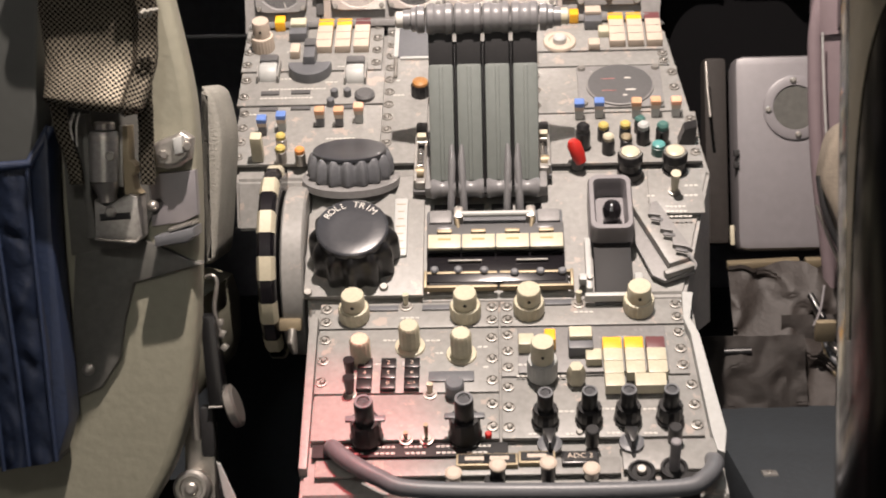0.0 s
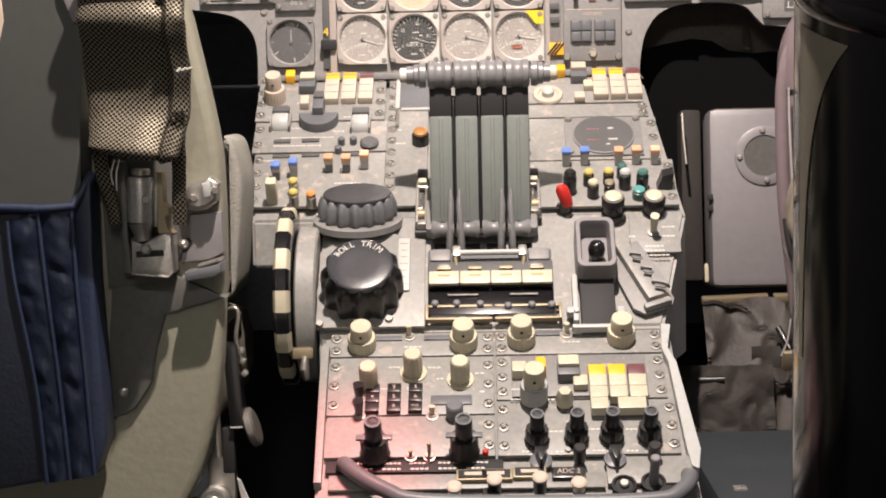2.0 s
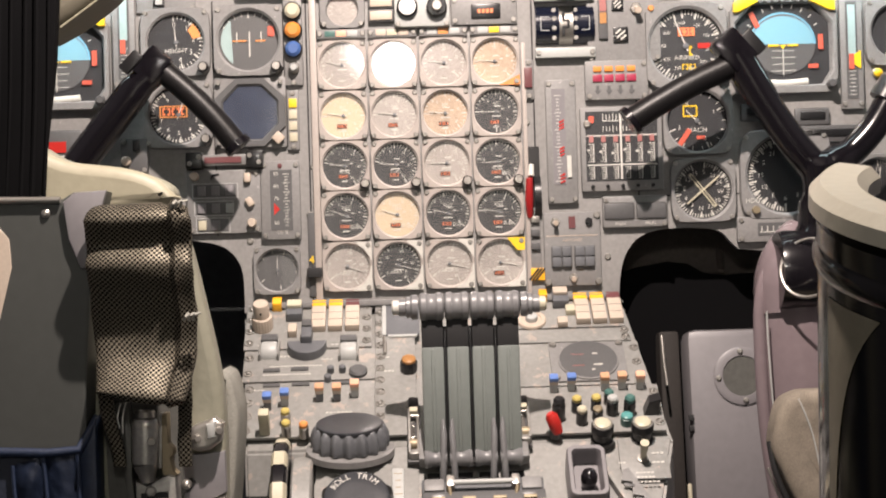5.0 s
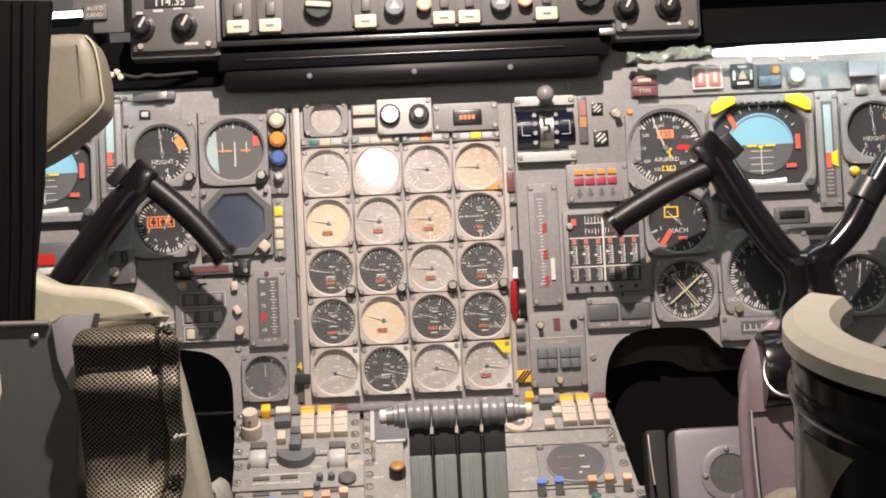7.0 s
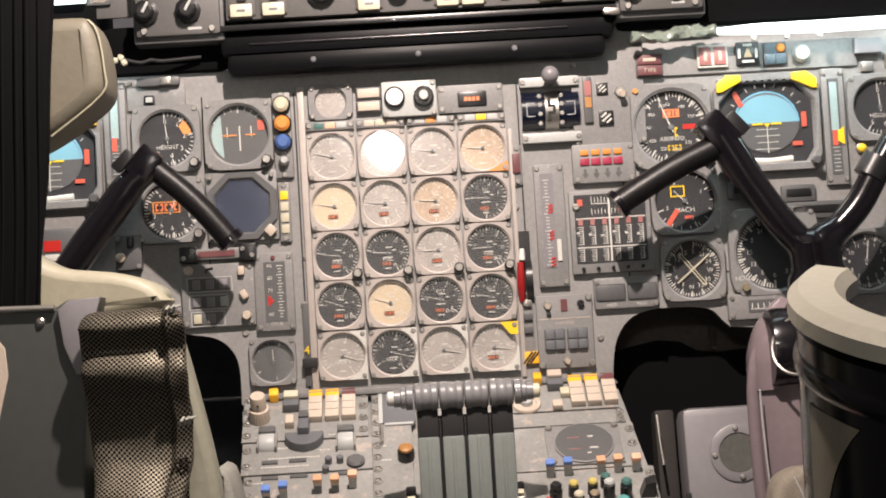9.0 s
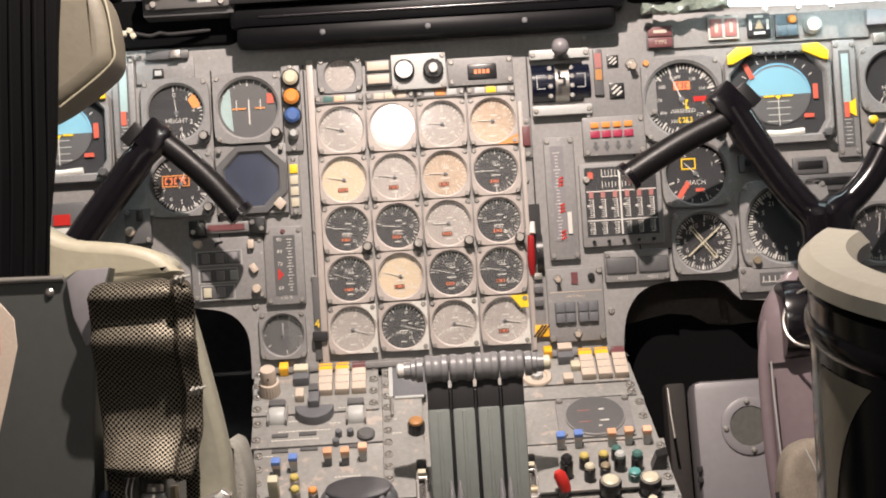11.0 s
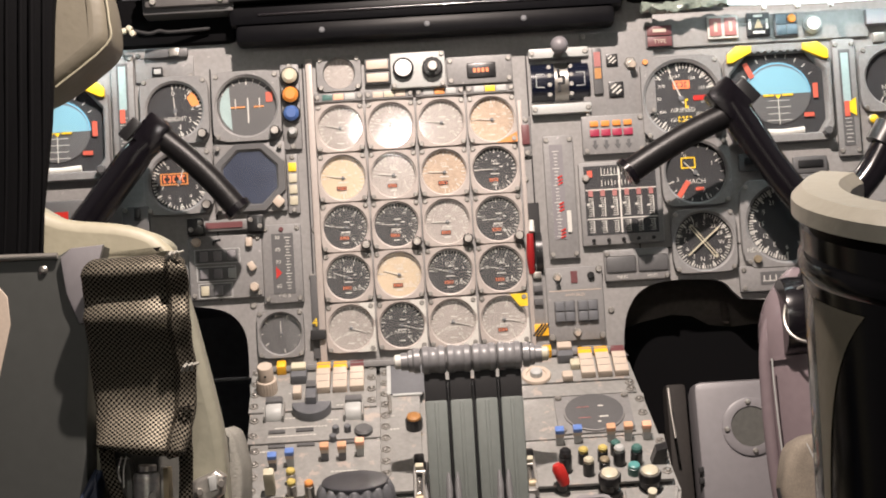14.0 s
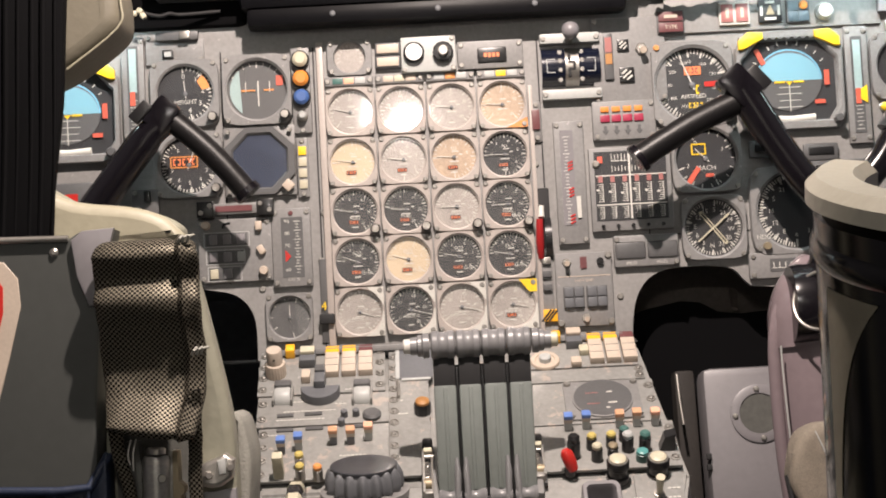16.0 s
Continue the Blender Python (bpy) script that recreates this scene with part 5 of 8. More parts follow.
fad = part("fader", plate([(0.0225 * math.cos(radians(a)), 0.0225 * math.sin(radians(a))) for a in range(178, 363, 8)], 0, 0.012, 0.0015), KGREY, L1, "dark half-round fader", m=rel(L1, -0.1383, -0.0845))
part("lever", box(0.0125, 0.030, 0.020, 0.002, c=(0, 0.010, 0.012)), KGREY, fad)
part("lever_face", box(0.0115, 0.012, 0.003, 0.001, c=(0, 0.019, 0.0232)), DGREY, fad)
text_bars(L1, [(-0.19, -0.076, 0.012), (-0.1, -0.078, 0.022), (-0.165, -0.05, 0.002)])

L2 = control_panel(P1, -0.210, -0.086, -0.060, -0.142, "grey indicator unit with dark slots and pale bars", fast=(-1,))
for pos, w in (((-0.1772, -0.1233), 0.018), ((-0.1455, -0.1223), 0.019), ((-0.1763, -0.1504), 0.018), ((-0.1436, -0.1495), 0.019), ((-0.0896, -0.1493), 0.018)):
    part("slot", box(w * 1.05, 0.0055, 0.002, 0.0005, c=(0, 0, 0.001)), DGREY, L2, m=rel(L2, *pos))
text_bars(L2, [(-0.165, -0.098, 0.05), (-0.15, -0.116, 0.06), (-0.16, -0.131, 0.055), (-0.115, -0.105, 0.014)])
for pos, r in (((-0.1102, -0.1289), 0.004), ((-0.0969, -0.1283), 0.004), ((-0.1131, -0.1444), 0.004)):
    part("knob", lathe([(r, 0), (r, 0.008), (r * 0.7, 0.009)], 14), KGREY, L2, m=rel(L2, *pos))
part("knob", lathe([(0.0105, 0), (0.0105, 0.004), (0.008, 0.006)], 22), DGREY, L2, m=rel(L2, -0.0791, -0.1310))

L3 = control_panel(P1, -0.206, -0.145, -0.060, -0.238, "grey switch plate with blue, yellow and orange capped switches", fast=(-1,))
for pos, mt, st in (((-0.1781, -0.1888), BLUE, KGREY), ((-0.1593, -0.1834), BLUE, PALE), ((-0.1212, -0.1767), ORANGEC, KGREY), ((-0.1019, -0.1774), ORANGEC, KGREY), ((-0.0823, -0.1720), PEACH, PALE)):
    cap_switch(L3, *pos, mt, st)
for pos, mt in (((-0.1569, -0.2152), MYEL), ((-0.1554, -0.2346), MYEL), ((-0.1363, -0.2381), ORANGE)):
    round_switch(L3, *pos, mt, STEEL)
part("tab", box(0.0115, 0.012, 0.03, 0.002, c=(0, 0, 0.015)), CREAM, L3, "cream tab", m=rel(L3, -0.1789, -0.2300))
text_bars(L3, [(-0.1, -0.2, 0.03), (-0.19, -0.158, 0.014)])

# middle strip beside the levers
M1 = control_panel(P1, -0.060, 0.012, -0.014, -0.24, "narrow grey plate beside the thrust levers with a brass-topped knob", fast=(-1,))
part("screen", box(0.04, 0.07, 0.002, 0.001, c=(0, 0, 0.001)), KGREY, M1, "dark grey cover", m=rel(M1, -0.028, -0.03))
part("cover_edge", box(0.005, 0.07, 0.0025, 0.0008), PALE, M1, "worn pale edge", m=rel(M1, -0.0495, -0.03, 0.0052))
part("cover_edge", box(0.034, 0.004, 0.0025, 0.0008), PALE, M1, "worn pale edge", m=rel(M1, -0.028, -0.067, 0.0052))
part("hook", tube(smooth_path([(0, 0, 0.001), (0.001, -0.018, 0.006), (0.001, -0.034, 0.004)], 4), 0.002), STEEL, M1, m=rel(M1, -0.0495, -0.068))
q = part("knob", lathe([(0.0098, 0), (0.0098, 0.012), (0.0085, 0.014)], 24, flutes=12, depth=0.0006), BLACK, M1, m=rel(M1, -0.0216, -0.1290))
part("cap", lathe([(0.0082, 0.014), (0.0078, 0.0165), (0.005, 0.0175)], 20), COPPER, q, "dull brass cap")
text_bars(M1, [(-0.048, -0.105, 0.01), (-0.044, -0.13, 0.012)])

# right side of the upper face
R1 = control_panel(P1, 0.088, 0.006, 0.232, -0.058, "grey navigation keyboard unit with yellow-topped cream keys", fast=(-1, 1))
q = part("knob_skirt", lathe([(0.0175, 0), (0.0175, 0.002), (0.0165, 0.0035), (0.012, 0.0035), (0.011, 0.0022)], 32), PINKISH, R1, "pale broken knob skirt", m=rel(R1, 0.1235, -0.0440))
part("stub", lathe([(0.0075, 0.002), (0.007, 0.008), (0.0045, 0.0095)], 20), PALE, q)
key(R1, 0.1400, -0.0034, KEYA, 0.010, 0.012, 0.012)
q = key(R1, 0.1601, -0.0111, KGREY, 0.019, 0.022, 0.012)
part("cap", box(0.017, 0.012, 0.005, 0.001, c=(0, 0.006, 0.014)), PINKISH, q)
key(R1, 0.1703, -0.0297, CREAM, 0.011, 0.013, 0.008)
keypad(R1, 0.1840, -0.0074, 0.0135, 0.0165, pitch=0.0195)
key(R1, 0.1593, -0.0528, PINKISH, 0.012, 0.012, 0.008)
control_panel(P1, 0.09, -0.061, 0.236, -0.0855, "plain grey blanking plate on the console", name="blanking_plate", fast=(-1, 1))
R2 = control_panel(P1, 0.09, -0.088, 0.243, -0.165, "grey console unit with a round dark pressure dial", fast=(-1, 1))
q = part("dial_plate", box(0.086, 0.07, 0.003, 0.001, c=(0, 0, 0.0015)), GREY2, R2, m=rel(R2, 0.1821, -0.1259))
part("ring", lathe([(0.0345, 0.003), (0.0345, 0.005), (0.033, 0.0055)], 36), GREY2, q)
part("dial", lathe([(0.0328, 0.0035), (0.0328, 0.006)], 36), DGREY, q, "dark round dial")
bs = bmesh.new()
for x, y, w in ((-0.012, 0.008, 0.014), (-0.012, -0.012, 0.014)):
    bar(w, 0.0012, Matrix.Translation((x, y, 0.0064)), bs)
part("mark", bs, FADEDR, q, "faded red bars")
bs = bmesh.new()
for x, y, w in ((0.008, 0.009, 0.006), (0.01, -0.011, 0.01), (0.004, -0.02, 0.004)):
    bar(w, 0.0025, Matrix.Translation((x, y, 0.0064)), bs)
part("mark", bs, WHITE, q)
screws(q, [(sx * 0.038, sy * 0.03) for sx in (-1, 1) for sy in (-1, 1)], 0.0028, SCREW_M)

R3 = control_panel(P1, 0.088, -0.167, 0.255, -0.246, "grey switch plate crowded with coloured capped switches", fast=(1,))
for pos, mt, st in (((0.1384, -0.1737), BLUE, PALE), ((0.1583, -0.1724), BLUE, PALE), ((0.1952, -0.1737), ORANGEC, PALE), ((0.2144, -0.1724), ORANGEC, PALE), ((0.2347, -0.1731), PEACH, PALE)):
    cap_switch(R3, *pos, mt, st)
for pos, mt, st, r, h in (((0.1400, -0.2213), BLACK, BLACK, 0.0072, 0.026), ((0.1606, -0.2093), MYEL, BLACK, 0.0058, 0.018), ((0.1820, -0.2081), MYEL, BLACK, 0.0058, 0.018),
                          ((0.1643, -0.2299), CREAM, BLACK, 0.0062, 0.02), ((0.1823, -0.2228), BRASS, BLACK, 0.006, 0.014), ((0.1991, -0.2155), PALE, BLACK, 0.0066, 0.022), ((0.1973, -0.1978), GREEN, BLACK, 0.0058, 0.016), ((0.2178, -0.2162), GREEN, BLACK, 0.0066, 0.022),
                          ((0.2129, -0.2334), TEAL, GREEN, 0.007, 0.012)):
    round_switch(R3, *pos, mt, st, r, h)
part("wedge_knob", plate([(-0.008, 0), (0.008, 0), (0.009, 0.022), (-0.003, 0.018)], -0.006, 0.006), BLACK, R3, "black wedge knob", m=rel(R3, 0.2415, -0.2150) @ pose(0, 0, 0, 90))
g = thing("red_reset_knob", P1 @ at(0.1340, -0.2471), "red rounded knob standing on the console", "control knob")
part("stem", tube([(0, 0, 0.0), (0, 0, 0.016)], 0.006), BLACK, g)
part("grip", tube([(0.003, -0.003, 0.008), (0, 0, 0.016), (-0.004, 0.003, 0.026), (-0.006, 0.004, 0.03)], [0.0055, 0.0072, 0.007, 0.004]), RED, g, "red grip")
for pos in ((0.1838, -0.2553), (0.2267, -0.2549)):
    g = thing("push_button", P1 @ at(*pos), "tall black push button with a cream top", "push button", "cream-topped push buttons")
    part("body", lathe([(0.0122, -0.004), (0.0122, 0.003), (0.0102, 0.004), (0.0102, 0.012), (0.0122, 0.014), (0.0122, 0.021), (0.011, 0.023)], 28), BLACK, g)
    part("cap", lathe([(0.009, 0.023), (0.0088, 0.025), (0.006, 0.0262)], 24), CREAM, g, "cream top")
    part("ring", lathe([(0.011, 0.0225), (0.0107, 0.024), (0.0094, 0.024), (0.0092, 0.0225)], 28), STEEL, g)

for x, y, ln, sd in ((-0.0178, -0.2385, 0.094, -1), (0.1012, -0.2310, 0.068, 1)):
    g = thing("lever_catch", P1 @ at(x, y), "worn steel and brass catch mechanism beside the thrust levers", "catch", "lever catches")
    part("base", box(0.015, ln, 0.005, 0.0015, c=(0, 0, 0.0025)), DGREY, g)
    part("rail", box(0.003, ln * 0.9, 0.012, 0.001, c=(0.005 * sd, 0, 0.009)), GUNM, g)
    part("rail", box(0.0025, ln * 0.75, 0.010, 0.001, c=(-0.004 * sd, -0.004, 0.008)), STEEL, g)
    part("block", box(0.012, 0.017, 0.016, 0.003, c=(0, ln * 0.38, 0.011)), BLACK, g)
    part("latch", box(0.009, 0.007, 0.005, 0.001, c=(0, ln * 0.24, 0.017)), CREAM, g, "pale latch")
    part("pin", tube([(-0.006, ln * 0.2, 0.012), (0.006, ln * 0.2, 0.012)], 0.0025), STEEL, g)
    part("spring", tube([(-0.001 + 0.002 * math.cos(k * 1.3), ln * (0.1 - 0.011 * k), 0.011 + 0.002 * math.sin(k * 1.3)) for k in range(30)], 0.0009, 6), STEEL, g)
    part("cam", lathe([(0.006, -0.004), (0.0065, 0), (0.006, 0.004)], 18), BRASS, g, "brass cam", m=pose(0.001 * sd, -ln * 0.27, 0.010, 0, 90, 0))
    part("stop", box(0.010, 0.008, 0.012, 0.002, c=(0, -ln * 0.43, 0.008)), GUNM, g)

# thrust levers: four flat arms under one grip bar
lv = thing("thrust_lever_block", P1 @ at(0.045, -0.262), "slotted grey base block under the thrust levers", "lever base")
part("block", box(0.118, 0.05, 0.014, 0.004, c=(0, 0, 0.003)), GREY2, lv)
for k in range(4):
    part("front_slot", box(0.0205, 0.007, 0.003, 0.0006), MATT, lv, m=lv.matrix_world.inverted() @ P1B @ at(0.0055 + 0.0273 * k, -0.0470, 0.001))

for x in (-0.022, 0.0, 0.022):
    part("slot", box(0.004, 0.06, 0.002, c=(x, -0.004, 0.0102)), MATT, lv)
# black back and dividers, added to darken the gaps between the levers
qd = thing("lever_gap_backing", TILT @ pose(0.0444, -0.222, -0.09), "black backing and dividers that darken the gaps between the thrust levers", "lever quadrant")
part("back", box(0.102, 0.006, 0.14, 0.001), MATT, qd)
for k in range(3):
    part("divider", box(0.0022, 0.018, 0.135, 0.0006, c=(-0.0266 + 0.0266 * k, -0.011, 0)), BLACK, qd)
for i in range(4):
    xc = 0.0045 + 0.0266 * i
    g = thing("thrust_lever", TILT @ pose(xc, -0.238, -0.163, 0), "flat grey thrust lever with a black upper part and ribbed grip", "thrust lever", "thrust levers")
    part("arm", box(0.0236, 0.014, 0.112, 0.003, c=(0, 0, 0.066)), LEVER, g)
    part("rib", box(0.004, 0.003, 0.108, 0.0012, c=(0.0, -0.0073, 0.066)), LEVER, g)
    part("upper_arm", box(0.0228, 0.0125, 0.036, 0.0012, c=(0, 0.001, 0.138)), MATT, g, "black upper arm")
    part("foot", lathe([(0.009, -0.0118), (0.0098, -0.009), (0.0075, -0.003), (0.0075, 0.003), (0.0098, 0.009), (0.009, 0.0118)], 20), BARM, g, "grey roller foot", m=pose(0, -0.006, 0.004, 0, 90, 0))
    sd = 1 if i % 2 == 0 else -1
    part("neck", tube(smooth_path([(0.0085 * sd, -0.007, 0.046), (0.0088 * sd, -0.009, 0.03), (0.0082 * sd, -0.011, 0.014), (0.0075 * sd, -0.012, -0.004), (0.0070 * sd, -0.010, -0.018)], 4), [0.0016, 0.0022, 0.0028, 0.0032] + [0.0036] * 13, 10), BARM, g, "curved grey neck")
    part("grip", lathe([(0.0128, -0.0128), (0.0148, -0.011), (0.0152, -0.006), (0.0138, -0.004), (0.0138, 0.004), (0.0152, 0.006), (0.0148, 0.011), (0.0128, 0.0128)], 28), BARM, g, "grey grip section", m=pose(0, -0.002, 0.1645, 0, 90, 0))
for s, xe in ((-1, -0.010), (1, 0.0985)):
    g = thing("lever_end_handle", TILT @ pose(xe, -0.24, 0.0015, 0, 90 * s, 0), "stepped grey end handle with a white cap on the lever bar", "lever handle", "lever end handles")
    part("handle", lathe([(0.013, 0), (0.0135, 0.006), (0.0115, 0.008), (0.0115, 0.012), (0.0095, 0.013), (0.0095, 0.020)], 24), BARM, g)
    part("cap", lathe([(0.0078, 0.02), (0.0078, 0.026), (0.006, 0.0275)], 20), WHITE if s < 0 else CREAM, g, "white cap")

# rails and captions under the levers
g = thing("guard_rail_unit", P1B @ at(0.0527, -0.0613), "metal guard rail on grey brackets under the levers", "guard rail")
part("plate", box(0.128, 0.026, 0.006, 0.002, c=(0, -0.006, 0.003)), KGREY, g)
part("rail", tube([(-0.032, -0.006, 0.016), (0.034, -0.006, 0.016)], 0.003), PALE, g, "worn pale rail")
for s in (-1, 1):
    part("bracket", box(0.009, 0.014, 0.016, 0.002, c=(0.034 * s, -0.004, 0.010)), STEEL, g)
    part("bracket_tip", tube([(0.036 * s, -0.008, 0.014), (0.034 * s, -0.019, 0.010)], [0.003, 0.002]), BRASS, g)
    part("pad", box(0.022, 0.016, 0.007, 0.003, c=(0.051 * s, -0.004, 0.008)), GREY2, g)
    part("roller", lathe([(0.006, -0.008), (0.0065, 0), (0.006, 0.008)], 18), BARM, g, m=pose(0.047 * s, -0.019, 0.006, 0, 90, 0))
g = thing("caption_window_row", P1B @ at(0.0533, -0.1027), "row of four cream caption flaps over a black window", "caption unit")
part("window", box(0.128, 0.034, 0.006, 0.001, c=(0, -0.02, 0.003)), GLOSS, g, "black window")
part("backing", box(0.128, 0.028, 0.012, 0.001, c=(0, 0.013, 0.006)), DGREY, g)
for k in range(4):
    q = part("flap", box(0.0305, 0.0165, 0.004, 0.001, c=(-0.0475 + 0.0317 * k, 0.003, 0.0145)), CREAM, g)
    part("caption", bar(0.012, 0.002, Matrix.Translation((-0.0475 + 0.0317 * k, 0.005, 0.0167)), bmesh.new()), ORANGE, q)
    part("clip", box(0.014, 0.004, 0.004, 0.001, c=(-0.0475 + 0.0317 * k, 0.016, 0.014)), BRASS, g)
g = thing("bolt_row", P1B @ at(0.0545, -0.1285), "row of small worn steel bolts and rods in the black window", "bolts")
for x in (-0.058, -0.036, -0.012, 0.016, 0.040, 0.060):
    part("bolt", lathe([(0.004, 0), (0.004, 0.0025), (0.0025, 0.0038)], 12), KGREY, g, m=at(x, 0.002 * math.sin(x * 300), 0.006))
for x0, x1 in ((-0.045, -0.014), (0.018, 0.047)):
    part("rod", tube([(x0, 0.012, 0.008), (x1, 0.012, 0.008)], 0.0012, 8), GUNM, g)
g = thing("brass_frame", P1B @ at(0.0557, -0.1372), "worn brass-coloured frame round dark slots", "frame")
for s in (-1, 1):
    part("slot", box(0.06, 0.012, 0.004, 0.001, c=(0.034 * s, 0, 0.003)), MATT, g)
    part("edge", box(0.066, 0.003, 0.007, 0.001, c=(0.034 * s, 0.008, 0.0035)), BRASS, g)
    part("edge", box(0.066, 0.003, 0.007, 0.001, c=(0.034 * s, -0.008, 0.0035)), BRASS, g)
    part("end", box(0.003, 0.02, 0.008, 0.001, c=(0.0675 * s, 0, 0.004)), BRASS, g)

# trim knobs and wheel
def trim_knob(m, r, h, body, top, label, flutes=12, tr=0.84):
    """A lobed knob whose smooth top has tr of its radius."""
    g = thing("trim_control", m, label, "trim control")
    part("base", lathe([(r * 1.12, -0.006), (r * 1.12, 0.001), (r * 1.02, 0.002)], 36), GREY2, g)
    part("grip", lathe([(r * 0.9, 0.001), (r * 0.985, 0.004), (r, 0.008), (r * 0.985, h * 0.62), (r * 0.95, h * 0.76), (r * (tr + 0.06), h * 0.89), (r * tr, h * 0.93)], flutes * 10, flutes=flutes, depth=r * 0.125), body, g)
    part("top", lathe([(r * tr, h * 0.88), (r * tr, h * 0.985), (r * (tr - 0.02), h * 1.0), (r * (tr - 0.06), h * 1.012), (r * 0.4, h * 1.012), (r * 0.001, h * 1.012)], 56), top, g, "smooth top")
    return g


roll_r, roll_h = 0.0425, 0.047
rk = trim_knob(P1B @ at(-0.0776, -0.1060), roll_r, roll_h, BLACK, TOPG, "large black scalloped trim knob lettered on its top", 12, 0.785)
bs = bmesh.new()
for k, ch in enumerate("ROLL TRIM"):
    if ch != " ":
        a = radians(150 - k * 13.2)
        letters(ch, 0.0098, bs, Matrix.Translation((0.0262 * math.cos(a), 0.0262 * math.sin(a), roll_h * 1.0195)) @ Matrix.Rotation(a - math.pi / 2, 4, "Z"))
part("lettering", bs, WHITE, rk, "white lettering round the top")
trim_knob(TILT @ pose(*(-0.0866, -0.2050, -0.1488), 14), 0.0425, 0.029, KGREY, TOPG, "large grey scalloped trim knob standing on the console", 16)
g = thing("trim_plate", P1B @ at(-0.0700, -0.0884), "pale grey plate with an arched top under the trim knob", "plate")
part("sheet", plate([(-0.054, -0.064), (0.056, -0.064), (0.056, 0.05), (0.045, 0.052), (0.0, 0.066), (-0.025, 0.06), (-0.054, 0.035)], 0, 0.004, 0.001), PED, g)
q = part("scale_window", box(0.013, 0.07, 0.005, 0.002, c=(0.034, 0.015, 0.005)), PALE, g)
bs = bmesh.new()
for k in range(7):
    bar(0.006 if k % 3 else 0.009, 0.0012, Matrix.Translation((0.034, -0.012 + 0.009 * k, 0.0077)), bs)
part("scale", bs, BRASS, q)
screws(g, [(0.02, -0.055), (-0.05, -0.06)], 0.004, SCREW_M)

g = thing("pitch_trim_wheel", TILT @ pose(-0.158, -0.226, -0.228, 0, 90, 0), "black pitch trim wheel with white painted bands on its rim", "trim wheel")
part("rim", lathe([(0.082, -0.0085), (0.089, -0.008), (0.093, -0.005), (0.093, 0.005), (0.089, 0.008), (0.082, 0.0085)], 64), GLOSS, g)
for k in range(13):
    a0 = 2 * math.pi * (k / 13 + 0.03)
    own = bmesh.new()
    rows_ = []
    for j in range(5):
        a = a0 + j / 4 * math.pi / 13
        rows_.append([own.verts.new((rr * math.cos(a), rr * math.sin(a), zz)) for rr, zz in ((0.0843, -0.0088), (0.0896, -0.0083), (0.0936, -0.0052), (0.0936, 0.0052), (0.0896, 0.0083), (0.0843, 0.0088))])
    for p_, q_ in zip(rows_, rows_[1:]):
        for i in range(5):
            own.faces.new((p_[i], p_[i + 1], q_[i + 1], q_[i]))
    part("band", own, CREAM, g, "white painted band")
part("hub", lathe([(0.083, -0.003), (0.083, 0.003)], 40), DGREY, g)
g = thing("wheel_housing", TILT @ pose(-0.1365, -0.218, -0.238, 0, 90, 0), "curved grey housing beside the trim wheel", "housing")
part("drum", lathe([(0.079, -0.011), (0.082, -0.009), (0.082, 0.009), (0.079, 0.011)], 56), PED, g)
g = thing("latch_hook", TILT @ pose(*(-0.1398, -0.2900, -0.2797)), "small brass and steel latch under the wheel", "latch")
part("plate", box(0.022, 0.01, 0.012, 0.003), BRASS, g)
part("hook", tube([(0.002, -0.004, -0.004), (0.002, -0.008, -0.016), (0.004, -0.006, -0.026)], [0.004, 0.005, 0.003]), STEEL, g)

# switch housing and serrated handle on the lower right
g = thing("guarded_switch_housing", P1B @ at(0.1612, -0.0943), "raised grey housing with a black ball switch over a black chute", "switch housing")
part("chute", box(0.035, 0.078, 0.016, 0.002, c=(0, -0.026, 0.004)), MATT, g, "black chute")
own = bmesh.new()
rr = lambda w, h, r, n=6: [(sx * (w / 2 - r) + r * math.cos(radians(a)), sy * (h / 2 - r) + r * math.sin(radians(a))) for sx, sy, a0 in ((1, 1, 0), (-1, 1, 90), (-1, -1, 180), (1, -1, 270)) for a in [a0 + 90 * k / n for k in range(n + 1)]]
loops_ = [[own.verts.new((x, y + 0.0255, z)) for x, y in rr(w, h, r)] for w, h, r, z in ((0.041, 0.067, 0.008, 0.0), (0.041, 0.067, 0.008, 0.030), (0.0385, 0.0645, 0.008, 0.033), (0.031, 0.056, 0.006, 0.033), (0.0285, 0.0525, 0.005, 0.029), (0.026, 0.047, 0.004, 0.012))]
for p_, q_ in zip(loops_, loops_[1:]):
    for i in range(len(p_)):
        own.faces.new((p_[i], p_[(i + 1) % len(p_)], q_[(i + 1) % len(p_)], q_[i]))
own.faces.new(loops_[-1])
part("housing", own, BOXG, g, "grey rounded housing with a sunken well")
part("switch", lathe([(0.0075, 0), (0.0086, 0.008), (0.0088, 0.014), (0.0074, 0.019), (0.004, 0.0215), (0.0005, 0.022)], 24), GLOSS, g, "black switch ball", m=at(0.001, 0.020, 0.014))
for x, y, w, h in ((-0.0225, -0.03, 0.006, 0.06), (-0.026, -0.046, 0.012, 0.008), (0.0225, -0.052, 0.008, 0.020), (0.0, -0.0665, 0.055, 0.005)):
    part("bracket", box(w, h, 0.01, 0.002, c=(x, y, 0.007)), PALE, g)
screws(g, [(-0.022, -0.048), (0.0225, -0.056)], 0.012, SCREW_S)
g = thing("serrated_handle", P1B @ at(0.2043, -0.0894, 0.0, 20), "pale grey serrated handle in a recessed tray", "handle")
part("tray", plate([(-0.022, 0.036), (-0.022, -0.04), (-0.014, -0.05), (0.016, -0.05), (0.022, -0.042), (0.018, 0.036)], 0.0, 0.004, 0.001), GREY2, g)
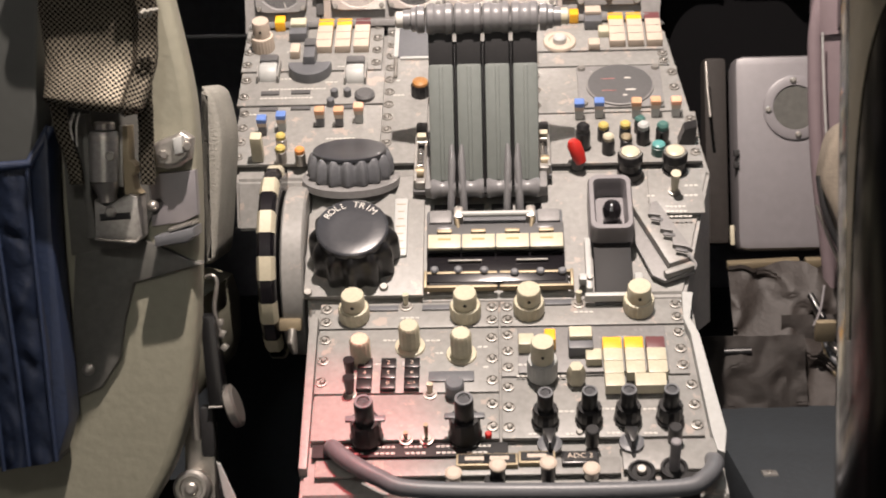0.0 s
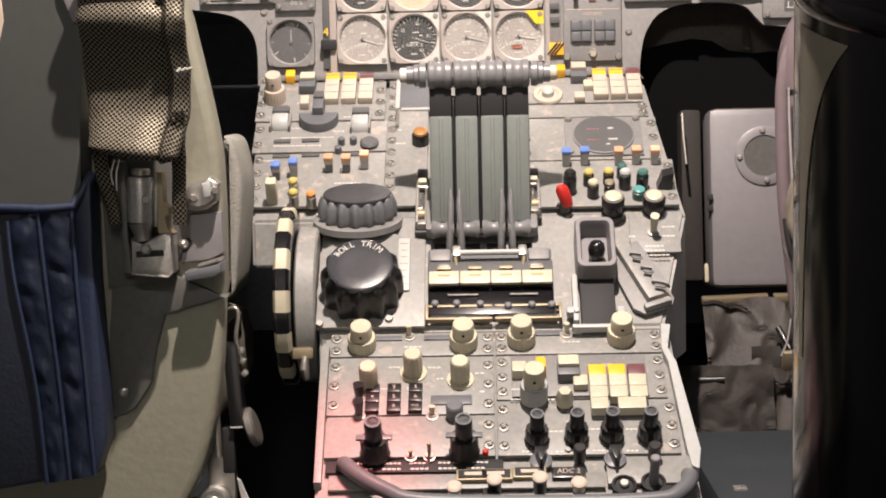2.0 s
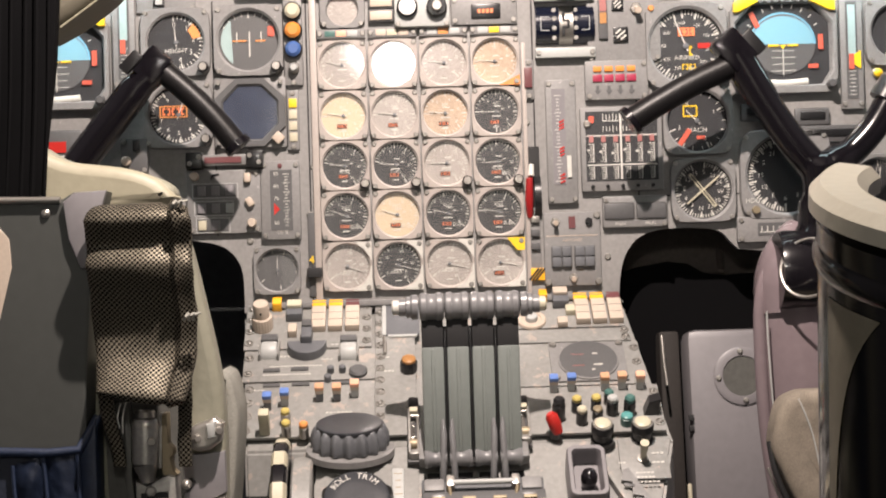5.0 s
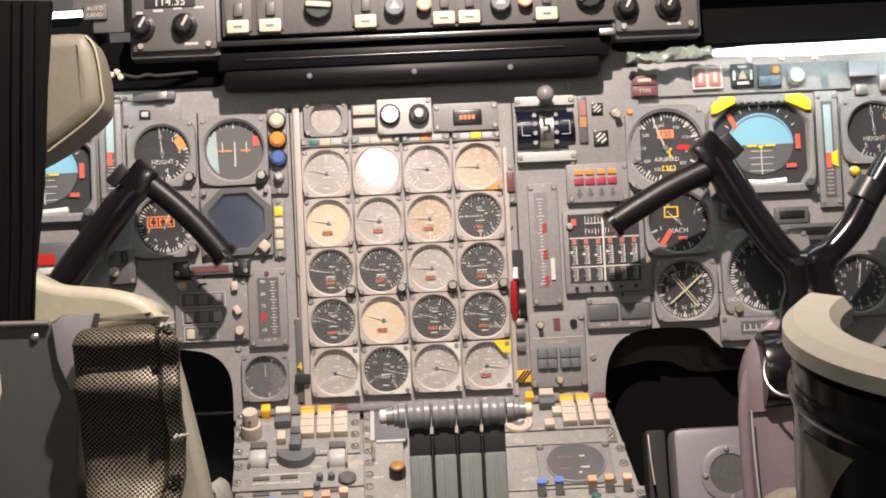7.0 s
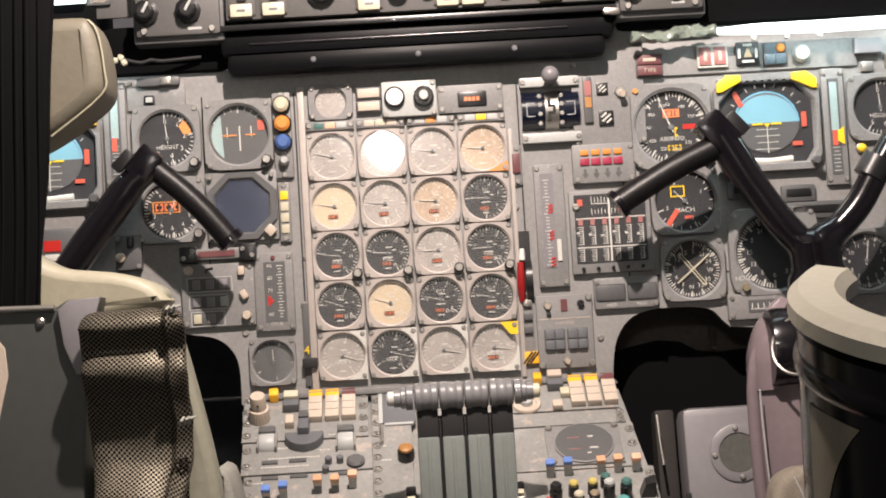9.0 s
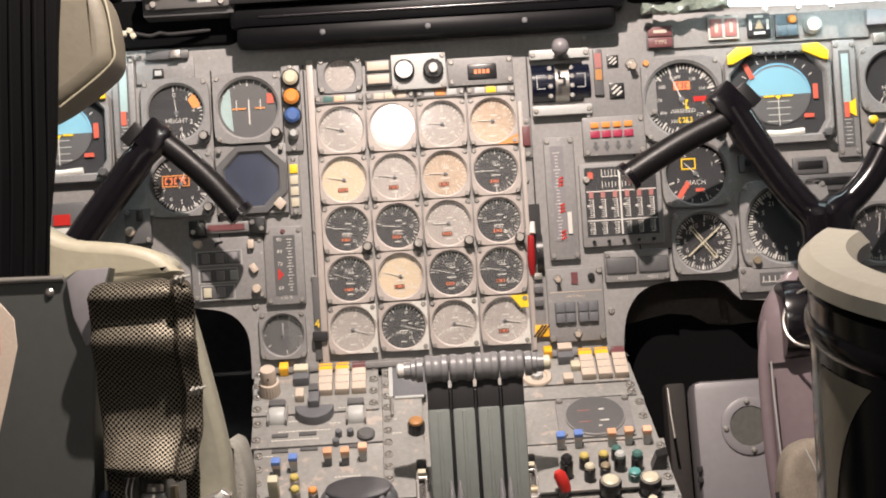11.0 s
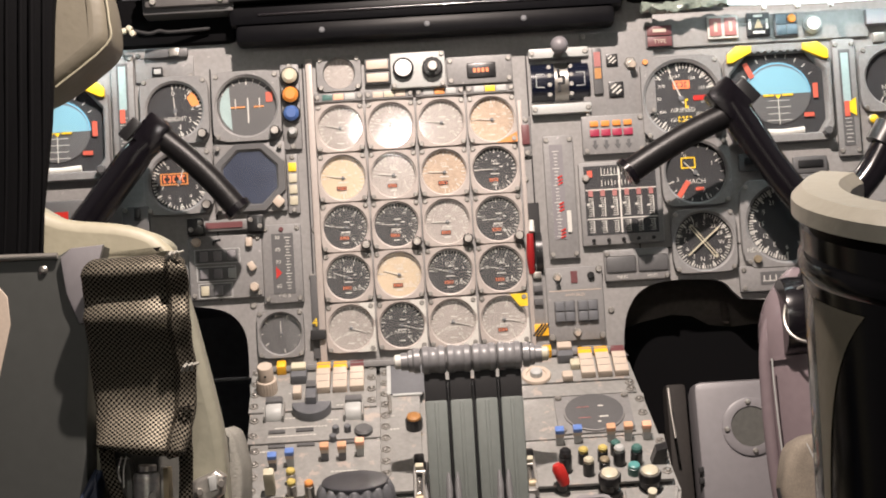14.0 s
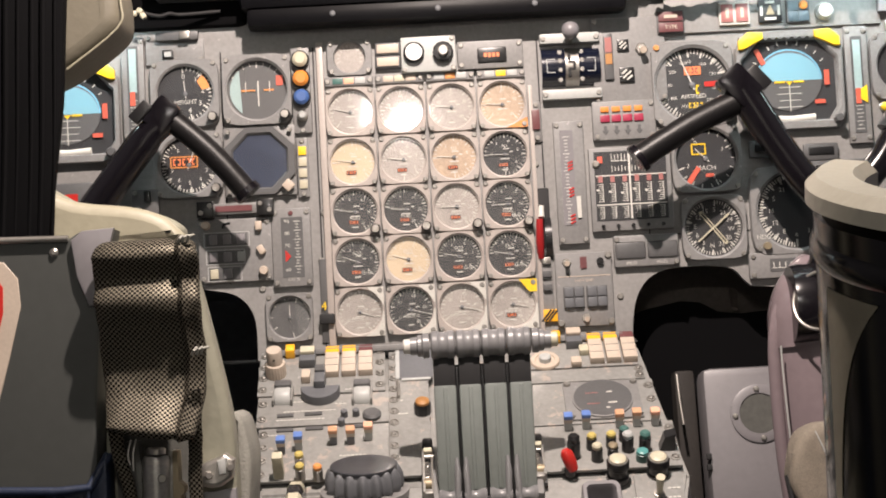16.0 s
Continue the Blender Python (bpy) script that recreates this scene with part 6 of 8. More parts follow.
part("grip", plate([(-0.010, 0.036), (0.003, 0.038), (0.017, -0.030), (0.014, -0.040), (-0.006, -0.040)], 0.004, 0.014, 0.003), PED, g, "worn grey grip")
saw = [(0.006, 0.030)]
for k in range(3):
    saw += [(-0.002 + 0.003 * k, 0.018 - 0.021 * k), (0.008 + 0.003 * k, 0.012 - 0.021 * k)]
part("saw_ridge", plate(saw + [(0.019, -0.036), (0.012, 0.03)], 0.0135, 0.019, 0.001), GREY2, g, "saw-toothed ridge")
for k in range(3):
    part("tooth_shadow", box(0.011, 0.0035, 0.002, 0.0005), DGREY, g, m=at(0.003 + 0.003 * k, 0.009 - 0.021 * k, 0.0188, rz=-35))
part("jaw", box(0.03, 0.007, 0.010, 0.003, c=(0.002, -0.045, 0.006)), PED, g)
g = control_panel(P1B, 0.2, -0.004, 0.252, -0.06, "grey switch plate with pale captions and a white toggle", material=PED, t=0.003)
toggle(g, 0.2246, -0.0335, CREAM, 0.026, (0, 0.0), r=0.0042)
text_bars(g, [(0.2411, -0.0261, 0.014), (0.2401, -0.0385, 0.014), (0.2244, -0.0520, 0.02), (0.2251, -0.0582, 0.02), (0.2264, -0.0643, 0.026), (0.2019, -0.0383, 0.008)], 0.0034)

# ---- radio deck ----
D1 = control_panel(P2, -0.108, -0.002, 0.055, -0.034, "grey radio strip with two cream stacked knobs", fast=(-1, 1))
D2 = control_panel(P2, 0.057, -0.002, 0.222, -0.034, "grey radio strip with two cream stacked knobs", fast=(-1, 1))
for g, spots, tog in ((D1, ((-0.0761, -0.0199), (0.0252, -0.0194)), (-0.0294, -0.0073)), (D2, ((0.0828, -0.0160), (0.1822, -0.0147)), (0.1284, -0.0075))):
    for pos in spots:
        stacked_knob(g, *pos)
    toggle(g, *tog, CREAM, 0.014, (0, 0.002))
    x0 = (spots[0][0] + spots[1][0]) / 2
    for s in (-1, 1):
        part("slot", box(0.03, 0.006, 0.002, 0.0005, c=(0, 0, 0.001)), KGREY, g, m=rel(g, x0 + 0.026 * s, spots[0][1] + 0.01))
    text_bars(g, [(x0, spots[0][1] - 0.002, 0.018)])
D3 = control_panel(P2, -0.107, -0.036, 0.055, -0.114, "grey transponder unit with cream knobs and a black keypad", fast=(-1, 1))
for pos, r in (((-0.0670, -0.0746), 0.0092), ((-0.0242, -0.0586), 0.0095), ((0.0219, -0.0691), 0.0095)):
    q = part("knob", lathe([(r, 0), (r, 0.026), (r * 0.85, 0.028)], 28, flutes=14, depth=r * 0.08), CREAM, D3, m=rel(D3, *pos))
    if pos[0] > -0.06:
        part("skirt", lathe([(r * 1.45, 0), (r * 1.4, 0.002), (r * 1.05, 0.003)], 28), CREAM, q)
for i in range(3):
    for k in range(3):
        q = part("key", box(0.0135, 0.0115, 0.005, 0.001, c=(0, 0, 0.0025)), BLACK, D3, m=rel(D3, -0.063 + 0.0208 * i, -0.082 - 0.0125 * k))
        if not (i == 0 and k == 2):
            part("figure", letters(("1", "2", "3", "4", "5", "6", "", "0", "CLR")[k * 3 + i], 0.0062 if k * 3 + i < 8 else 0.004, None, Matrix.Translation((0, 0, 0.0053))), PINKISH, q)
for pos in ((-0.0760, -0.0942), (-0.0750, -0.1152)):
    toggle(D3, *pos, BLACK, 0.02, (0, 0.002), r=0.0045)
part("screen", box(0.04, 0.012, 0.002, 0.001, c=(0, 0, 0.001)), KGREY, D3, m=rel(D3, 0.0132, -0.0964))
part("knob", lathe([(0.008, 0), (0.0085, 0.014), (0.007, 0.016)], 20), KGREY, D3, m=rel(D3, 0.0166, -0.1167))
toggle(D3, -0.0050, -0.1169, CREAM, 0.012, (0, 0.002))
part("label", box(0.016, 0.005, 0.001, c=(0, 0, 0.0005)), PALE, D3, m=rel(D3, -0.0221, -0.0803))
text_bars(D3, [(-0.0429, -0.0503, 0.012), (-0.0038, -0.0513, 0.014), (0.0020, -0.0671, 0.008), (0.0407, -0.0603, 0.01), (-0.0530, -0.0795, 0.012), (0.0433, -0.0850, 0.006)])
D4 = control_panel(P2, -0.106, -0.116, 0.055, -0.168, "grey radio unit with two tall black stacked knobs", fast=(1,))
for pos in ((-0.0578, -0.1657), (0.0258, -0.1640)):
    q = black_knob(D4, *pos, 0.0132, 0.046)
    part("wing", box(0.034, 0.006, 0.003, 0.001, c=(0, 0.002, 0.022)), KGREY, q)
toggle(D4, -0.0069, -0.1690, BRASS, 0.02, (0, 0.0), r=0.0018)
toggle(D4, -0.0244, -0.1686, BRASS, 0.01, (0, 0.0), r=0.0018)
part("lamp", lathe([(0.003, 0), (0.003, 0.004), (0.002, 0.005)], 12), RED, D4, m=rel(D4, 0.0454, -0.1659))
D5 = control_panel(P2, 0.057, -0.036, 0.222, -0.096, "grey navigation keyboard unit with cream and yellow keys", fast=(-1, 1))
q = part("inset", box(0.132, 0.056, 0.003, 0.001, c=(0, 0, 0.0015)), GREY2, D5, m=rel(D5, 0.138, -0.067))
stacked_knob(D5, 0.0928, -0.0984, 0.0115, 0.042, (PALE, CREAM), z=0.007)
key(D5, 0.0794, -0.0651, CREAM, 0.014, 0.014, 0.012, 0.007)
key(D5, 0.1005, -0.0618, KEYA, 0.010, 0.014, 0.014, 0.007)
q = key(D5, 0.1274, -0.0664, KGREY, 0.022, 0.022, 0.012, 0.007)
part("cap", box(0.02, 0.013, 0.005, 0.001, c=(0, 0.005, 0.014)), CREAM, q)
key(D5, 0.1382, -0.0820, CREAM, 0.014, 0.014, 0.009, 0.007)
part("knob", lathe([(0.0082, 0), (0.0082, 0.012), (0.006, 0.018)], 20, flutes=6, depth=0.001), CREAM, D5, m=rel(D5, 0.1219, -0.1051, 0.007))
kx, ky = 0.1548, -0.0694
for i in range(3):
    part("key", box(0.0168, 0.0142, 0.010, 0.0012, c=(0, 0, 0.005)), (KEYA, KEYA, MAROON)[i], D5, m=rel(D5, kx + 0.019 * i, ky, 0.007))
    for k in range(1, 4):
        if k == 3 and i:
            continue
        part("key", box(0.0168, 0.0149, 0.011, 0.0009, c=(0, 0, 0.0055)), CREAM, D5, m=rel(D5, kx + 0.019 * i, ky - 0.0152 * k, 0.007))
part("key", box(0.0268, 0.0149, 0.011, 0.0009, c=(0, 0, 0.0055)), CREAM, D5, "wide cream key", m=rel(D5, kx + 0.019 * 1.62, ky - 0.0152 * 3, 0.007))
text_bars(D5, [(0.0762, -0.0858, 0.01), (0.0759, -0.0994, 0.012), (0.1085, -0.1002, 0.01)], 0.0074)
D6 = control_panel(P2, 0.057, -0.098, 0.228, -0.168, "grey audio selector unit with black stacked knobs and pointers", fast=(-1, 1))
for pos in ((0.0939, -0.1513), (0.1311, -0.1500), (0.1640, -0.1493), (0.1995, -0.1495)):
    black_knob(D6, *pos, 0.011, 0.038)
for pos in ((0.0968, -0.1769), (0.1655, -0.1763)):
    q = part("pointer_knob", lathe([(0.0105, 0), (0.0105, 0.003), (0.007, 0.004)], 22), KGREY, D6, m=rel(D6, *pos))
    part("pointer", plate([(-0.0055, 0.006), (0.0055, 0.006), (0.001, -0.0105), (-0.001, -0.0105)], 0.003, 0.016, 0.001), BLACK, q)
for pos in ((0.1325, -0.1749), (0.2018, -0.1736)):
    part("knob", lathe([(0.006, 0), (0.006, 0.017), (0.005, 0.018), (0.003, 0.018)], 18), BLACK, D6, m=rel(D6, *pos))
text_bars(D6, [(0.1124, -0.1388, 0.014), (0.1472, -0.1367, 0.014), (0.1834, -0.1375, 0.012), (0.0850, -0.1640, 0.012), (0.1167, -0.1647, 0.012), (0.1510, -0.1640, 0.012), (0.1825, -0.1648, 0.012)])
screws(D6, [(-0.02, -0.03), (0.06, -0.03)], 0.004)
# rear edge strip with labels and buttons
D7 = control_panel(P2, -0.104, -0.171, 0.062, -0.186, "black caption strip with pale unreadable lettering", name="caption_strip", material=MATT, t=0.003)
text_bars(D7, [(-0.07 + 0.027 * k, -0.1755, 0.02) for k in range(5)] + [(-0.068 + 0.026 * k, -0.1825, 0.018) for k in range(5)], 0.0034)
for k, (pos, s) in enumerate((((0.0337, -0.1943), ""), ((0.0545, -0.1940), ""), ((0.0858, -0.1920), ""), ((0.1218, -0.1928), "ADC 2"))):
    g = thing("caption_box", P2 @ at(*pos, 0.002), "small framed caption box on the deck edge", "caption box", "caption boxes")
    part("frame", box(0.031, 0.013, 0.006, 0.001, c=(0, 0, 0.003)), BRASS if k < 3 else BLACK, g)
    q = part("face", box(0.027, 0.0095, 0.002, 0.0005, c=(0, 0, 0.006)), MATT, g)
    part("lettering", letters(s, 0.0075, None, Matrix.Translation((0, 0, 0.0073))) if s else bar(0.016, 0.004, Matrix.Translation((0, 0, 0.0073)), bmesh.new()), PINKISH, q)
D8 = control_panel(P2, -0.10, -0.189, 0.155, -0.207, "narrow grey edge strip with white round buttons", t=0.003)
for k, pos in enumerate(((0.0165, -0.2124), (0.0532, -0.2131), (0.0946, -0.2113), (0.1303, -0.2094))):
    q = part("button", lathe([(0.0062, 0), (0.0062, 0.008 if k in (0, 3) else 0.018)], 20), STEEL if k in (0, 3) else BLACK, D8, m=rel(D8, *pos, 0.003))
    part("cap", lathe([(0.0072, 0), (0.0072, 0.002), (0.005, 0.003)], 20), PINKISH, q, "pale cap", m=at(0, 0, 0.008 if k in (0, 3) else 0.018))
D9 = control_panel(P2, 0.157, -0.171, 0.236, -0.204, "grey socket plate with two round sockets", t=0.004)
for pos, up in (((0.1717, -0.2069), 0), ((0.1988, -0.2040), 1)):
    q = part("socket", lathe([(0.0115, 0), (0.0115, 0.002), (0.009, 0.003), (0.008, 0.0008)], 24), MATT, D9, m=rel(D9, *pos))
    part("post", lathe([(0.0045, 0), (0.0045, 0.034 if up else 0.004), (0.0035, 0.035 if up else 0.005)], 16), BOXG if up else STEEL, q)

# flange on the deck's edge and the grab rail
g = thing("deck_flange", P2 @ at(0, 0, 0), "raised pale grey side flange of the radio deck", "flange")
part("sheet", plate([(0.223, 0.004), (0.233, 0.003), (0.2275, -0.03), (0.234, -0.05), (0.246, -0.165), (0.242, -0.19), (0.236, -0.186), (0.233, -0.165), (0.226, -0.05), (0.221, -0.03)], -0.004, 0.007, 0.001), PALE, g)
part("sheet", plate([(-0.117, -0.02), (-0.109, -0.02), (-0.1065, -0.2), (-0.1135, -0.2)], -0.004, 0.006, 0.001), PED, g)
g = thing("grab_rail", P2, "worn dark grey tubular grab rail round the console end", "grab rail")
part("rail", tube(smooth_path([(-0.0865, -0.1756, 0.0), (-0.0844, -0.1854, 0.014), (-0.0708, -0.2024, 0.018), (-0.0443, -0.2213, 0.018), (-0.0133, -0.2340, 0.018), (0.0957, -0.2382, 0.018), (0.1968, -0.2364, 0.018), (0.2204, -0.2270, 0.018), (0.2319, -0.2058, 0.012), (0.2303, -0.1868, -0.006)], 5), 0.0075), KGREY, g)
for x in (0.05, 0.21):
    part("clip", box(0.016, 0.02, 0.03, 0.003, c=(x, -0.222, -0.004)), MATT, g)
part("lower_rail", tube([(-0.05, -0.232, -0.03), (0.05, -0.24, -0.035), (0.17, -0.236, -0.035)], 0.005), KGREY, g, "dark lower rail")


# ---- coaming over the panel ----
def pbox(name, x0, x1, y0, y1, z0, z1, material, label, category="", b=0.004, kind="", rx=0.0):
    """A box given by its limits in panel axes."""
    return solid(name, box(x1 - x0, y1 - y0, z1 - z0, b), material, TILT @ pose((x0 + x1) / 2, (y0 + y1) / 2, (z0 + z1) / 2, rx), label, category or name.replace("_", " "), kind)


g = thing("coaming", TILT @ pose(0.02, -0.03, 0.412), "glossy black padded coaming over the engine instruments", "coaming")
part("lower_lip", box(0.452, 0.040, 0.022, 0.007, c=(-0.002, 0.008, -0.010)), COAM, g)
part("face", box(0.47, 0.05, 0.026, 0.008, c=(0, 0.012, 0.013)), COAM, g)
part("ledge", box(0.478, 0.05, 0.007, 0.002, c=(0, 0.002, 0.031)), BLACK, g, "black ledge")
part("back", box(0.476, 0.05, 0.03, 0.004, c=(0, 0.03, 0.042)), MATT, g)
part("highlight_rib", tube([(-0.20, -0.013, 0.012), (0.18, -0.013, 0.012)], 0.0022), GLOSS, g)
for x in (-0.125, 0.0, 0.115):
    part("bolt", lathe([(0.0035, 0), (0.0035, 0.001), (0.002, 0.0018)], 12), KGREY, g, m=pose(x, -0.0125, -0.010, 90))
part("corner_clip", box(0.02, 0.012, 0.008, 0.003, c=(0.232, -0.02, 0.026)), STEEL, g)
# jet black on these wings and the panel above also stands in for shade
pbox("coaming_wing", -0.36, -0.21, -0.012, 0.06, 0.40, 0.46, JET, "matt black side of the coaming", "coaming", 0.01)
pbox("coaming_wing", 0.262, 0.8, -0.022, 0.1, 0.4215, 0.50, JET, "matt black side of the coaming", "coaming", 0.01)
pbox("coaming_wing", -0.8, -0.362, -0.022, 0.1, 0.4215, 0.50, JET, "matt black side of the coaming", "coaming", 0.01)
pbox("shade_panel", 0.26, 0.66, -0.06, 0.1, 0.485, 0.56, JET, "jet-black panel standing in for deep shade above the strip light", "shade", 0.008)

# flight control panel on the coaming
AF = TILT @ pose(0, -0.045, 0.452, 90)
g = thing("autopilot_panel", AF, "grey control panel with cream buttons and round knobs on the coaming", "control panel")
part("faceplate", box(0.47, 0.09, 0.012, 0.002, c=(0.03, 0.045, 0)), AFG, g)
for x, w in ((-0.186, 0.026), (-0.148, 0.026), (-0.035, 0.026), (0.058, 0.026), (0.088, 0.026), (0.18, 0.026)):
    q = part("button_unit", box(w + 0.006, 0.07, 0.004, 0.001, c=(x, 0.04, 0.0075)), AFG, g)
    part("button", box(w, 0.0155, 0.012, 0.002, c=(x, 0.0095, 0.012)), CREAM, q, "cream button")
    part("toggle", box(0.011, 0.016, 0.006, 0.002, c=(x + 0.001, 0.03, 0.012)), DGREY, q)
    part("caption", bar(0.01, 0.003, Matrix.Translation((x, 0.009, 0.0182)), bmesh.new()), KGREY, q)
for x, r, mt in ((-0.09, 0.0175, BLACK), (0.232, 0.0175, BLACK)):
    q = part("knob", lathe([(r, 0), (r, 0.012), (r * 0.9, 0.014)], 28, flutes=12, depth=0.0012), mt, g, m=at(x, 0.031, 0.006))
    part("pointer", box(r * 1.7, 0.006, 0.006, 0.001, c=(0, 0, 0.016)), CREAM, q, "cream pointer", m=Matrix.Rotation(radians(-6 if x < 0 else 30), 4, "Z"))
for x, mt in ((0.0, KGREY), (0.126, KGREY)):
    q = part("knob", lathe([(0.0125, 0), (0.0125, 0.014), (0.011, 0.016)], 26, flutes=10, depth=0.0008), mt, g, m=at(x, 0.026, 0.006))
    part("mark", plate([(-0.006, -0.004), (0.006, -0.004), (0, 0.006)], 0.0162, 0.0166), PALE, q)
for x in (0.035, 0.155):
    q = part("push_knob", lathe([(0.008, 0), (0.008, 0.010)], 20), BLACK, g, m=at(x, 0.027, 0.006))
    part("cap", lathe([(0.0088, 0), (0.0088, 0.004), (0.007, 0.006)], 22), PEACH, q, "peach cap", m=at(0, 0, 0.010))
for x in (0.004, 0.034, 0.13, 0.158):
    q = part("counter", box(0.027, 0.012, 0.003, 0.001, c=(x - 0.004, 0.052, 0.0075)), DGREY, g)
    bs = bmesh.new()
    for k in range(3):
        bar(0.004, 0.006, Matrix.Translation((x - 0.012 + 0.008 * k, 0.052, 0.0095)), bs)
    part("figure", bs, WHITE, q)


def nav_unit(x, z, label, with_text):
    g = thing("radio_tuning_unit", TILT @ pose(x, -0.05, z, 90), label, "control panel", "radio tuning units")
    part("case", box(0.108, 0.095, 0.05, 0.004, c=(0, 0.03, -0.03)), DGREY, g)
    part("faceplate", box(0.1, 0.085, 0.008, 0.004, c=(0, 0.032, 0.0)), AFG, g)
    for s in (-1, 1):
        q = part("knob", lathe([(0.0155, 0), (0.0155, 0.006), (0.011, 0.008), (0.010, 0.018), (0.008, 0.019)], 28, flutes=10, depth=0.0008), BLACK, g, m=at(-0.012 + 0.025 * s, 0.018, 0.004))
        part("pointer", box(0.003, 0.014, 0.003, c=(0, 0.004, 0.0195)), PALE, q, m=Matrix.Rotation(radians(-30), 4, "Z"))
        part("stud", SCREW_M, None, g, m=at(0.04 * s, -0.004, 0.004))
    q = part("window", box(0.06, 0.018, 0.002, 0.001, c=(-0.004, 0.05, 0.0045)), MATT, g)
    if with_text:
        part("figures", letters("114.35", 0.014, None, Matrix.Translation((-0.004, 0.0475, 0.0058))), WHITE, q)
    bs = bmesh.new()
    for x_, y_, w_ in ((-0.04, 0.036, 0.008), (-0.018, 0.038, 0.012), (0.005, 0.04, 0.01), (0.03, 0.04, 0.012), (0.02, -0.003, 0.016)):
        bar(w_, 0.003, Matrix.Translation((x_, y_, 0.0043)), bs)
    part("caption", bs, PALE, g)
    return g


nav_unit(-0.262, 0.448, "grey radio tuning unit with two black knobs and white frequency figures", True)
nav_unit(0.312, 0.447, "grey radio tuning unit with black knobs on the coaming", False)
g = thing("lettered_light", TILT @ pose(*(-0.3599, -0.0200, 0.4946), 90), "brown caption light lettered in pale capitals on a grey plate", "warning light")
part("plate", box(0.075, 0.05, 0.006, 0.001, c=(0.01, 0, -0.006)), AFG, g)
q = part("lens", box(0.028, 0.019, 0.006, 0.001), DGREY, g)
bs = bmesh.new()
letters("AUTO", 0.0072, bs, Matrix.Translation((0, 0.0038, 0.0034)))
letters("LAND", 0.0072, bs, Matrix.Translation((0, -0.0042, 0.0034)))
part("lettering", bs, PINKISH, q)

# strip light under the right of the coaming, its wrapping and clips
g = thing("strip_light", TILT @ pose(0, 0, 0), "bright cool white strip light in clear wrapping under the coaming", "strip light")
part("tube", tube([(0.3795, -0.0350, 0.4094), (0.4260, -0.0350, 0.4098), (0.5080, -0.0350, 0.4089), (0.75, -0.035, 0.412)], [0.004, 0.0065, 0.0075, 0.0075]), TUBE, g)
own = tube(smooth_path([(0.2765, -0.0300, 0.4088), (0.3102, -0.0320, 0.4074), (0.3444, -0.0330, 0.4103), (0.3796, -0.0340, 0.4089)], 10), 0.006, 12)
for v in own.verts:
    v.co += 0.0055 * noise.noise_vector(v.co * 90) + 0.002 * noise.noise_vector(v.co * 260)
part("wrapping", own, WRAP, g, "crumpled pale green plastic wrapping")
for xx in (0.42, 0.46, 0.5):
    part("clip", box(0.006, 0.012, 0.016, 0.003, c=(xx, -0.046, 0.402)), WHITE, g)
g = thing("strip_light", TILT @ pose(0, 0, 0), "end of a white strip light under the coaming wing", "strip light")
part("tube", tube([(-0.4434, -0.0350, 0.4891), (-0.3729, -0.0350, 0.4902)], 0.004), TUBE, g)
g = thing("cable_clip", TILT @ pose(*(-0.3404, -0.0400, 0.4142)), "pale green clip and cord under the coaming", "clip")
for k, (x, z) in enumerate(((0, 0), (0.007, 0.003), (0.011, -0.003))):
    part("clip", box(0.008, 0.008, 0.007, 0.003), CREAM, g, "pale green clip", m=pose(x, 0, z, 0, 30 * k, 0))
part("cord", tube(smooth_path([(0.012, 0, 0), (0.03, 0.002, -0.004), (0.042, 0.004, -0.001), (0.055, 0.01, -0.002), (0.1, 0.02, 0.002)], 4), 0.0022), MATT, g)
for x_, m_ in ((0.52, 0.405),):
    d = bpy.data.lights.new("strip_lamp", "AREA")
    d.shape, d.size, d.size_y, d.energy, d.color = "RECTANGLE", 0.32, 0.02, 0.42, (0.78, 0.97, 1.0)
    ob = new("strip_lamp", d)
    ob.matrix_world = TILT @ look((0.52, -0.06, 0.405), (0.5, 0.0, 0.2))
d = bpy.data.lights.new("strip_lamp_left", "AREA")
d.shape, d.size, d.size_y, d.energy, d.color = "RECTANGLE", 0.12, 0.02, 0.24, (0.8, 0.97, 1.0)
ob = new("strip_lamp_left", d)
ob.matrix_world = TILT @ look((-0.42, -0.06, 0.41), (-0.4, 0.0, 0.2))

# roof lamp behind the seats
g = thing("cabin_light", TILT @ look((-0.06, -2.02, 0.55), (-0.03, 0, 0.2)), "round cabin light on a short arm behind the seats", "ceiling light")
part("housing", lathe([(0.05, 0.008), (0.05, 0.05), (0.03, 0.07)], 28), DGREY, g)
part("arm", tube([(0, 0, 0.06), (0, 0.12, 0.2), (0, 0.5, 0.3)], 0.012), DGREY, g)

# ---- control columns ----
g = thing("control_yoke", TILT, "glossy black ram's-horn control yoke with grips", "control yoke", "control yokes")
part("grip", tube(smooth_path([(-0.2963, -0.0850, 0.2799), (-0.2662, -0.0850, 0.2533), (-0.2382, -0.0850, 0.2242), (-0.2117, -0.0850, 0.1912)], 4), 0.0135), GRIPM, g, "black ribbed grip")
part("grip_end", tube([(-0.2129, -0.0850, 0.1933), (-0.2079, -0.0850, 0.1871)], [0.0165, 0.0165]), YOKE, g)
part("arm", tube(smooth_path([(-0.2962, -0.0850, 0.2825), (-0.3192, -0.0850, 0.2640), (-0.3497, -0.0800, 0.2286), (-0.3886, -0.0750, 0.1817), (-0.4313, -0.0700, 0.1251)], 4), [0.017] * 5 + [0.019] * 12), YOKE, g)
part("head", box(0.0315, 0.034, 0.04, 0.007), YOKE, g, m=pose(*(-0.3044, -0.0850, 0.2837), 0, 42, 0))
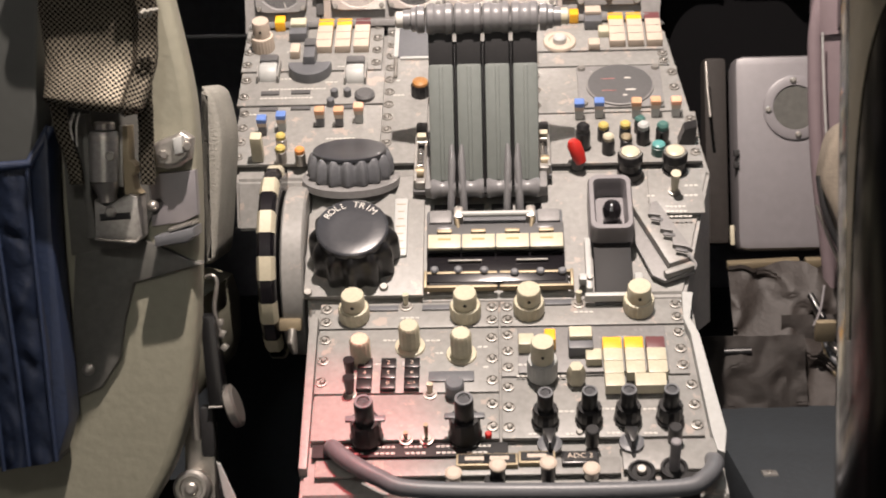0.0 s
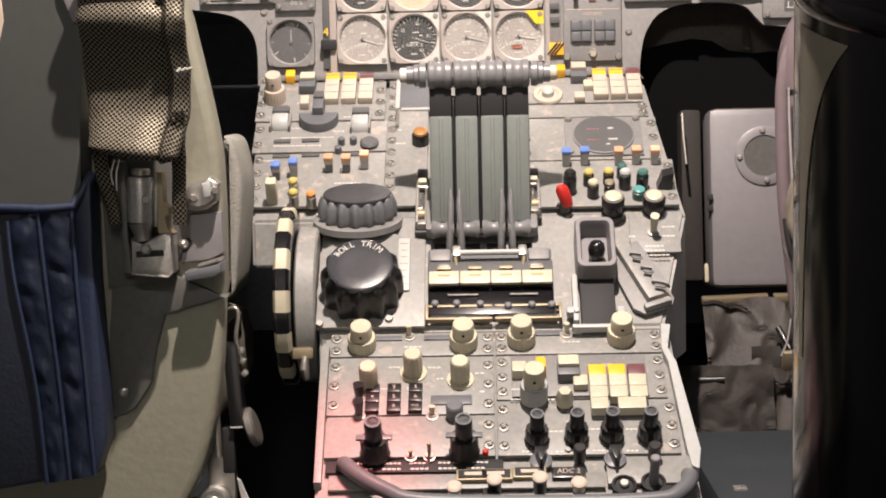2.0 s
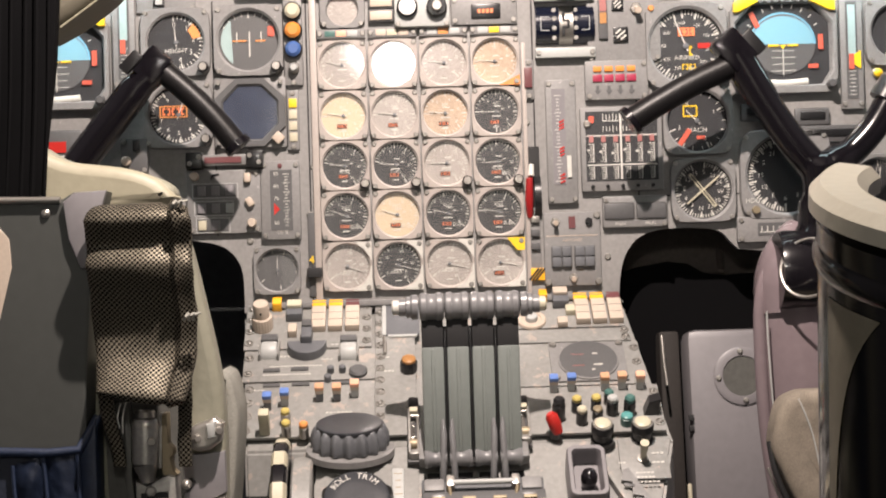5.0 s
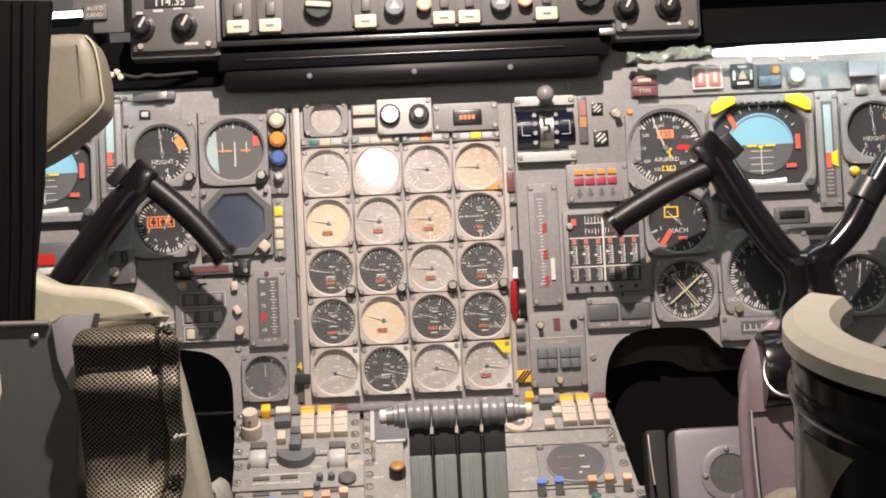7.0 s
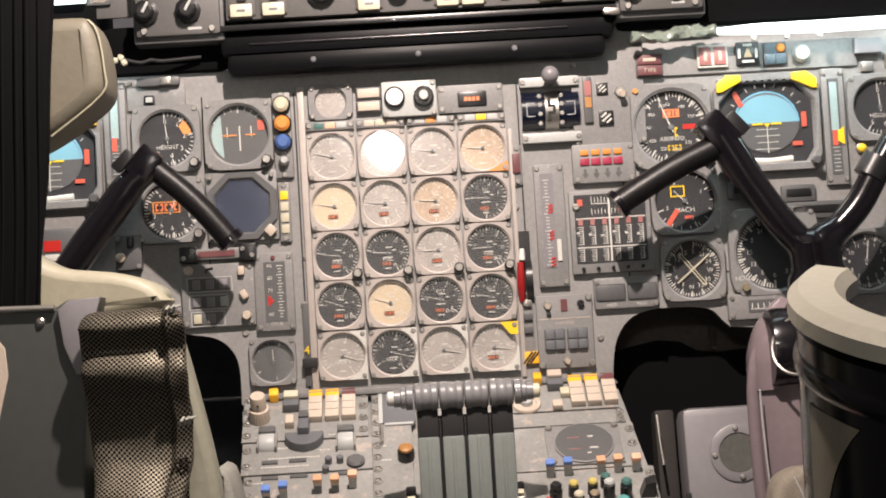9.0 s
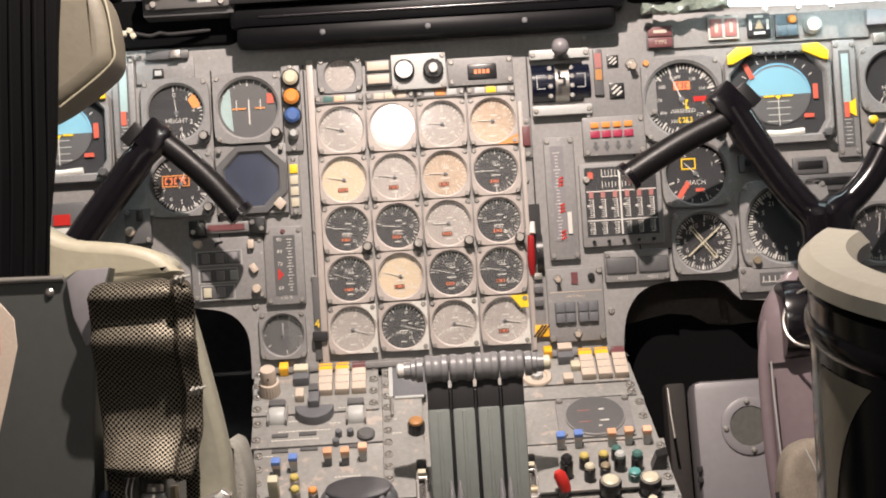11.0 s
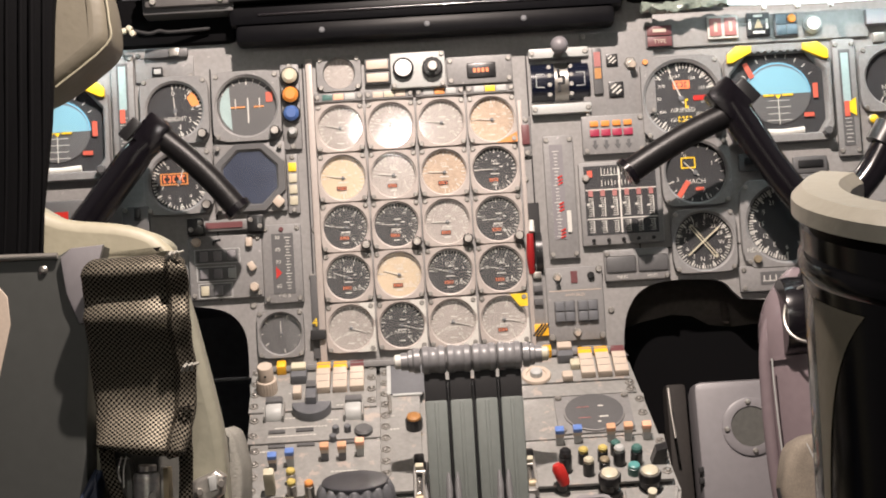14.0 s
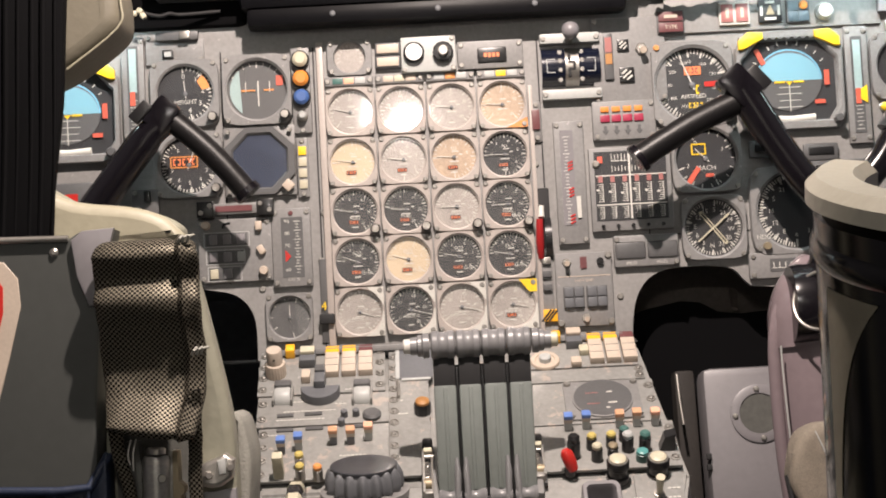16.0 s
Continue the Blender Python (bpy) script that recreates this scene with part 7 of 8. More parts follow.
part("switch", box(0.028, 0.012, 0.014, 0.003), BLACK, g, "black thumb switch", m=pose(*(-0.3274, -0.0980, 0.2873), 0, -45, 0))
part("hub", tube([(-0.4310, -0.0700, 0.1317), (-0.4550, -0.0600, 0.0805), (-0.47, -0.06, -0.05)], [0.03, 0.035, 0.03]), YOKE, g)
g = thing("control_yoke", TILT, "glossy black ram's-horn control yoke with grips", "control yoke", "control yokes")
part("grip", tube(smooth_path([(0.3590, -0.0900, 0.2653), (0.3114, -0.0900, 0.2447), (0.2670, -0.0900, 0.2207), (0.2396, -0.0900, 0.2044)], 4), 0.0145), GRIPM, g, "black ribbed grip")
part("grip_end", tube([(0.2444, -0.0900, 0.2075), (0.2382, -0.0900, 0.2032)], [0.018, 0.018]), YOKE, g)
part("head", box(0.035, 0.036, 0.046, 0.007), YOKE, g, m=pose(*(0.3613, -0.0900, 0.2822), 0, -41, 0))
part("switch", box(0.03, 0.012, 0.016, 0.003), BLACK, g, "black thumb switch", m=pose(*(0.3828, -0.1000, 0.2899), 0, 49, 0))
part("arm", tube(smooth_path([(0.3651, -0.0900, 0.2782), (0.3900, -0.0900, 0.2339), (0.4199, -0.0900, 0.1861), (0.4473, -0.0900, 0.1516), (0.4695, -0.0900, 0.1372)], 4), [0.019] * 5 + [0.018] * 8 + [0.024] * 4), YOKE, g)
part("arm", tube(smooth_path([(0.4595, -0.0900, 0.1358), (0.4908, -0.0900, 0.1591), (0.5193, -0.0900, 0.1873), (0.5416, -0.0900, 0.2224), (0.5714, -0.0900, 0.2672)], 4), [0.022] * 4 + [0.0165] * 13), YOKE, g)
part("collar", tube([(0.5348, -0.0900, 0.2195), (0.5482, -0.0900, 0.2406)], [0.0195, 0.0195]), BLACK, g)
part("grip", tube(smooth_path([(0.5638, -0.0900, 0.2544), (0.6085, -0.0900, 0.2287), (0.6464, -0.0900, 0.2002)], 4), 0.0145), YOKE, g, "black ribbed grip")
part("hub", tube(smooth_path([(0.4651, -0.0900, 0.1506), (0.4687, -0.0850, 0.1078), (0.4676, -0.0800, 0.0751), (0.4611, -0.0750, 0.0392)], 4), [0.030] * 4 + [0.036] * 5 + [0.04] * 4, 20), YOKE, g)
g = thing("control_column", TILT, "mauve-grey painted control column with a pivot joint", "control column", "control columns")
part("column", tube(smooth_path([(0.4400, -0.045, 0.004), (0.4390, -0.045, -0.05), (0.4430, -0.04, -0.148), (0.4560, -0.03, -0.26), (0.4700, -0.01, -0.4), (0.475, 0.0, -0.6)], 5), 0.0505, 28), MAUVE, g)
part("hood", tube(smooth_path([(0.4560, -0.052, 0.072), (0.4470, -0.052, 0.055), (0.4395, -0.052, 0.026), (0.4375, -0.050, 0.002), (0.4385, -0.050, -0.018)], 5), [0.030, 0.032, 0.034, 0.036, 0.0385, 0.041, 0.044, 0.0465, 0.0485, 0.0500, 0.0510, 0.0515] + [0.0525] * 9, 28), MAUVE, g, "rounded hood over the pivot")
part("side_strip", tube(smooth_path([(0.4140, -0.066, 0.056), (0.3960, -0.066, 0.024), (0.3890, -0.066, -0.004), (0.3870, -0.064, -0.046), (0.3905, -0.06, -0.148), (0.4045, -0.05, -0.26), (0.42, -0.03, -0.4)], 5), 0.0075, 14), MAUVE, g)
part("joint", lathe([(0.044, -0.028), (0.046, -0.02), (0.046, 0.02), (0.044, 0.028)], 36), GLOSS, g, "black pivot joint", m=pose(*(0.4331, -0.0850, 0.0283), 0, 90, 0))
part("pivot_ring", tube([(0.034 * math.cos(a * math.pi / 16), 0.034 * math.sin(a * math.pi / 16), 0) for a in range(6, 28)], 0.0018, 8), STEEL, g, "bright steel pivot ring", m=pose(*(0.4307, -0.1350, 0.0307), 75, 0, -35))
part("edge_bead", tube(smooth_path([(0.3905, -0.0905, -0.018), (0.3915, -0.090, -0.06), (0.3965, -0.086, -0.14), (0.4080, -0.078, -0.24)], 5), 0.0011, 8), PALE, g, "bright worn edge")
g = thing("sheepskin_seat_cover", TILT, "light brown sheepskin cover on the seat edge", "seat cover")
fleece = [(0.5, -0.330), (0.4350, -0.286), (0.4060, -0.240), (0.3860, -0.198), (0.3755, -0.170), (0.3765, -0.148), (0.3850, -0.118), (0.4020, -0.1065), (0.4230, -0.1035), (0.5, -0.104)]
own = plate(soft_pts(fleece), 0.13, 0.185)
bmesh.ops.bevel(own, geom=[e for e in own.edges if abs(e.verts[0].co.z - e.verts[1].co.z) < 1e-6], offset=0.014, segments=4, affect="EDGES", profile=0.6)
bmesh.ops.transform(own, matrix=pose(0, 0, 0, 90), verts=own.verts)
part("cover", own, FUR, g)
part("seam", tube(smooth_path([(0.4030, -0.1835, -0.1120), (0.4110, -0.1865, -0.1330), (0.4180, -0.1865, -0.1570), (0.4260, -0.1865, -0.2000), (0.4380, -0.1865, -0.2560)], 5), 0.0009, 6), PALE, g)
part("piping", tube(smooth_path([(0.3745, -0.16, -0.160), (0.3800, -0.165, -0.196), (0.4000, -0.165, -0.243), (0.4320, -0.165, -0.300)], 5), 0.0035, 10), MATT, g, "dark edge piping")
part("frame_edge", tube(smooth_path([(0.3740, -0.150, -0.190), (0.3850, -0.155, -0.222), (0.4050, -0.155, -0.268), (0.4300, -0.155, -0.320)], 5), 0.002, 10), STEEL, g, "bright seat frame edge")

# ---- leg wells ----
g = thing("pedal_box", TILT, "grey painted metal box with a round riveted cover plate", "metal box")
BXM = pose(0.380, 0.050, -0.152, -8)
part("body", box(0.132, 0.10, 0.212, 0.011), BOXG, g, m=BXM)
fm = BXM @ pose(0, -0.05, 0, 90)
part("cover_ring", lathe([(0.0350, 0), (0.0350, 0.0022), (0.0335, 0.003), (0.0245, 0.003), (0.024, 0.001)], 44), BOXG, g, "round cover flange", m=fm @ at(-0.001, 0.048, 0.0))
part("cover", lathe([(0.0242, 0.0005), (0.0242, 0.0014)], 36), PLATEM, g, "dark round cover", m=fm @ at(-0.001, 0.048, 0.0))
for a in (0, 90, 180, 270):
    part("rivet", lathe([(0.0036, 0), (0.0034, 0.0016), (0.0018, 0.0028)], 14), SCREW, g, m=fm @ at(-0.001 + 0.0295 * math.cos(radians(a + 4)), 0.048 + 0.0295 * math.sin(radians(a + 4)), 0.003))
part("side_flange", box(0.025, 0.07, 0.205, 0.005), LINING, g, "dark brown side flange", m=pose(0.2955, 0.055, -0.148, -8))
part("flange_edge", tube([(0.2825, 0.005, -0.046), (0.2830, -0.004, -0.075), (0.2850, -0.012, -0.105)], 0.0018), STEEL, g, "bright worn edge")
part("clip", box(0.005, 0.008, 0.022, 0.002), CREAM, g, m=pose(0.3075, -0.015, -0.233, -8))
for z in (-0.145, -0.158):
    part("notch", box(0.006, 0.006, 0.007, 0.001), MATT, g, m=pose(0.3145, 0.0, z, -8))
part("foot_strip", box(0.078, 0.012, 0.009, 0.002), BRASS, g, "worn foot strip", m=pose(0.341, -0.012, -0.265, 12, -2, 0))
part("foot_strip", box(0.022, 0.012, 0.010, 0.002), BRASS, g, "worn foot strip", m=pose(0.397, -0.012, -0.2645, 12, 0, 0))
g = thing("rubber_boot", TILT @ pose(0.385, -0.02, -0.345), "wrinkled dark brown rubber boot under the box", "boot")
bm = bmesh.new()
bmesh.ops.create_grid(bm, x_segments=40, y_segments=40, size=1)
for v in bm.verts:
    x, y = v.co.x, v.co.y
    n1 = 1.6 * abs(noise.noise((x * 1.5 + 0.6 * y, y * 1.7, 3.1))) + 0.8 * abs(noise.noise((x * 3.4 - 0.8 * y, y * 3.1, 7.7))) - 0.7
    v.co = (x * 0.085, -0.065 + 0.05 * y + 0.02 * n1, 0.085 * y + 0.012 * n1)
solidify = bmesh.ops.solidify(bm, geom=bm.faces[:], thickness=0.004)
part("skin", bm, RUBBER, g)
part("rod", tube([(-0.098, -0.085, 0.0), (-0.070, -0.088, 0.001)], 0.004), BLACK, g, "short black rod")
part("crease", tube(smooth_path([(0.005, -0.085, 0.068), (0.0, -0.093, 0.045), (-0.008, -0.098, 0.028)], 4), 0.0012, 8), BOXG, g, "pale worn crease")
g = thing("floor_plate", TILT @ pose(0.288, -0.406, -0.4), "small square steel plate on the dark floor mat", "plate")
part("plate", box(0.013, 0.016, 0.004, 0.001), GUNM, g)
part("rivet", lathe([(0.0025, 0.002), (0.002, 0.0035)], 10), STEEL, g)
pbox("pedal_shelf", 0.262, 0.5, -0.5, 0.4, -0.47, -0.40, FLOOR, "dark footwell shelf under the pedals", "shelf", 0.01)


def crumpled_lining(x0, x1, y, z0, z1, rx, seed):
    """A creased lining sheet standing in the footwell."""
    own = bmesh.new()
    bmesh.ops.create_grid(own, x_segments=26, y_segments=22, size=0.5)
    for v in own.verts:
        a, b_ = v.co.x * (x1 - x0), v.co.y * (z1 - z0)
        n1 = abs(noise.noise((a * 22, b_ * 22, seed))) + 0.5 * abs(noise.noise((a * 55, b_ * 50, seed + 3)))
        v.co = (a, 0.014 * n1, b_)
    bmesh.ops.solidify(own, geom=own.faces[:], thickness=0.003)
    g = thing("footwell_lining", TILT @ pose((x0 + x1) / 2, y, (z0 + z1) / 2, rx), "dark brown creased lining sheet under the rubber boot", "lining", "footwell linings")
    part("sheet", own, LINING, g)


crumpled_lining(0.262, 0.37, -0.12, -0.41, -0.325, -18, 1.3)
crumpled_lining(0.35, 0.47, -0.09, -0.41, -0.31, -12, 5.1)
g = thing("wiring_bundle", TILT @ pose(0.40, -0.10, -0.36), "tangle of cables and pipes beside the seat base", "cables")
for k in range(6):
    part("cable", tube(smooth_path([(-0.02 + 0.004 * k, 0.02, 0.07 - 0.01 * k), (0.0, -0.01 + 0.004 * k, 0.03 - 0.012 * k), (0.02 + 0.003 * k, -0.02, 0.01 - 0.014 * k), (0.05, 0.0, -0.06 - 0.008 * k)], 4), 0.0035), (BLACK, STEEL, KGREY, BRASS, BLACK, PALE)[k], g)
pbox("torn_trim", 0.378, 0.40, -0.12, -0.112, -0.335, -0.31, BRASS, "torn tan coloured scrap of lining", "scrap", 0.004, "", 25)
pbox("well_lining", 0.235, 0.48, 0.10, 0.105, 0.005, 0.095, WELLM, "dull brown lining high in the leg well", "lining", 0.001, "structure")
# jet-black slab cut to the dark silhouette; its colour is the well's shade
g = thing("well_shade_bar", TILT, "jet-black pedal bar outline standing in for deep shade in the leg well", "pedal")
tagged(g, kind="structure")
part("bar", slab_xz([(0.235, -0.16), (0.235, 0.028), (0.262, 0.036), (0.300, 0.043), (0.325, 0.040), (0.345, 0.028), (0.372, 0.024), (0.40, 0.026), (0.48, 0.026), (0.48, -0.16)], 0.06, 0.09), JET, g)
g = thing("rudder_linkage", TILT @ pose(0.365, 0.03, 0.038), "pale metal rudder linkage deep in the leg well", "linkage")
part("arm", tube([(0.006, 0.06, 0.016), (0.003, 0.04, 0.006), (0.0, 0.02, -0.008)], [0.005, 0.006, 0.004], flat=0.5), WELLM, g)
for sx in (-1, 1):
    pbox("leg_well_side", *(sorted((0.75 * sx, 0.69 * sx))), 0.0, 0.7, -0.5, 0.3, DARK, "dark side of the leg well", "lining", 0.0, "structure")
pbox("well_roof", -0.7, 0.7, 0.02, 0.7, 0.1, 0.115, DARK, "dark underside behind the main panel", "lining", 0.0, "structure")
pbox("crossbar", -0.45, -0.205, 0.24, 0.246, -0.005, 0.0, KGREY, "thin dark metal rod across the leg well", "rod", 0.001)

# ---- left seat ----
SEAT = TILT
g = thing("pilot_seat", SEAT, "olive leather pilot seat with grey back plate and beige headrest", "pilot seat")


def slab(outline, y0, y1, b=0.01, seg=3):
    """A padded slab with an (x, z) outline, from y0 back to y1."""
    own = plate([(x, z) for x, z in outline], -y0, -y1)
    bmesh.ops.bevel(own, geom=[e for e in own.edges if abs(e.verts[0].co.z - e.verts[1].co.z) < 1e-6], offset=b, segments=seg, affect="EDGES", profile=0.55)
    bmesh.ops.transform(own, matrix=pose(0, 0, 0, 90), verts=own.verts)
    return own


def xz(t3):
    return (t3[0], t3[2])


back = [xz(p) for p in ((-0.3598, -0.4700, 0.1680), (-0.3241, -0.4700, 0.1476), (-0.2772, -0.4700, 0.1408), (-0.2487, -0.4700, 0.1329), (-0.2335, -0.4700, 0.1216), (-0.2345, -0.4700, 0.1055), (-0.2225, -0.4600, 0.0716), (-0.2105, -0.4600, 0.0195), (-0.1980, -0.4600, -0.0431), (-0.1935, -0.4500, -0.0856), (-0.1933, -0.4500, -0.1648), (-0.1969, -0.4300, -0.2301), (-0.2001, -0.4300, -0.2727), (-0.2090, -0.4200, -0.3281), (-0.2243, -0.4200, -0.3768), (-0.2532, -0.4200, -0.4267), (-0.2766, -0.4200, -0.4693))]
back += [(-0.62, back[-1][1]), (-0.62, back[0][1] + 0.02)]
part("backrest", slab(soft_pts(back), -0.412, -0.455, 0.009), OLIVE, g, "olive leather shell")
top = [xz(p) for p in ((-0.3789, -0.4300, 0.1818), (-0.3608, -0.4300, 0.1656), (-0.3319, -0.4300, 0.1506), (-0.2839, -0.4300, 0.1436), (-0.2574, -0.4300, 0.1362), (-0.2418, -0.4300, 0.1256), (-0.2361, -0.4300, 0.1091), (-0.3128, -0.4300, 0.0973), (-0.3823, -0.4300, 0.1011))]
part("top_cushion", slab(soft_pts(top), -0.405, -0.463, 0.011), LEATHER, g, "beige leather top edge")
side = [(-0.2130, -0.0560), (-0.2040, -0.0620), (-0.1985, -0.0820), (-0.1958, -0.1080), (-0.2005, -0.1660), (-0.2060, -0.2140), (-0.2150, -0.2200)]
part("side_cushion", slab(soft_pts(side), -0.2, -0.305, 0.006), SIDEC, g, "pale cloth side cushion")
pl = [xz(p) for p in ((-0.4292, -0.5000, 0.1136), (-0.3278, -0.5000, 0.1128), (-0.3175, -0.5000, 0.1187), (-0.2896, -0.5000, 0.1197), (-0.3005, -0.5000, 0.0719), (-0.3091, -0.5000, -0.0395), (-0.3110, -0.5000, -0.1109), (-0.3121, -0.5000, -0.1518), (-0.4372, -0.5000, -0.1497))]
part("back_plate", slab(pl, -0.46, -0.505, 0.003, 2), SEATG, g, "grey metal back plate")
part("tab", slab([xz(p) for p in ((-0.3257, -0.5100, 0.1097), (-0.3154, -0.5100, 0.1180), (-0.2862, -0.5100, 0.1195), (-0.2933, -0.5100, 0.0966), (-0.3011, -0.5100, 0.0515), (-0.3112, -0.5100, 0.0497), (-0.3216, -0.5100, 0.0770))], -0.5045, -0.512, 0.002, 2), BOXG, g, "folded metal tab")
part("edge_strip", tube([(-0.4269, -0.5080, 0.1141), (-0.3286, -0.5080, 0.1119)], 0.003), STEEL, g)
part("rivet", lathe([(0.004, 0), (0.004, 0.002), (0.002, 0.0035)], 14), STEEL, g, m=Matrix.Translation((-0.3422, -0.5050, 0.1002)) @ pose(0, 0, 0, 90))
# dark slab in place of the shadow that lies on the lower olive shell
low = [xz(p) for p in ((-0.2956, -0.4500, -0.1835), (-0.2379, -0.4500, -0.1795), (-0.1907, -0.4500, -0.2014), (-0.2472, -0.4500, -0.2160), (-0.2564, -0.4500, -0.2474), (-0.2618, -0.4500, -0.2790), (-0.2787, -0.4500, -0.3041), (-0.3066, -0.4500, -0.3153))]
part("lower_shade", slab(low, -0.44, -0.462, 0.002, 2), PLATEM, g, "dark grey plate standing in for shade on the lower seat")
part("rivet", lathe([(0.0055, 0), (0.005, 0.003), (0.002, 0.0045)], 14), STEEL, g, m=Matrix.Translation((-0.2884, -0.4630, -0.2879)) @ pose(0, 0, 0, 90))
hr = [xz(p) for p in ((-0.3423, -0.4600, 0.3855), (-0.2998, -0.4600, 0.3854), (-0.2895, -0.4600, 0.3784), (-0.2831, -0.4600, 0.3566), (-0.2805, -0.4600, 0.3296), (-0.2840, -0.4600, 0.3110), (-0.3039, -0.4600, 0.2933), (-0.3338, -0.4600, 0.2735), (-0.3688, -0.4600, 0.2594), (-0.4109, -0.4600, 0.2616), (-0.4058, -0.4600, 0.3888))]
part("headrest", slab(soft_pts(hr), -0.38, -0.47, 0.014), HEADL, g, "beige leather headrest")
part("headrest_seam", tube(smooth_path([(-0.2937, -0.4650, 0.3815), (-0.2852, -0.4650, 0.3692), (-0.2806, -0.4650, 0.3342), (-0.2838, -0.4650, 0.3108), (-0.3328, -0.4650, 0.2737)], 4), 0.0011, 8), LEATHER, g)
part("headrest_post", slab([xz(p) for p in ((-0.4075, -0.4900, 0.4161), (-0.3201, -0.4900, 0.4116), (-0.3277, -0.4900, 0.3328), (-0.3337, -0.4900, 0.2387), (-0.3443, -0.4900, 0.1610), (-0.3496, -0.4900, 0.1094), (-0.4197, -0.4900, 0.1081))], -0.475, -0.492, 0.003, 2), JET, g, "matt black headrest post")
for k, x in enumerate((-0.410, -0.398, -0.386, -0.375, -0.362, -0.352, -0.341)):
    part("post_pleat", tube(smooth_path([(x + 0.008, -0.4915, 0.41), (x + 0.004, -0.4925, 0.3), (x, -0.4915, 0.2), (x - 0.006, -0.4905, 0.11)], 4), 0.0018 + 0.0006 * (k % 3), 8), JET, g)
# sticker on the plate
q = part("sticker", slab([xz(p) for p in ((-0.4182, -0.5050, 0.0965), (-0.3879, -0.5050, 0.0935), (-0.3757, -0.5050, 0.0781), (-0.3739, -0.5050, 0.0529), (-0.3854, -0.5050, 0.0076), (-0.4024, -0.5050, -0.0529), (-0.4230, -0.5050, -0.0627))], -0.5045, -0.5062, 0.0004, 1), PINKISH, g, "cream sticker with a red field")
part("field", slab([xz(p) for p in ((-0.4181, -0.5070, 0.0813), (-0.3954, -0.5070, 0.0799), (-0.3891, -0.5070, 0.0708), (-0.3897, -0.5070, 0.0481), (-0.4000, -0.5070, 0.0079), (-0.4203, -0.5070, 0.0082))], -0.506, -0.5072, 0.0003, 1), RED, q, "red field")

# harness pad: a woven sheath folded over the back plate, with straps under it
g = thing("harness_strap", SEAT, "dark woven harness pad with lighter threads hanging over the seat back", "harness strap")


def sheath(rows, th, name, material, parent, seam=0.0, slant=0.0, crease=0.0015):
    """A stuffed woven sleeve; rows of (x, y, z, width) run along its front; its weave is mapped in metres."""
    P = smooth_path([r[:3] for r in rows], 7)
    W = [w[0] for w in smooth_path([(r[3], 0, 0) for r in rows], 7)]
    own = bmesh.new()
    uv = own.loops.layers.uv.new("UVMap")
    n, run, rings = 40, 0.0, []
    for i, p in enumerate(P):
        run += (p - P[i - 1]).length if i else 0
        d = (P[min(i + 1, len(P) - 1)] - P[max(i - 1, 0)]).normalized()
        out = d.cross(Vector((1, 0, 0))).normalized()
        f = i / (len(P) - 1)
        ring, around, last = [], 0.0, None
        for k in range(n + 1):
            a = 2 * math.pi * (k % n) / n - 0.5 * math.pi
            ca, sa = math.cos(a), math.sin(a)
            lx = W[i] / 2 * math.copysign(abs(ca) ** 0.45, ca)
            ly = th * (math.copysign(abs(sa) ** 0.7, sa) - 1)
            if seam and sa > 0:
                ly += seam * math.exp(-((lx / W[i] - 0.36) / 0.035) ** 2) - 0.8 * seam * math.exp(-((lx / W[i] - 0.29) / 0.025) ** 2)
            v = p + Vector((lx, 0, -slant * f ** 3 * lx)) + out * ly
            v += crease * noise.noise_vector(Vector((lx * 40, run * 60, th * 90 * sa)))
            around += (v - last).length if last else 0
            last = v
            ring.append((v, around))
        rings.append(([own.verts.new(v) for v, _ in ring[:-1]], [c - around / 2 for _, c in ring], run))
    for (A, ua, va), (B, ub, vb) in zip(rings, rings[1:]):
        for k in range(n):
            m = (k + 1) % n
            face = own.faces.new((A[k], A[m], B[m], B[k]))
            for lp, c in zip(face.loops, ((ua[k], va), (ua[k + 1], va), (ub[k + 1], vb), (ub[k], vb))):
                lp[uv].uv = c
    own.faces.new(rings[0][0][::-1])
    own.faces.new(rings[-1][0])
    return part(name, own, material, parent)


sheath([(-0.2556, -0.507, 0.080, 0.084), (-0.2556, -0.524, 0.1045, 0.086), (-0.2556, -0.539, 0.1025, 0.091), (-0.2556, -0.5475, 0.091, 0.094),
        (-0.2553, -0.5385, 0.075, 0.094), (-0.2550, -0.5370, 0.067, 0.093), (-0.2550, -0.5450, 0.0535, 0.093), (-0.2548, -0.5440, 0.043, 0.093), (-0.2545, -0.5345, 0.026, 0.093),
        (-0.2540, -0.5270, 0.008, 0.0935), (-0.2540, -0.5225, -0.012, 0.0925), (-0.2545, -0.5255, -0.031, 0.088), (-0.2555, -0.5370, -0.048, 0.081), (-0.2565, -0.5480, -0.062, 0.0765), (-0.2565, -0.5450, -0.0690, 0.075)], 0.0085, "pad", WEAVE, g, seam=0.0035, slant=0.17)
sheath([(-0.2935, -0.513, -0.052, 0.014), (-0.2915, -0.503, -0.085, 0.013), (-0.2865, -0.497, -0.112, 0.012), (-0.2835, -0.495, -0.131, 0.012)], 0.0035, "tail", WEAVE, g)
sheath([(-0.2175, -0.528, -0.03, 0.012), (-0.2195, -0.522, -0.066, 0.0125), (-0.2235, -0.508, -0.1, 0.0125), (-0.2235, -0.503, -0.131, 0.012)], 0.0035, "tail", WEAVE, g)
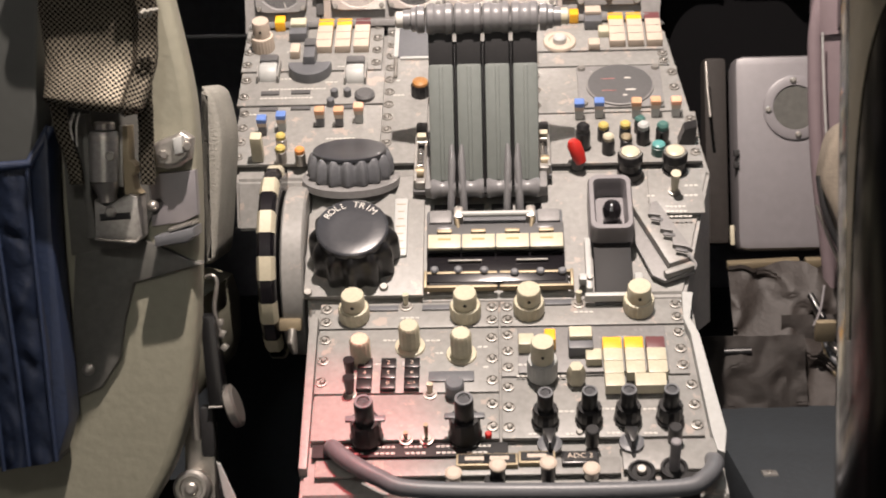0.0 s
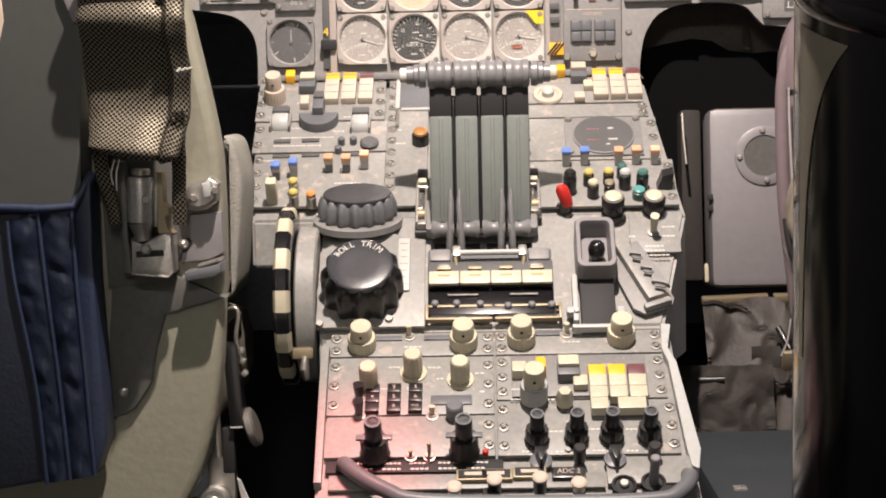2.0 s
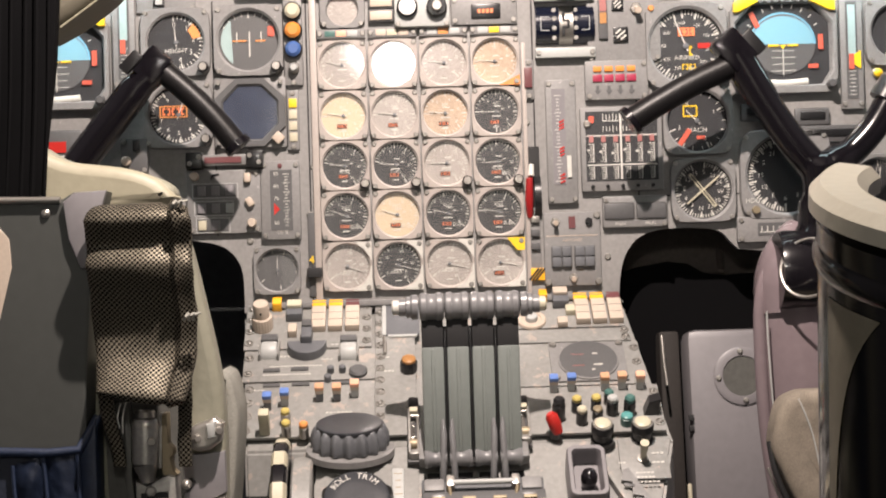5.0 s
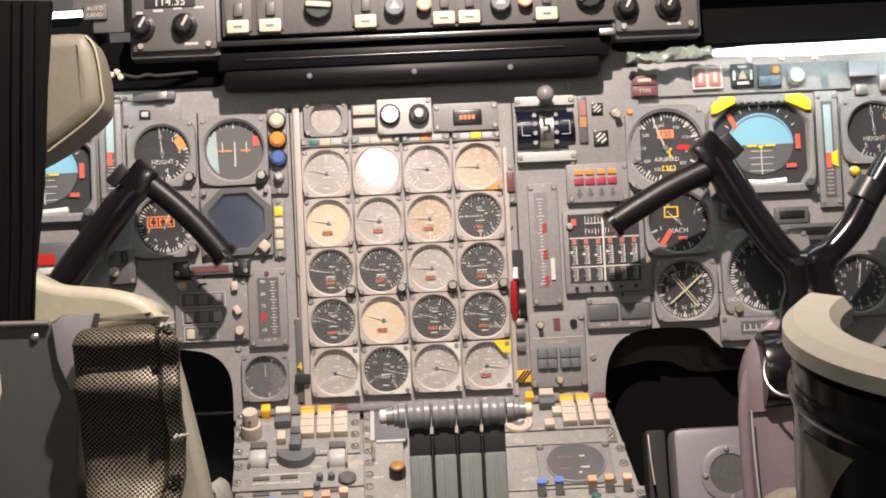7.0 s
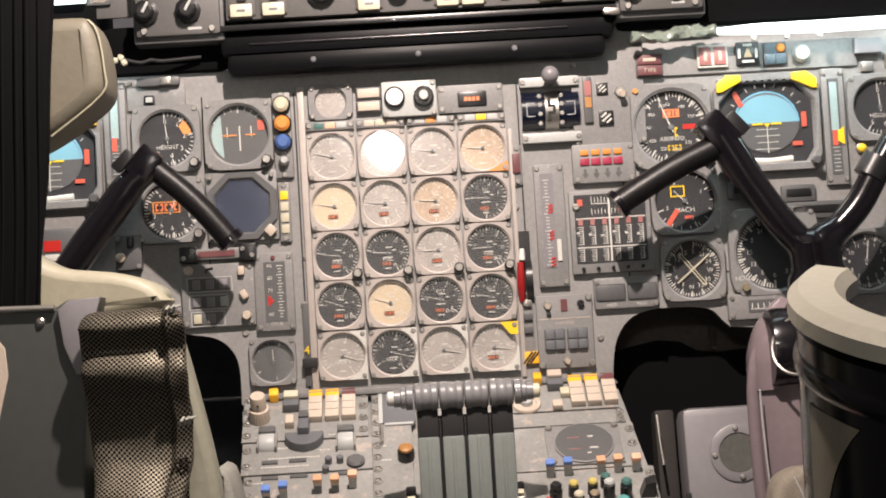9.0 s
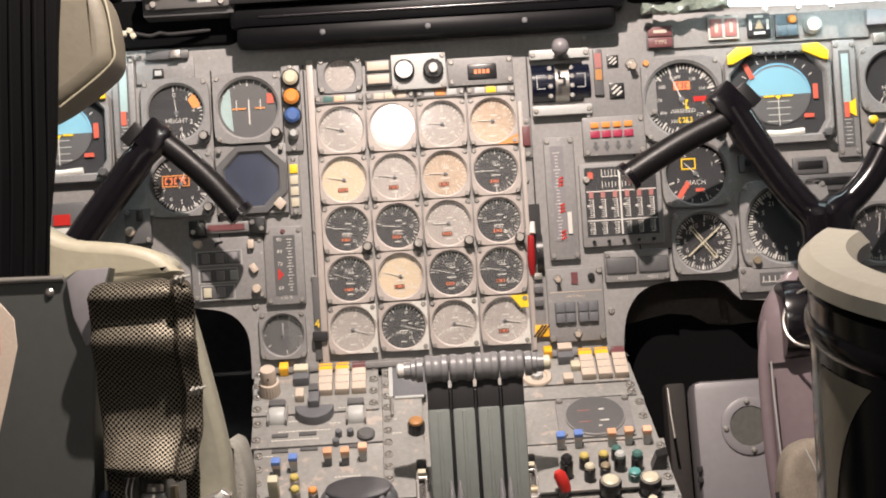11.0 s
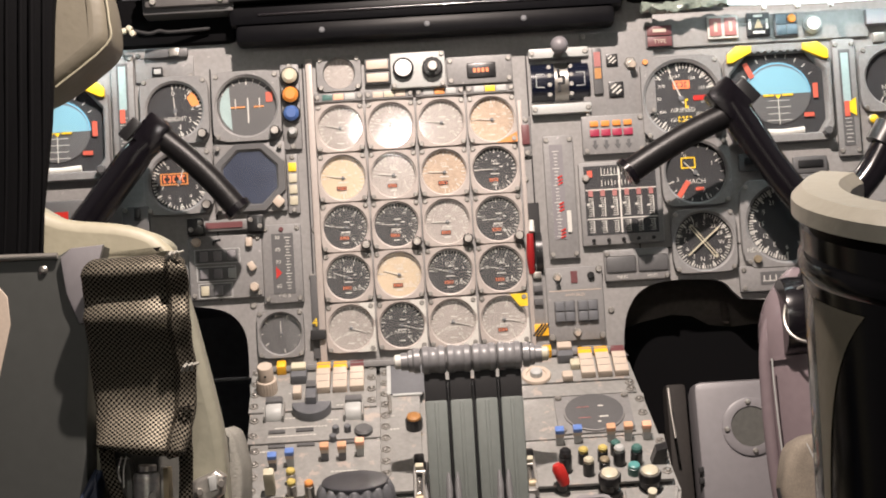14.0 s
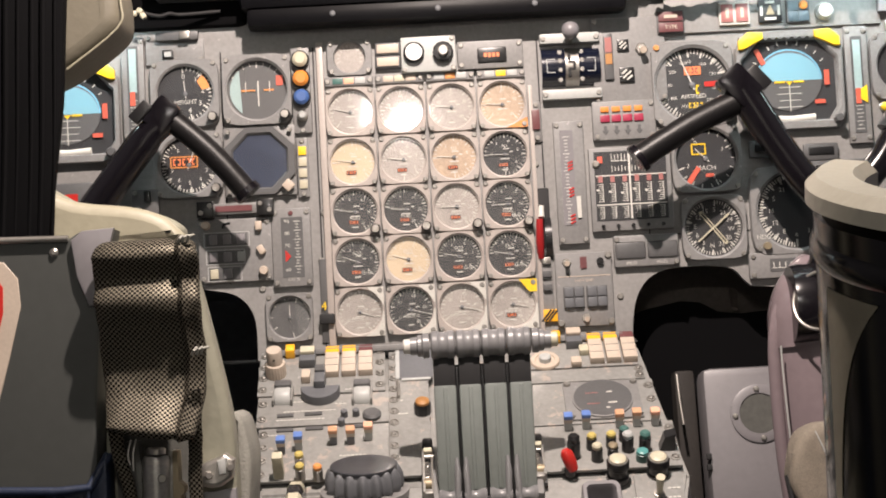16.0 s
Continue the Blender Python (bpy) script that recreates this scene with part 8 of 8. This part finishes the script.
for pts in ([(-0.2785, -0.512, -0.071), (-0.2815, -0.514, -0.084), (-0.2800, -0.512, -0.0935)], [(-0.2740, -0.512, -0.071), (-0.2765, -0.515, -0.083), (-0.2772, -0.513, -0.0985)]):
    part("loose_thread", tube(smooth_path(pts, 4), 0.0007, 6), WHITE, g, "loose pale thread")
for x, z in ((-0.2185, 0.1035), (-0.2100, 0.0045)):
    for k in range(3):
        part("stitch", tube([(x - 0.006 + 0.004 * k, -0.545, z - 0.003), (x - 0.004 + 0.004 * k, -0.5485, z + 0.001 * k), (x - 0.002 + 0.005 * k, -0.543, z + 0.003)], 0.0013, 8), SIDEC, g, "pale coarse stitch")
# inertia reel and brackets
g = thing("harness_reel", SEAT, "worn steel harness reel and brackets bolted to the seat back", "harness reel")
part("backing", slab([(-0.3038, -0.0591), (-0.2354, -0.0607), (-0.2336, -0.1202), (-0.2288, -0.1567), (-0.2414, -0.1835), (-0.2993, -0.1917)], -0.45, -0.463, 0.002, 2), PLATEM, g, "dark backing plate")
part("cheek", slab([(-0.2895, -0.074), (-0.2775, -0.074), (-0.2745, -0.1), (-0.2755, -0.14), (-0.2715, -0.176), (-0.2805, -0.176), (-0.2825, -0.13)], -0.462, -0.482, 0.002, 2), PLATEM, g, "dark side cheek")
part("cheek_edge", tube(smooth_path([(-0.2905, -0.486, -0.079), (-0.2870, -0.486, -0.098), (-0.2848, -0.486, -0.116), (-0.2850, -0.485, -0.129)], 4), 0.0017), STEEL, g, "bright worn edge")
part("drum", lathe([(0.0100, -0.0205), (0.0119, -0.0195), (0.0122, 0.017), (0.0116, 0.0195), (0.0108, 0.021)], 32), GUNM, g, "dark steel drum", m=pose(-0.2610, -0.490, -0.1088, 0, 1.5, 0))
part("drum_rim", lathe([(0.0124, 0.0135), (0.0126, 0.0165), (0.0121, 0.0178)], 32), STEEL, g, m=pose(-0.2610, -0.490, -0.1088, 0, 1.5, 0))
part("cap", lathe([(0.0088, 0), (0.0088, 0.0045), (0.0075, 0.006), (0.0058, 0.006), (0.0052, 0.004)], 24), STEEL, g, "bright cap screw", m=pose(-0.2600, -0.490, -0.0862, 0, 2, 0))
part("drum_screw", SCREW_M, None, g, m=pose(-0.2535, -0.5008, -0.1075, 90))
part("neck", lathe([(0.0118, 0.0), (0.0104, -0.004), (0.0078, -0.010), (0.0074, -0.016)], 26), STEEL, g, "worn tapering neck", m=pose(-0.2612, -0.489, -0.1295, 0, -6, 0))
part("cheek", slab([(-0.2465, -0.084), (-0.2412, -0.084), (-0.2412, -0.1115), (-0.2362, -0.1165), (-0.2362, -0.1215), (-0.2392, -0.1245), (-0.2375, -0.1350), (-0.2330, -0.1395), (-0.2425, -0.1430), (-0.2470, -0.1380)], -0.466, -0.488, 0.0012, 2), BRASS, g, "worn brassy side cheek")
part("cheek_bar", box(0.003, 0.02, 0.05, 0.001), GUNM, g, m=pose(-0.2478, -0.478, -0.1085, 0, 2, 0))
part("clevis", slab([(-0.2700, -0.1430), (-0.2595, -0.1480), (-0.2500, -0.1425), (-0.2405, -0.1385), (-0.2335, -0.1410), (-0.2330, -0.1745), (-0.2370, -0.1782), (-0.2702, -0.1745)], -0.462, -0.496, 0.0032, 2), GUNM, g, "dark steel clevis")
part("clevis_groove", slab([(-0.2655, -0.1545), (-0.2405, -0.1535), (-0.2402, -0.1590), (-0.2652, -0.1600)], -0.494, -0.4972, 0.0008, 1), MATT, g)
part("clevis_nut", lathe([(0.0052, 0), (0.0052, 0.003), (0.0035, 0.0045)], 6), GUNM, g, m=pose(-0.2560, -0.4965, -0.1525, 90))
part("clevis_lip", tube([(-0.2700, -0.4965, -0.1745), (-0.2370, -0.4965, -0.1782), (-0.2332, -0.4945, -0.1735)], 0.0012), STEEL, g)
part("arm_plate", slab([(-0.2320, -0.1360), (-0.2225, -0.1245), (-0.1930, -0.1225), (-0.1922, -0.1600), (-0.2050, -0.1660), (-0.2310, -0.1690)], -0.446, -0.460, 0.0015, 2), BOXG, g, "grey painted arm plate")
part("slot", slab([(-0.2315, -0.1475), (-0.2235, -0.1455), (-0.2200, -0.1500), (-0.2265, -0.1590), (-0.2315, -0.1600)], -0.4595, -0.4612, 0.0003, 1), MATT, g)
part("eye_bolt", lathe([(0.0045, 0), (0.0048, 0.004), (0.0030, 0.0075), (0.0012, 0.0085)], 18), STEEL, g, "bright eye bolt", m=pose(-0.2282, -0.461, -0.1512, 90))
part("bracket", slab([(-0.2250, -0.1000), (-0.2228, -0.1185), (-0.2140, -0.1205), (-0.2050, -0.1195), (-0.1945, -0.1120), (-0.1922, -0.0955), (-0.2012, -0.0893), (-0.2070, -0.0925), (-0.2165, -0.0955)], -0.452, -0.474, 0.0045, 3), STEEL, g, "worn cast steel bracket")
part("bracket_tab", slab([(-0.2075, -0.0955), (-0.1985, -0.0930), (-0.1990, -0.1075), (-0.2060, -0.1090)], -0.470, -0.480, 0.003, 2), PALE, g, "pale worn tab")
for x, z in ((-0.2165, -0.1085), (-0.1968, -0.1020)):
    part("bolt", lathe([(0.0042, 0), (0.0042, 0.003), (0.0030, 0.0045)], 6), STEEL, g, m=pose(x, -0.474, z, 90, 0, 20))
part("foot", slab([(-0.2240, -0.1750), (-0.2236, -0.1835), (-0.1970, -0.1800), (-0.1908, -0.1755), (-0.1908, -0.1675), (-0.2060, -0.1712)], -0.448, -0.488, 0.003, 2), KGREY, g, "grey hinged foot")
part("foot_shim", slab([(-0.2130, -0.1690), (-0.1935, -0.1635), (-0.1935, -0.1665), (-0.2130, -0.1720)], -0.448, -0.482, 0.001, 1), STEEL, g)

# map pocket
g = thing("map_pocket", SEAT, "navy blue canvas pocket hanging from the seat back", "pocket")
pk = [xz(p) for p in ((-0.4149, -0.5100, -0.1096), (-0.3447, -0.5100, -0.1136), (-0.3154, -0.5100, -0.1108), (-0.3151, -0.5100, -0.1820), (-0.3059, -0.5100, -0.2582), (-0.3051, -0.5100, -0.3555), (-0.3462, -0.5100, -0.3600), (-0.4287, -0.5100, -0.3740))]
part("front", slab(pk, -0.47, -0.509, 0.005, 2), NAVY_SHADE, g)
part("side", slab([(-0.3179, -0.1113), (-0.3020, -0.0829), (-0.3020, -0.1691), (-0.2975, -0.2734), (-0.2955, -0.3223), (-0.3060, -0.3540), (-0.3110, -0.3560), (-0.3171, -0.1830)], -0.47, -0.508, 0.003, 2), NAVY, g)


def creased_strip(edge_a, edge_b, y, depth, seed, name):
    """A strip of canvas between two (x, z) edges, puckered by stitching along both sides."""
    A, B = smooth_path([(x, y, z) for x, z in edge_a], 24), smooth_path([(x, y, z) for x, z in edge_b], 24)
    own = bmesh.new()
    rows_ = []
    for p, q in zip(A, B):
        row = []
        for k in range(15):
            s_ = k / 14
            v = p.lerp(q, s_)
            pinch = math.sin(math.pi * s_) ** 0.7
            fold = abs(noise.noise((s_ * 0.8 + seed, v.z * 40, seed))) + 0.3 * noise.noise((s_ * 1.5, v.z * 80 + 1.5 * s_, seed + 9))
            v.y -= depth * pinch * (0.3 + 0.8 * fold)
            v.z += 0.002 * noise.noise((s_ * 4, v.z * 40, seed + 3))
            row.append(own.verts.new(v))
        rows_.append(row)
    for p, q in zip(rows_, rows_[1:]):
        for k in range(14):
            own.faces.new((p[k], p[k + 1], q[k + 1], q[k]))
    bmesh.ops.solidify(own, geom=own.faces[:], thickness=0.0015)
    return part(name, own, NAVY, g)


creased_strip([(-0.3760, -0.1240), (-0.3716, -0.1781), (-0.3562, -0.2732), (-0.3495, -0.3619)], [(-0.3486, -0.1155), (-0.3440, -0.1800), (-0.3350, -0.2750), (-0.3290, -0.3580)], -0.5115, 0.0085, 1.7, "pleat")
creased_strip([(-0.3476, -0.1155), (-0.3430, -0.1800), (-0.3340, -0.2750), (-0.3280, -0.3580)], [(-0.3178, -0.1126), (-0.3165, -0.1800), (-0.3130, -0.2400), (-0.3065, -0.3545)], -0.5115, 0.0085, 5.2, "pleat")
for pts in ([(-0.3486, -0.1155), (-0.3435, -0.1800), (-0.3345, -0.2750), (-0.3285, -0.3580)], [(-0.3178, -0.1126), (-0.3160, -0.1800), (-0.3125, -0.2400), (-0.3060, -0.3545)], [(-0.3760, -0.1240), (-0.3716, -0.1781), (-0.3562, -0.2732), (-0.3495, -0.3619)]):
    part("binding", tube(smooth_path([(x, -0.5135, z) for x, z in pts], 8), 0.0019, 8), NAVY, g)
part("rim", tube([(-0.4134, -0.5130, -0.1104), (-0.3431, -0.5140, -0.1138), (-0.3164, -0.5130, -0.1116), (-0.3015, -0.5000, -0.0836)], 0.0042), NAVY, g)

# seat adjuster
g = thing("seat_adjuster", SEAT, "steel seat adjuster with a bolt, bracket and levers beside the seat", "seat adjuster")
part("pivot", lathe([(0.0155, -0.01), (0.0165, 0.0), (0.0165, 0.012), (0.0135, 0.015), (0.0105, 0.015), (0.0095, 0.011), (0.0065, 0.011), (0.0055, 0.018), (0.0035, 0.019)], 32), STEEL, g, "turned steel pivot", m=pose(-0.2177, -0.3900, -0.4095, 78))
part("plate", slab([(-0.2255, -0.3550), (-0.1990, -0.3550), (-0.1995, -0.4350), (-0.2265, -0.4350)], -0.365, -0.385, 0.0015, 2), STEEL, g, "pale steel plate")
part("rod", tube(smooth_path([(-0.2162, -0.386, -0.31), (-0.2155, -0.386, -0.334), (-0.2140, -0.386, -0.366)], 4), 0.0042), STEEL, g)
part("arm", slab([(-0.2060, -0.2550), (-0.1925, -0.2550), (-0.1858, -0.3300), (-0.1880, -0.3360), (-0.2004, -0.3365), (-0.2030, -0.3000)], -0.372, -0.398, 0.003, 2), BLACK, g, "black lever arm")
part("arm_lip", tube([(-0.2004, -0.397, -0.3355), (-0.1885, -0.397, -0.3352), (-0.1862, -0.394, -0.3300)], 0.0013), STEEL, g)
part("guard_rod", tube(smooth_path([(-0.2005, -0.388, -0.2213), (-0.1935, -0.390, -0.2200), (-0.1905, -0.390, -0.2270), (-0.1935, -0.390, -0.2491), (-0.1905, -0.388, -0.2640), (-0.1880, -0.386, -0.2760)], 5), 0.0019), STEEL, g)
for k, z in enumerate((-0.262, -0.272, -0.284)):
    part("ratchet", box(0.006, 0.008, 0.006, 0.0015), STEEL, g, m=pose(-0.1892 + 0.0015 * k, -0.386, z, 0, 20 * k, 0))
part("knob", lathe([(0.0165, -0.005), (0.0195, -0.003), (0.0195, 0.003), (0.016, 0.005)], 28), STEEL, g, "pale round disc knob", m=pose(-0.1806, -0.385, -0.3371, 0, 72, 0))
part("block", box(0.012, 0.018, 0.045, 0.003), MATT, g, m=pose(-0.2035, -0.384, -0.3590))
part("tag", slab([(-0.1960, -0.3850), (-0.1925, -0.3870), (-0.1790, -0.4200), (-0.1840, -0.4270), (-0.1905, -0.4160)], -0.392, -0.395, 0.0005, 1), PALE, g, "pale metal tag")

g = thing("seat_pedestal_block", SEAT @ pose(-0.37, -0.3, -0.55), "dark seat base and rails on the floor", "seat base")
part("base", box(0.3, 0.25, 0.2, 0.02), MATT, g)
g = thing("seat_cushion", SEAT @ pose(-0.42, -0.2, -0.3), "olive leather seat cushion", "cushion")
part("cushion", box(0.4, 0.3, 0.1, 0.03), OLIVE, g)

# ---- third seat, close to the viewer ----
g = thing("crew_seat", TILT @ pose(0.353, -1.06, 0.062, 14), "glossy black curved crew seat back with a beige top rim", "crew seat")


def arc_shell(r0, r1, z0, z1, a0, a1, n=36, skew=0.0, b=0.0):
    own = bmesh.new()
    prof = [(r0, z0), (r1, z0), (r1, z1 - b), (r1 - b, z1), (r0 + b, z1), (r0, z1 - b)] if b else [(r0, z0), (r1, z0), (r1, z1), (r0, z1)]
    rings = []
    for i in range(n + 1):
        a = radians(a0 + (a1 - a0) * i / n)
        rings.append([own.verts.new((r * math.cos(a) * (1 + skew * (z1 - z)), r * 1.15 * math.sin(a), z)) for r, z in prof])
    for p_, q_ in zip(rings, rings[1:]):
        for k in range(len(prof)):
            own.faces.new((p_[k], p_[(k + 1) % len(prof)], q_[(k + 1) % len(prof)], q_[k]))
    own.faces.new(rings[0])
    own.faces.new(rings[-1][::-1])
    return own


part("shell", arc_shell(0.102, 0.128, -0.62, 0.0, 140, 330, skew=-0.3, b=0.009), SEATB, g)
part("rim", arc_shell(0.098, 0.1325, -0.002, 0.014, 140, 330, b=0.0065), RIM, g, "beige top rim")
own = bmesh.new()
rows_ = []
for i in range(25):
    f_ = i / 24
    z = -0.046 - 0.2 * f_
    rows_.append([own.verts.new((0.1285 * math.cos(radians(a)) * (1 + 0.3 * z), 0.1285 * 1.15 * math.sin(radians(a)), z)) for k in range(9) for a in (183 + k / 8 * (2.5 + 22 * math.exp(-4 * f_)),)])
for p_, q_ in zip(rows_, rows_[1:]):
    for k in range(8):
        own.faces.new((p_[k], p_[k + 1], q_[k + 1], q_[k]))
bmesh.ops.solidify(own, geom=own.faces[:], thickness=0.0003)
part("strip", own, STRIPM, g, "olive side strip tapering downwards")
part("shoulder", tube([(0.1175 * math.cos(radians(a)), 0.1175 * 1.15 * math.sin(radians(a)), -0.030) for a in range(142, 329, 4)], 0.0125, 14), SEATB, g, "rounded black shoulder under the rim")
part("seat_pad", box(0.2, 0.2, 0.3, 0.03), MATT, g, m=at(0.02, 0.0, -0.45))
part("pedestal", box(0.12, 0.12, 0.28, 0.02), MATT, g, m=at(0.02, 0.0, -0.6))
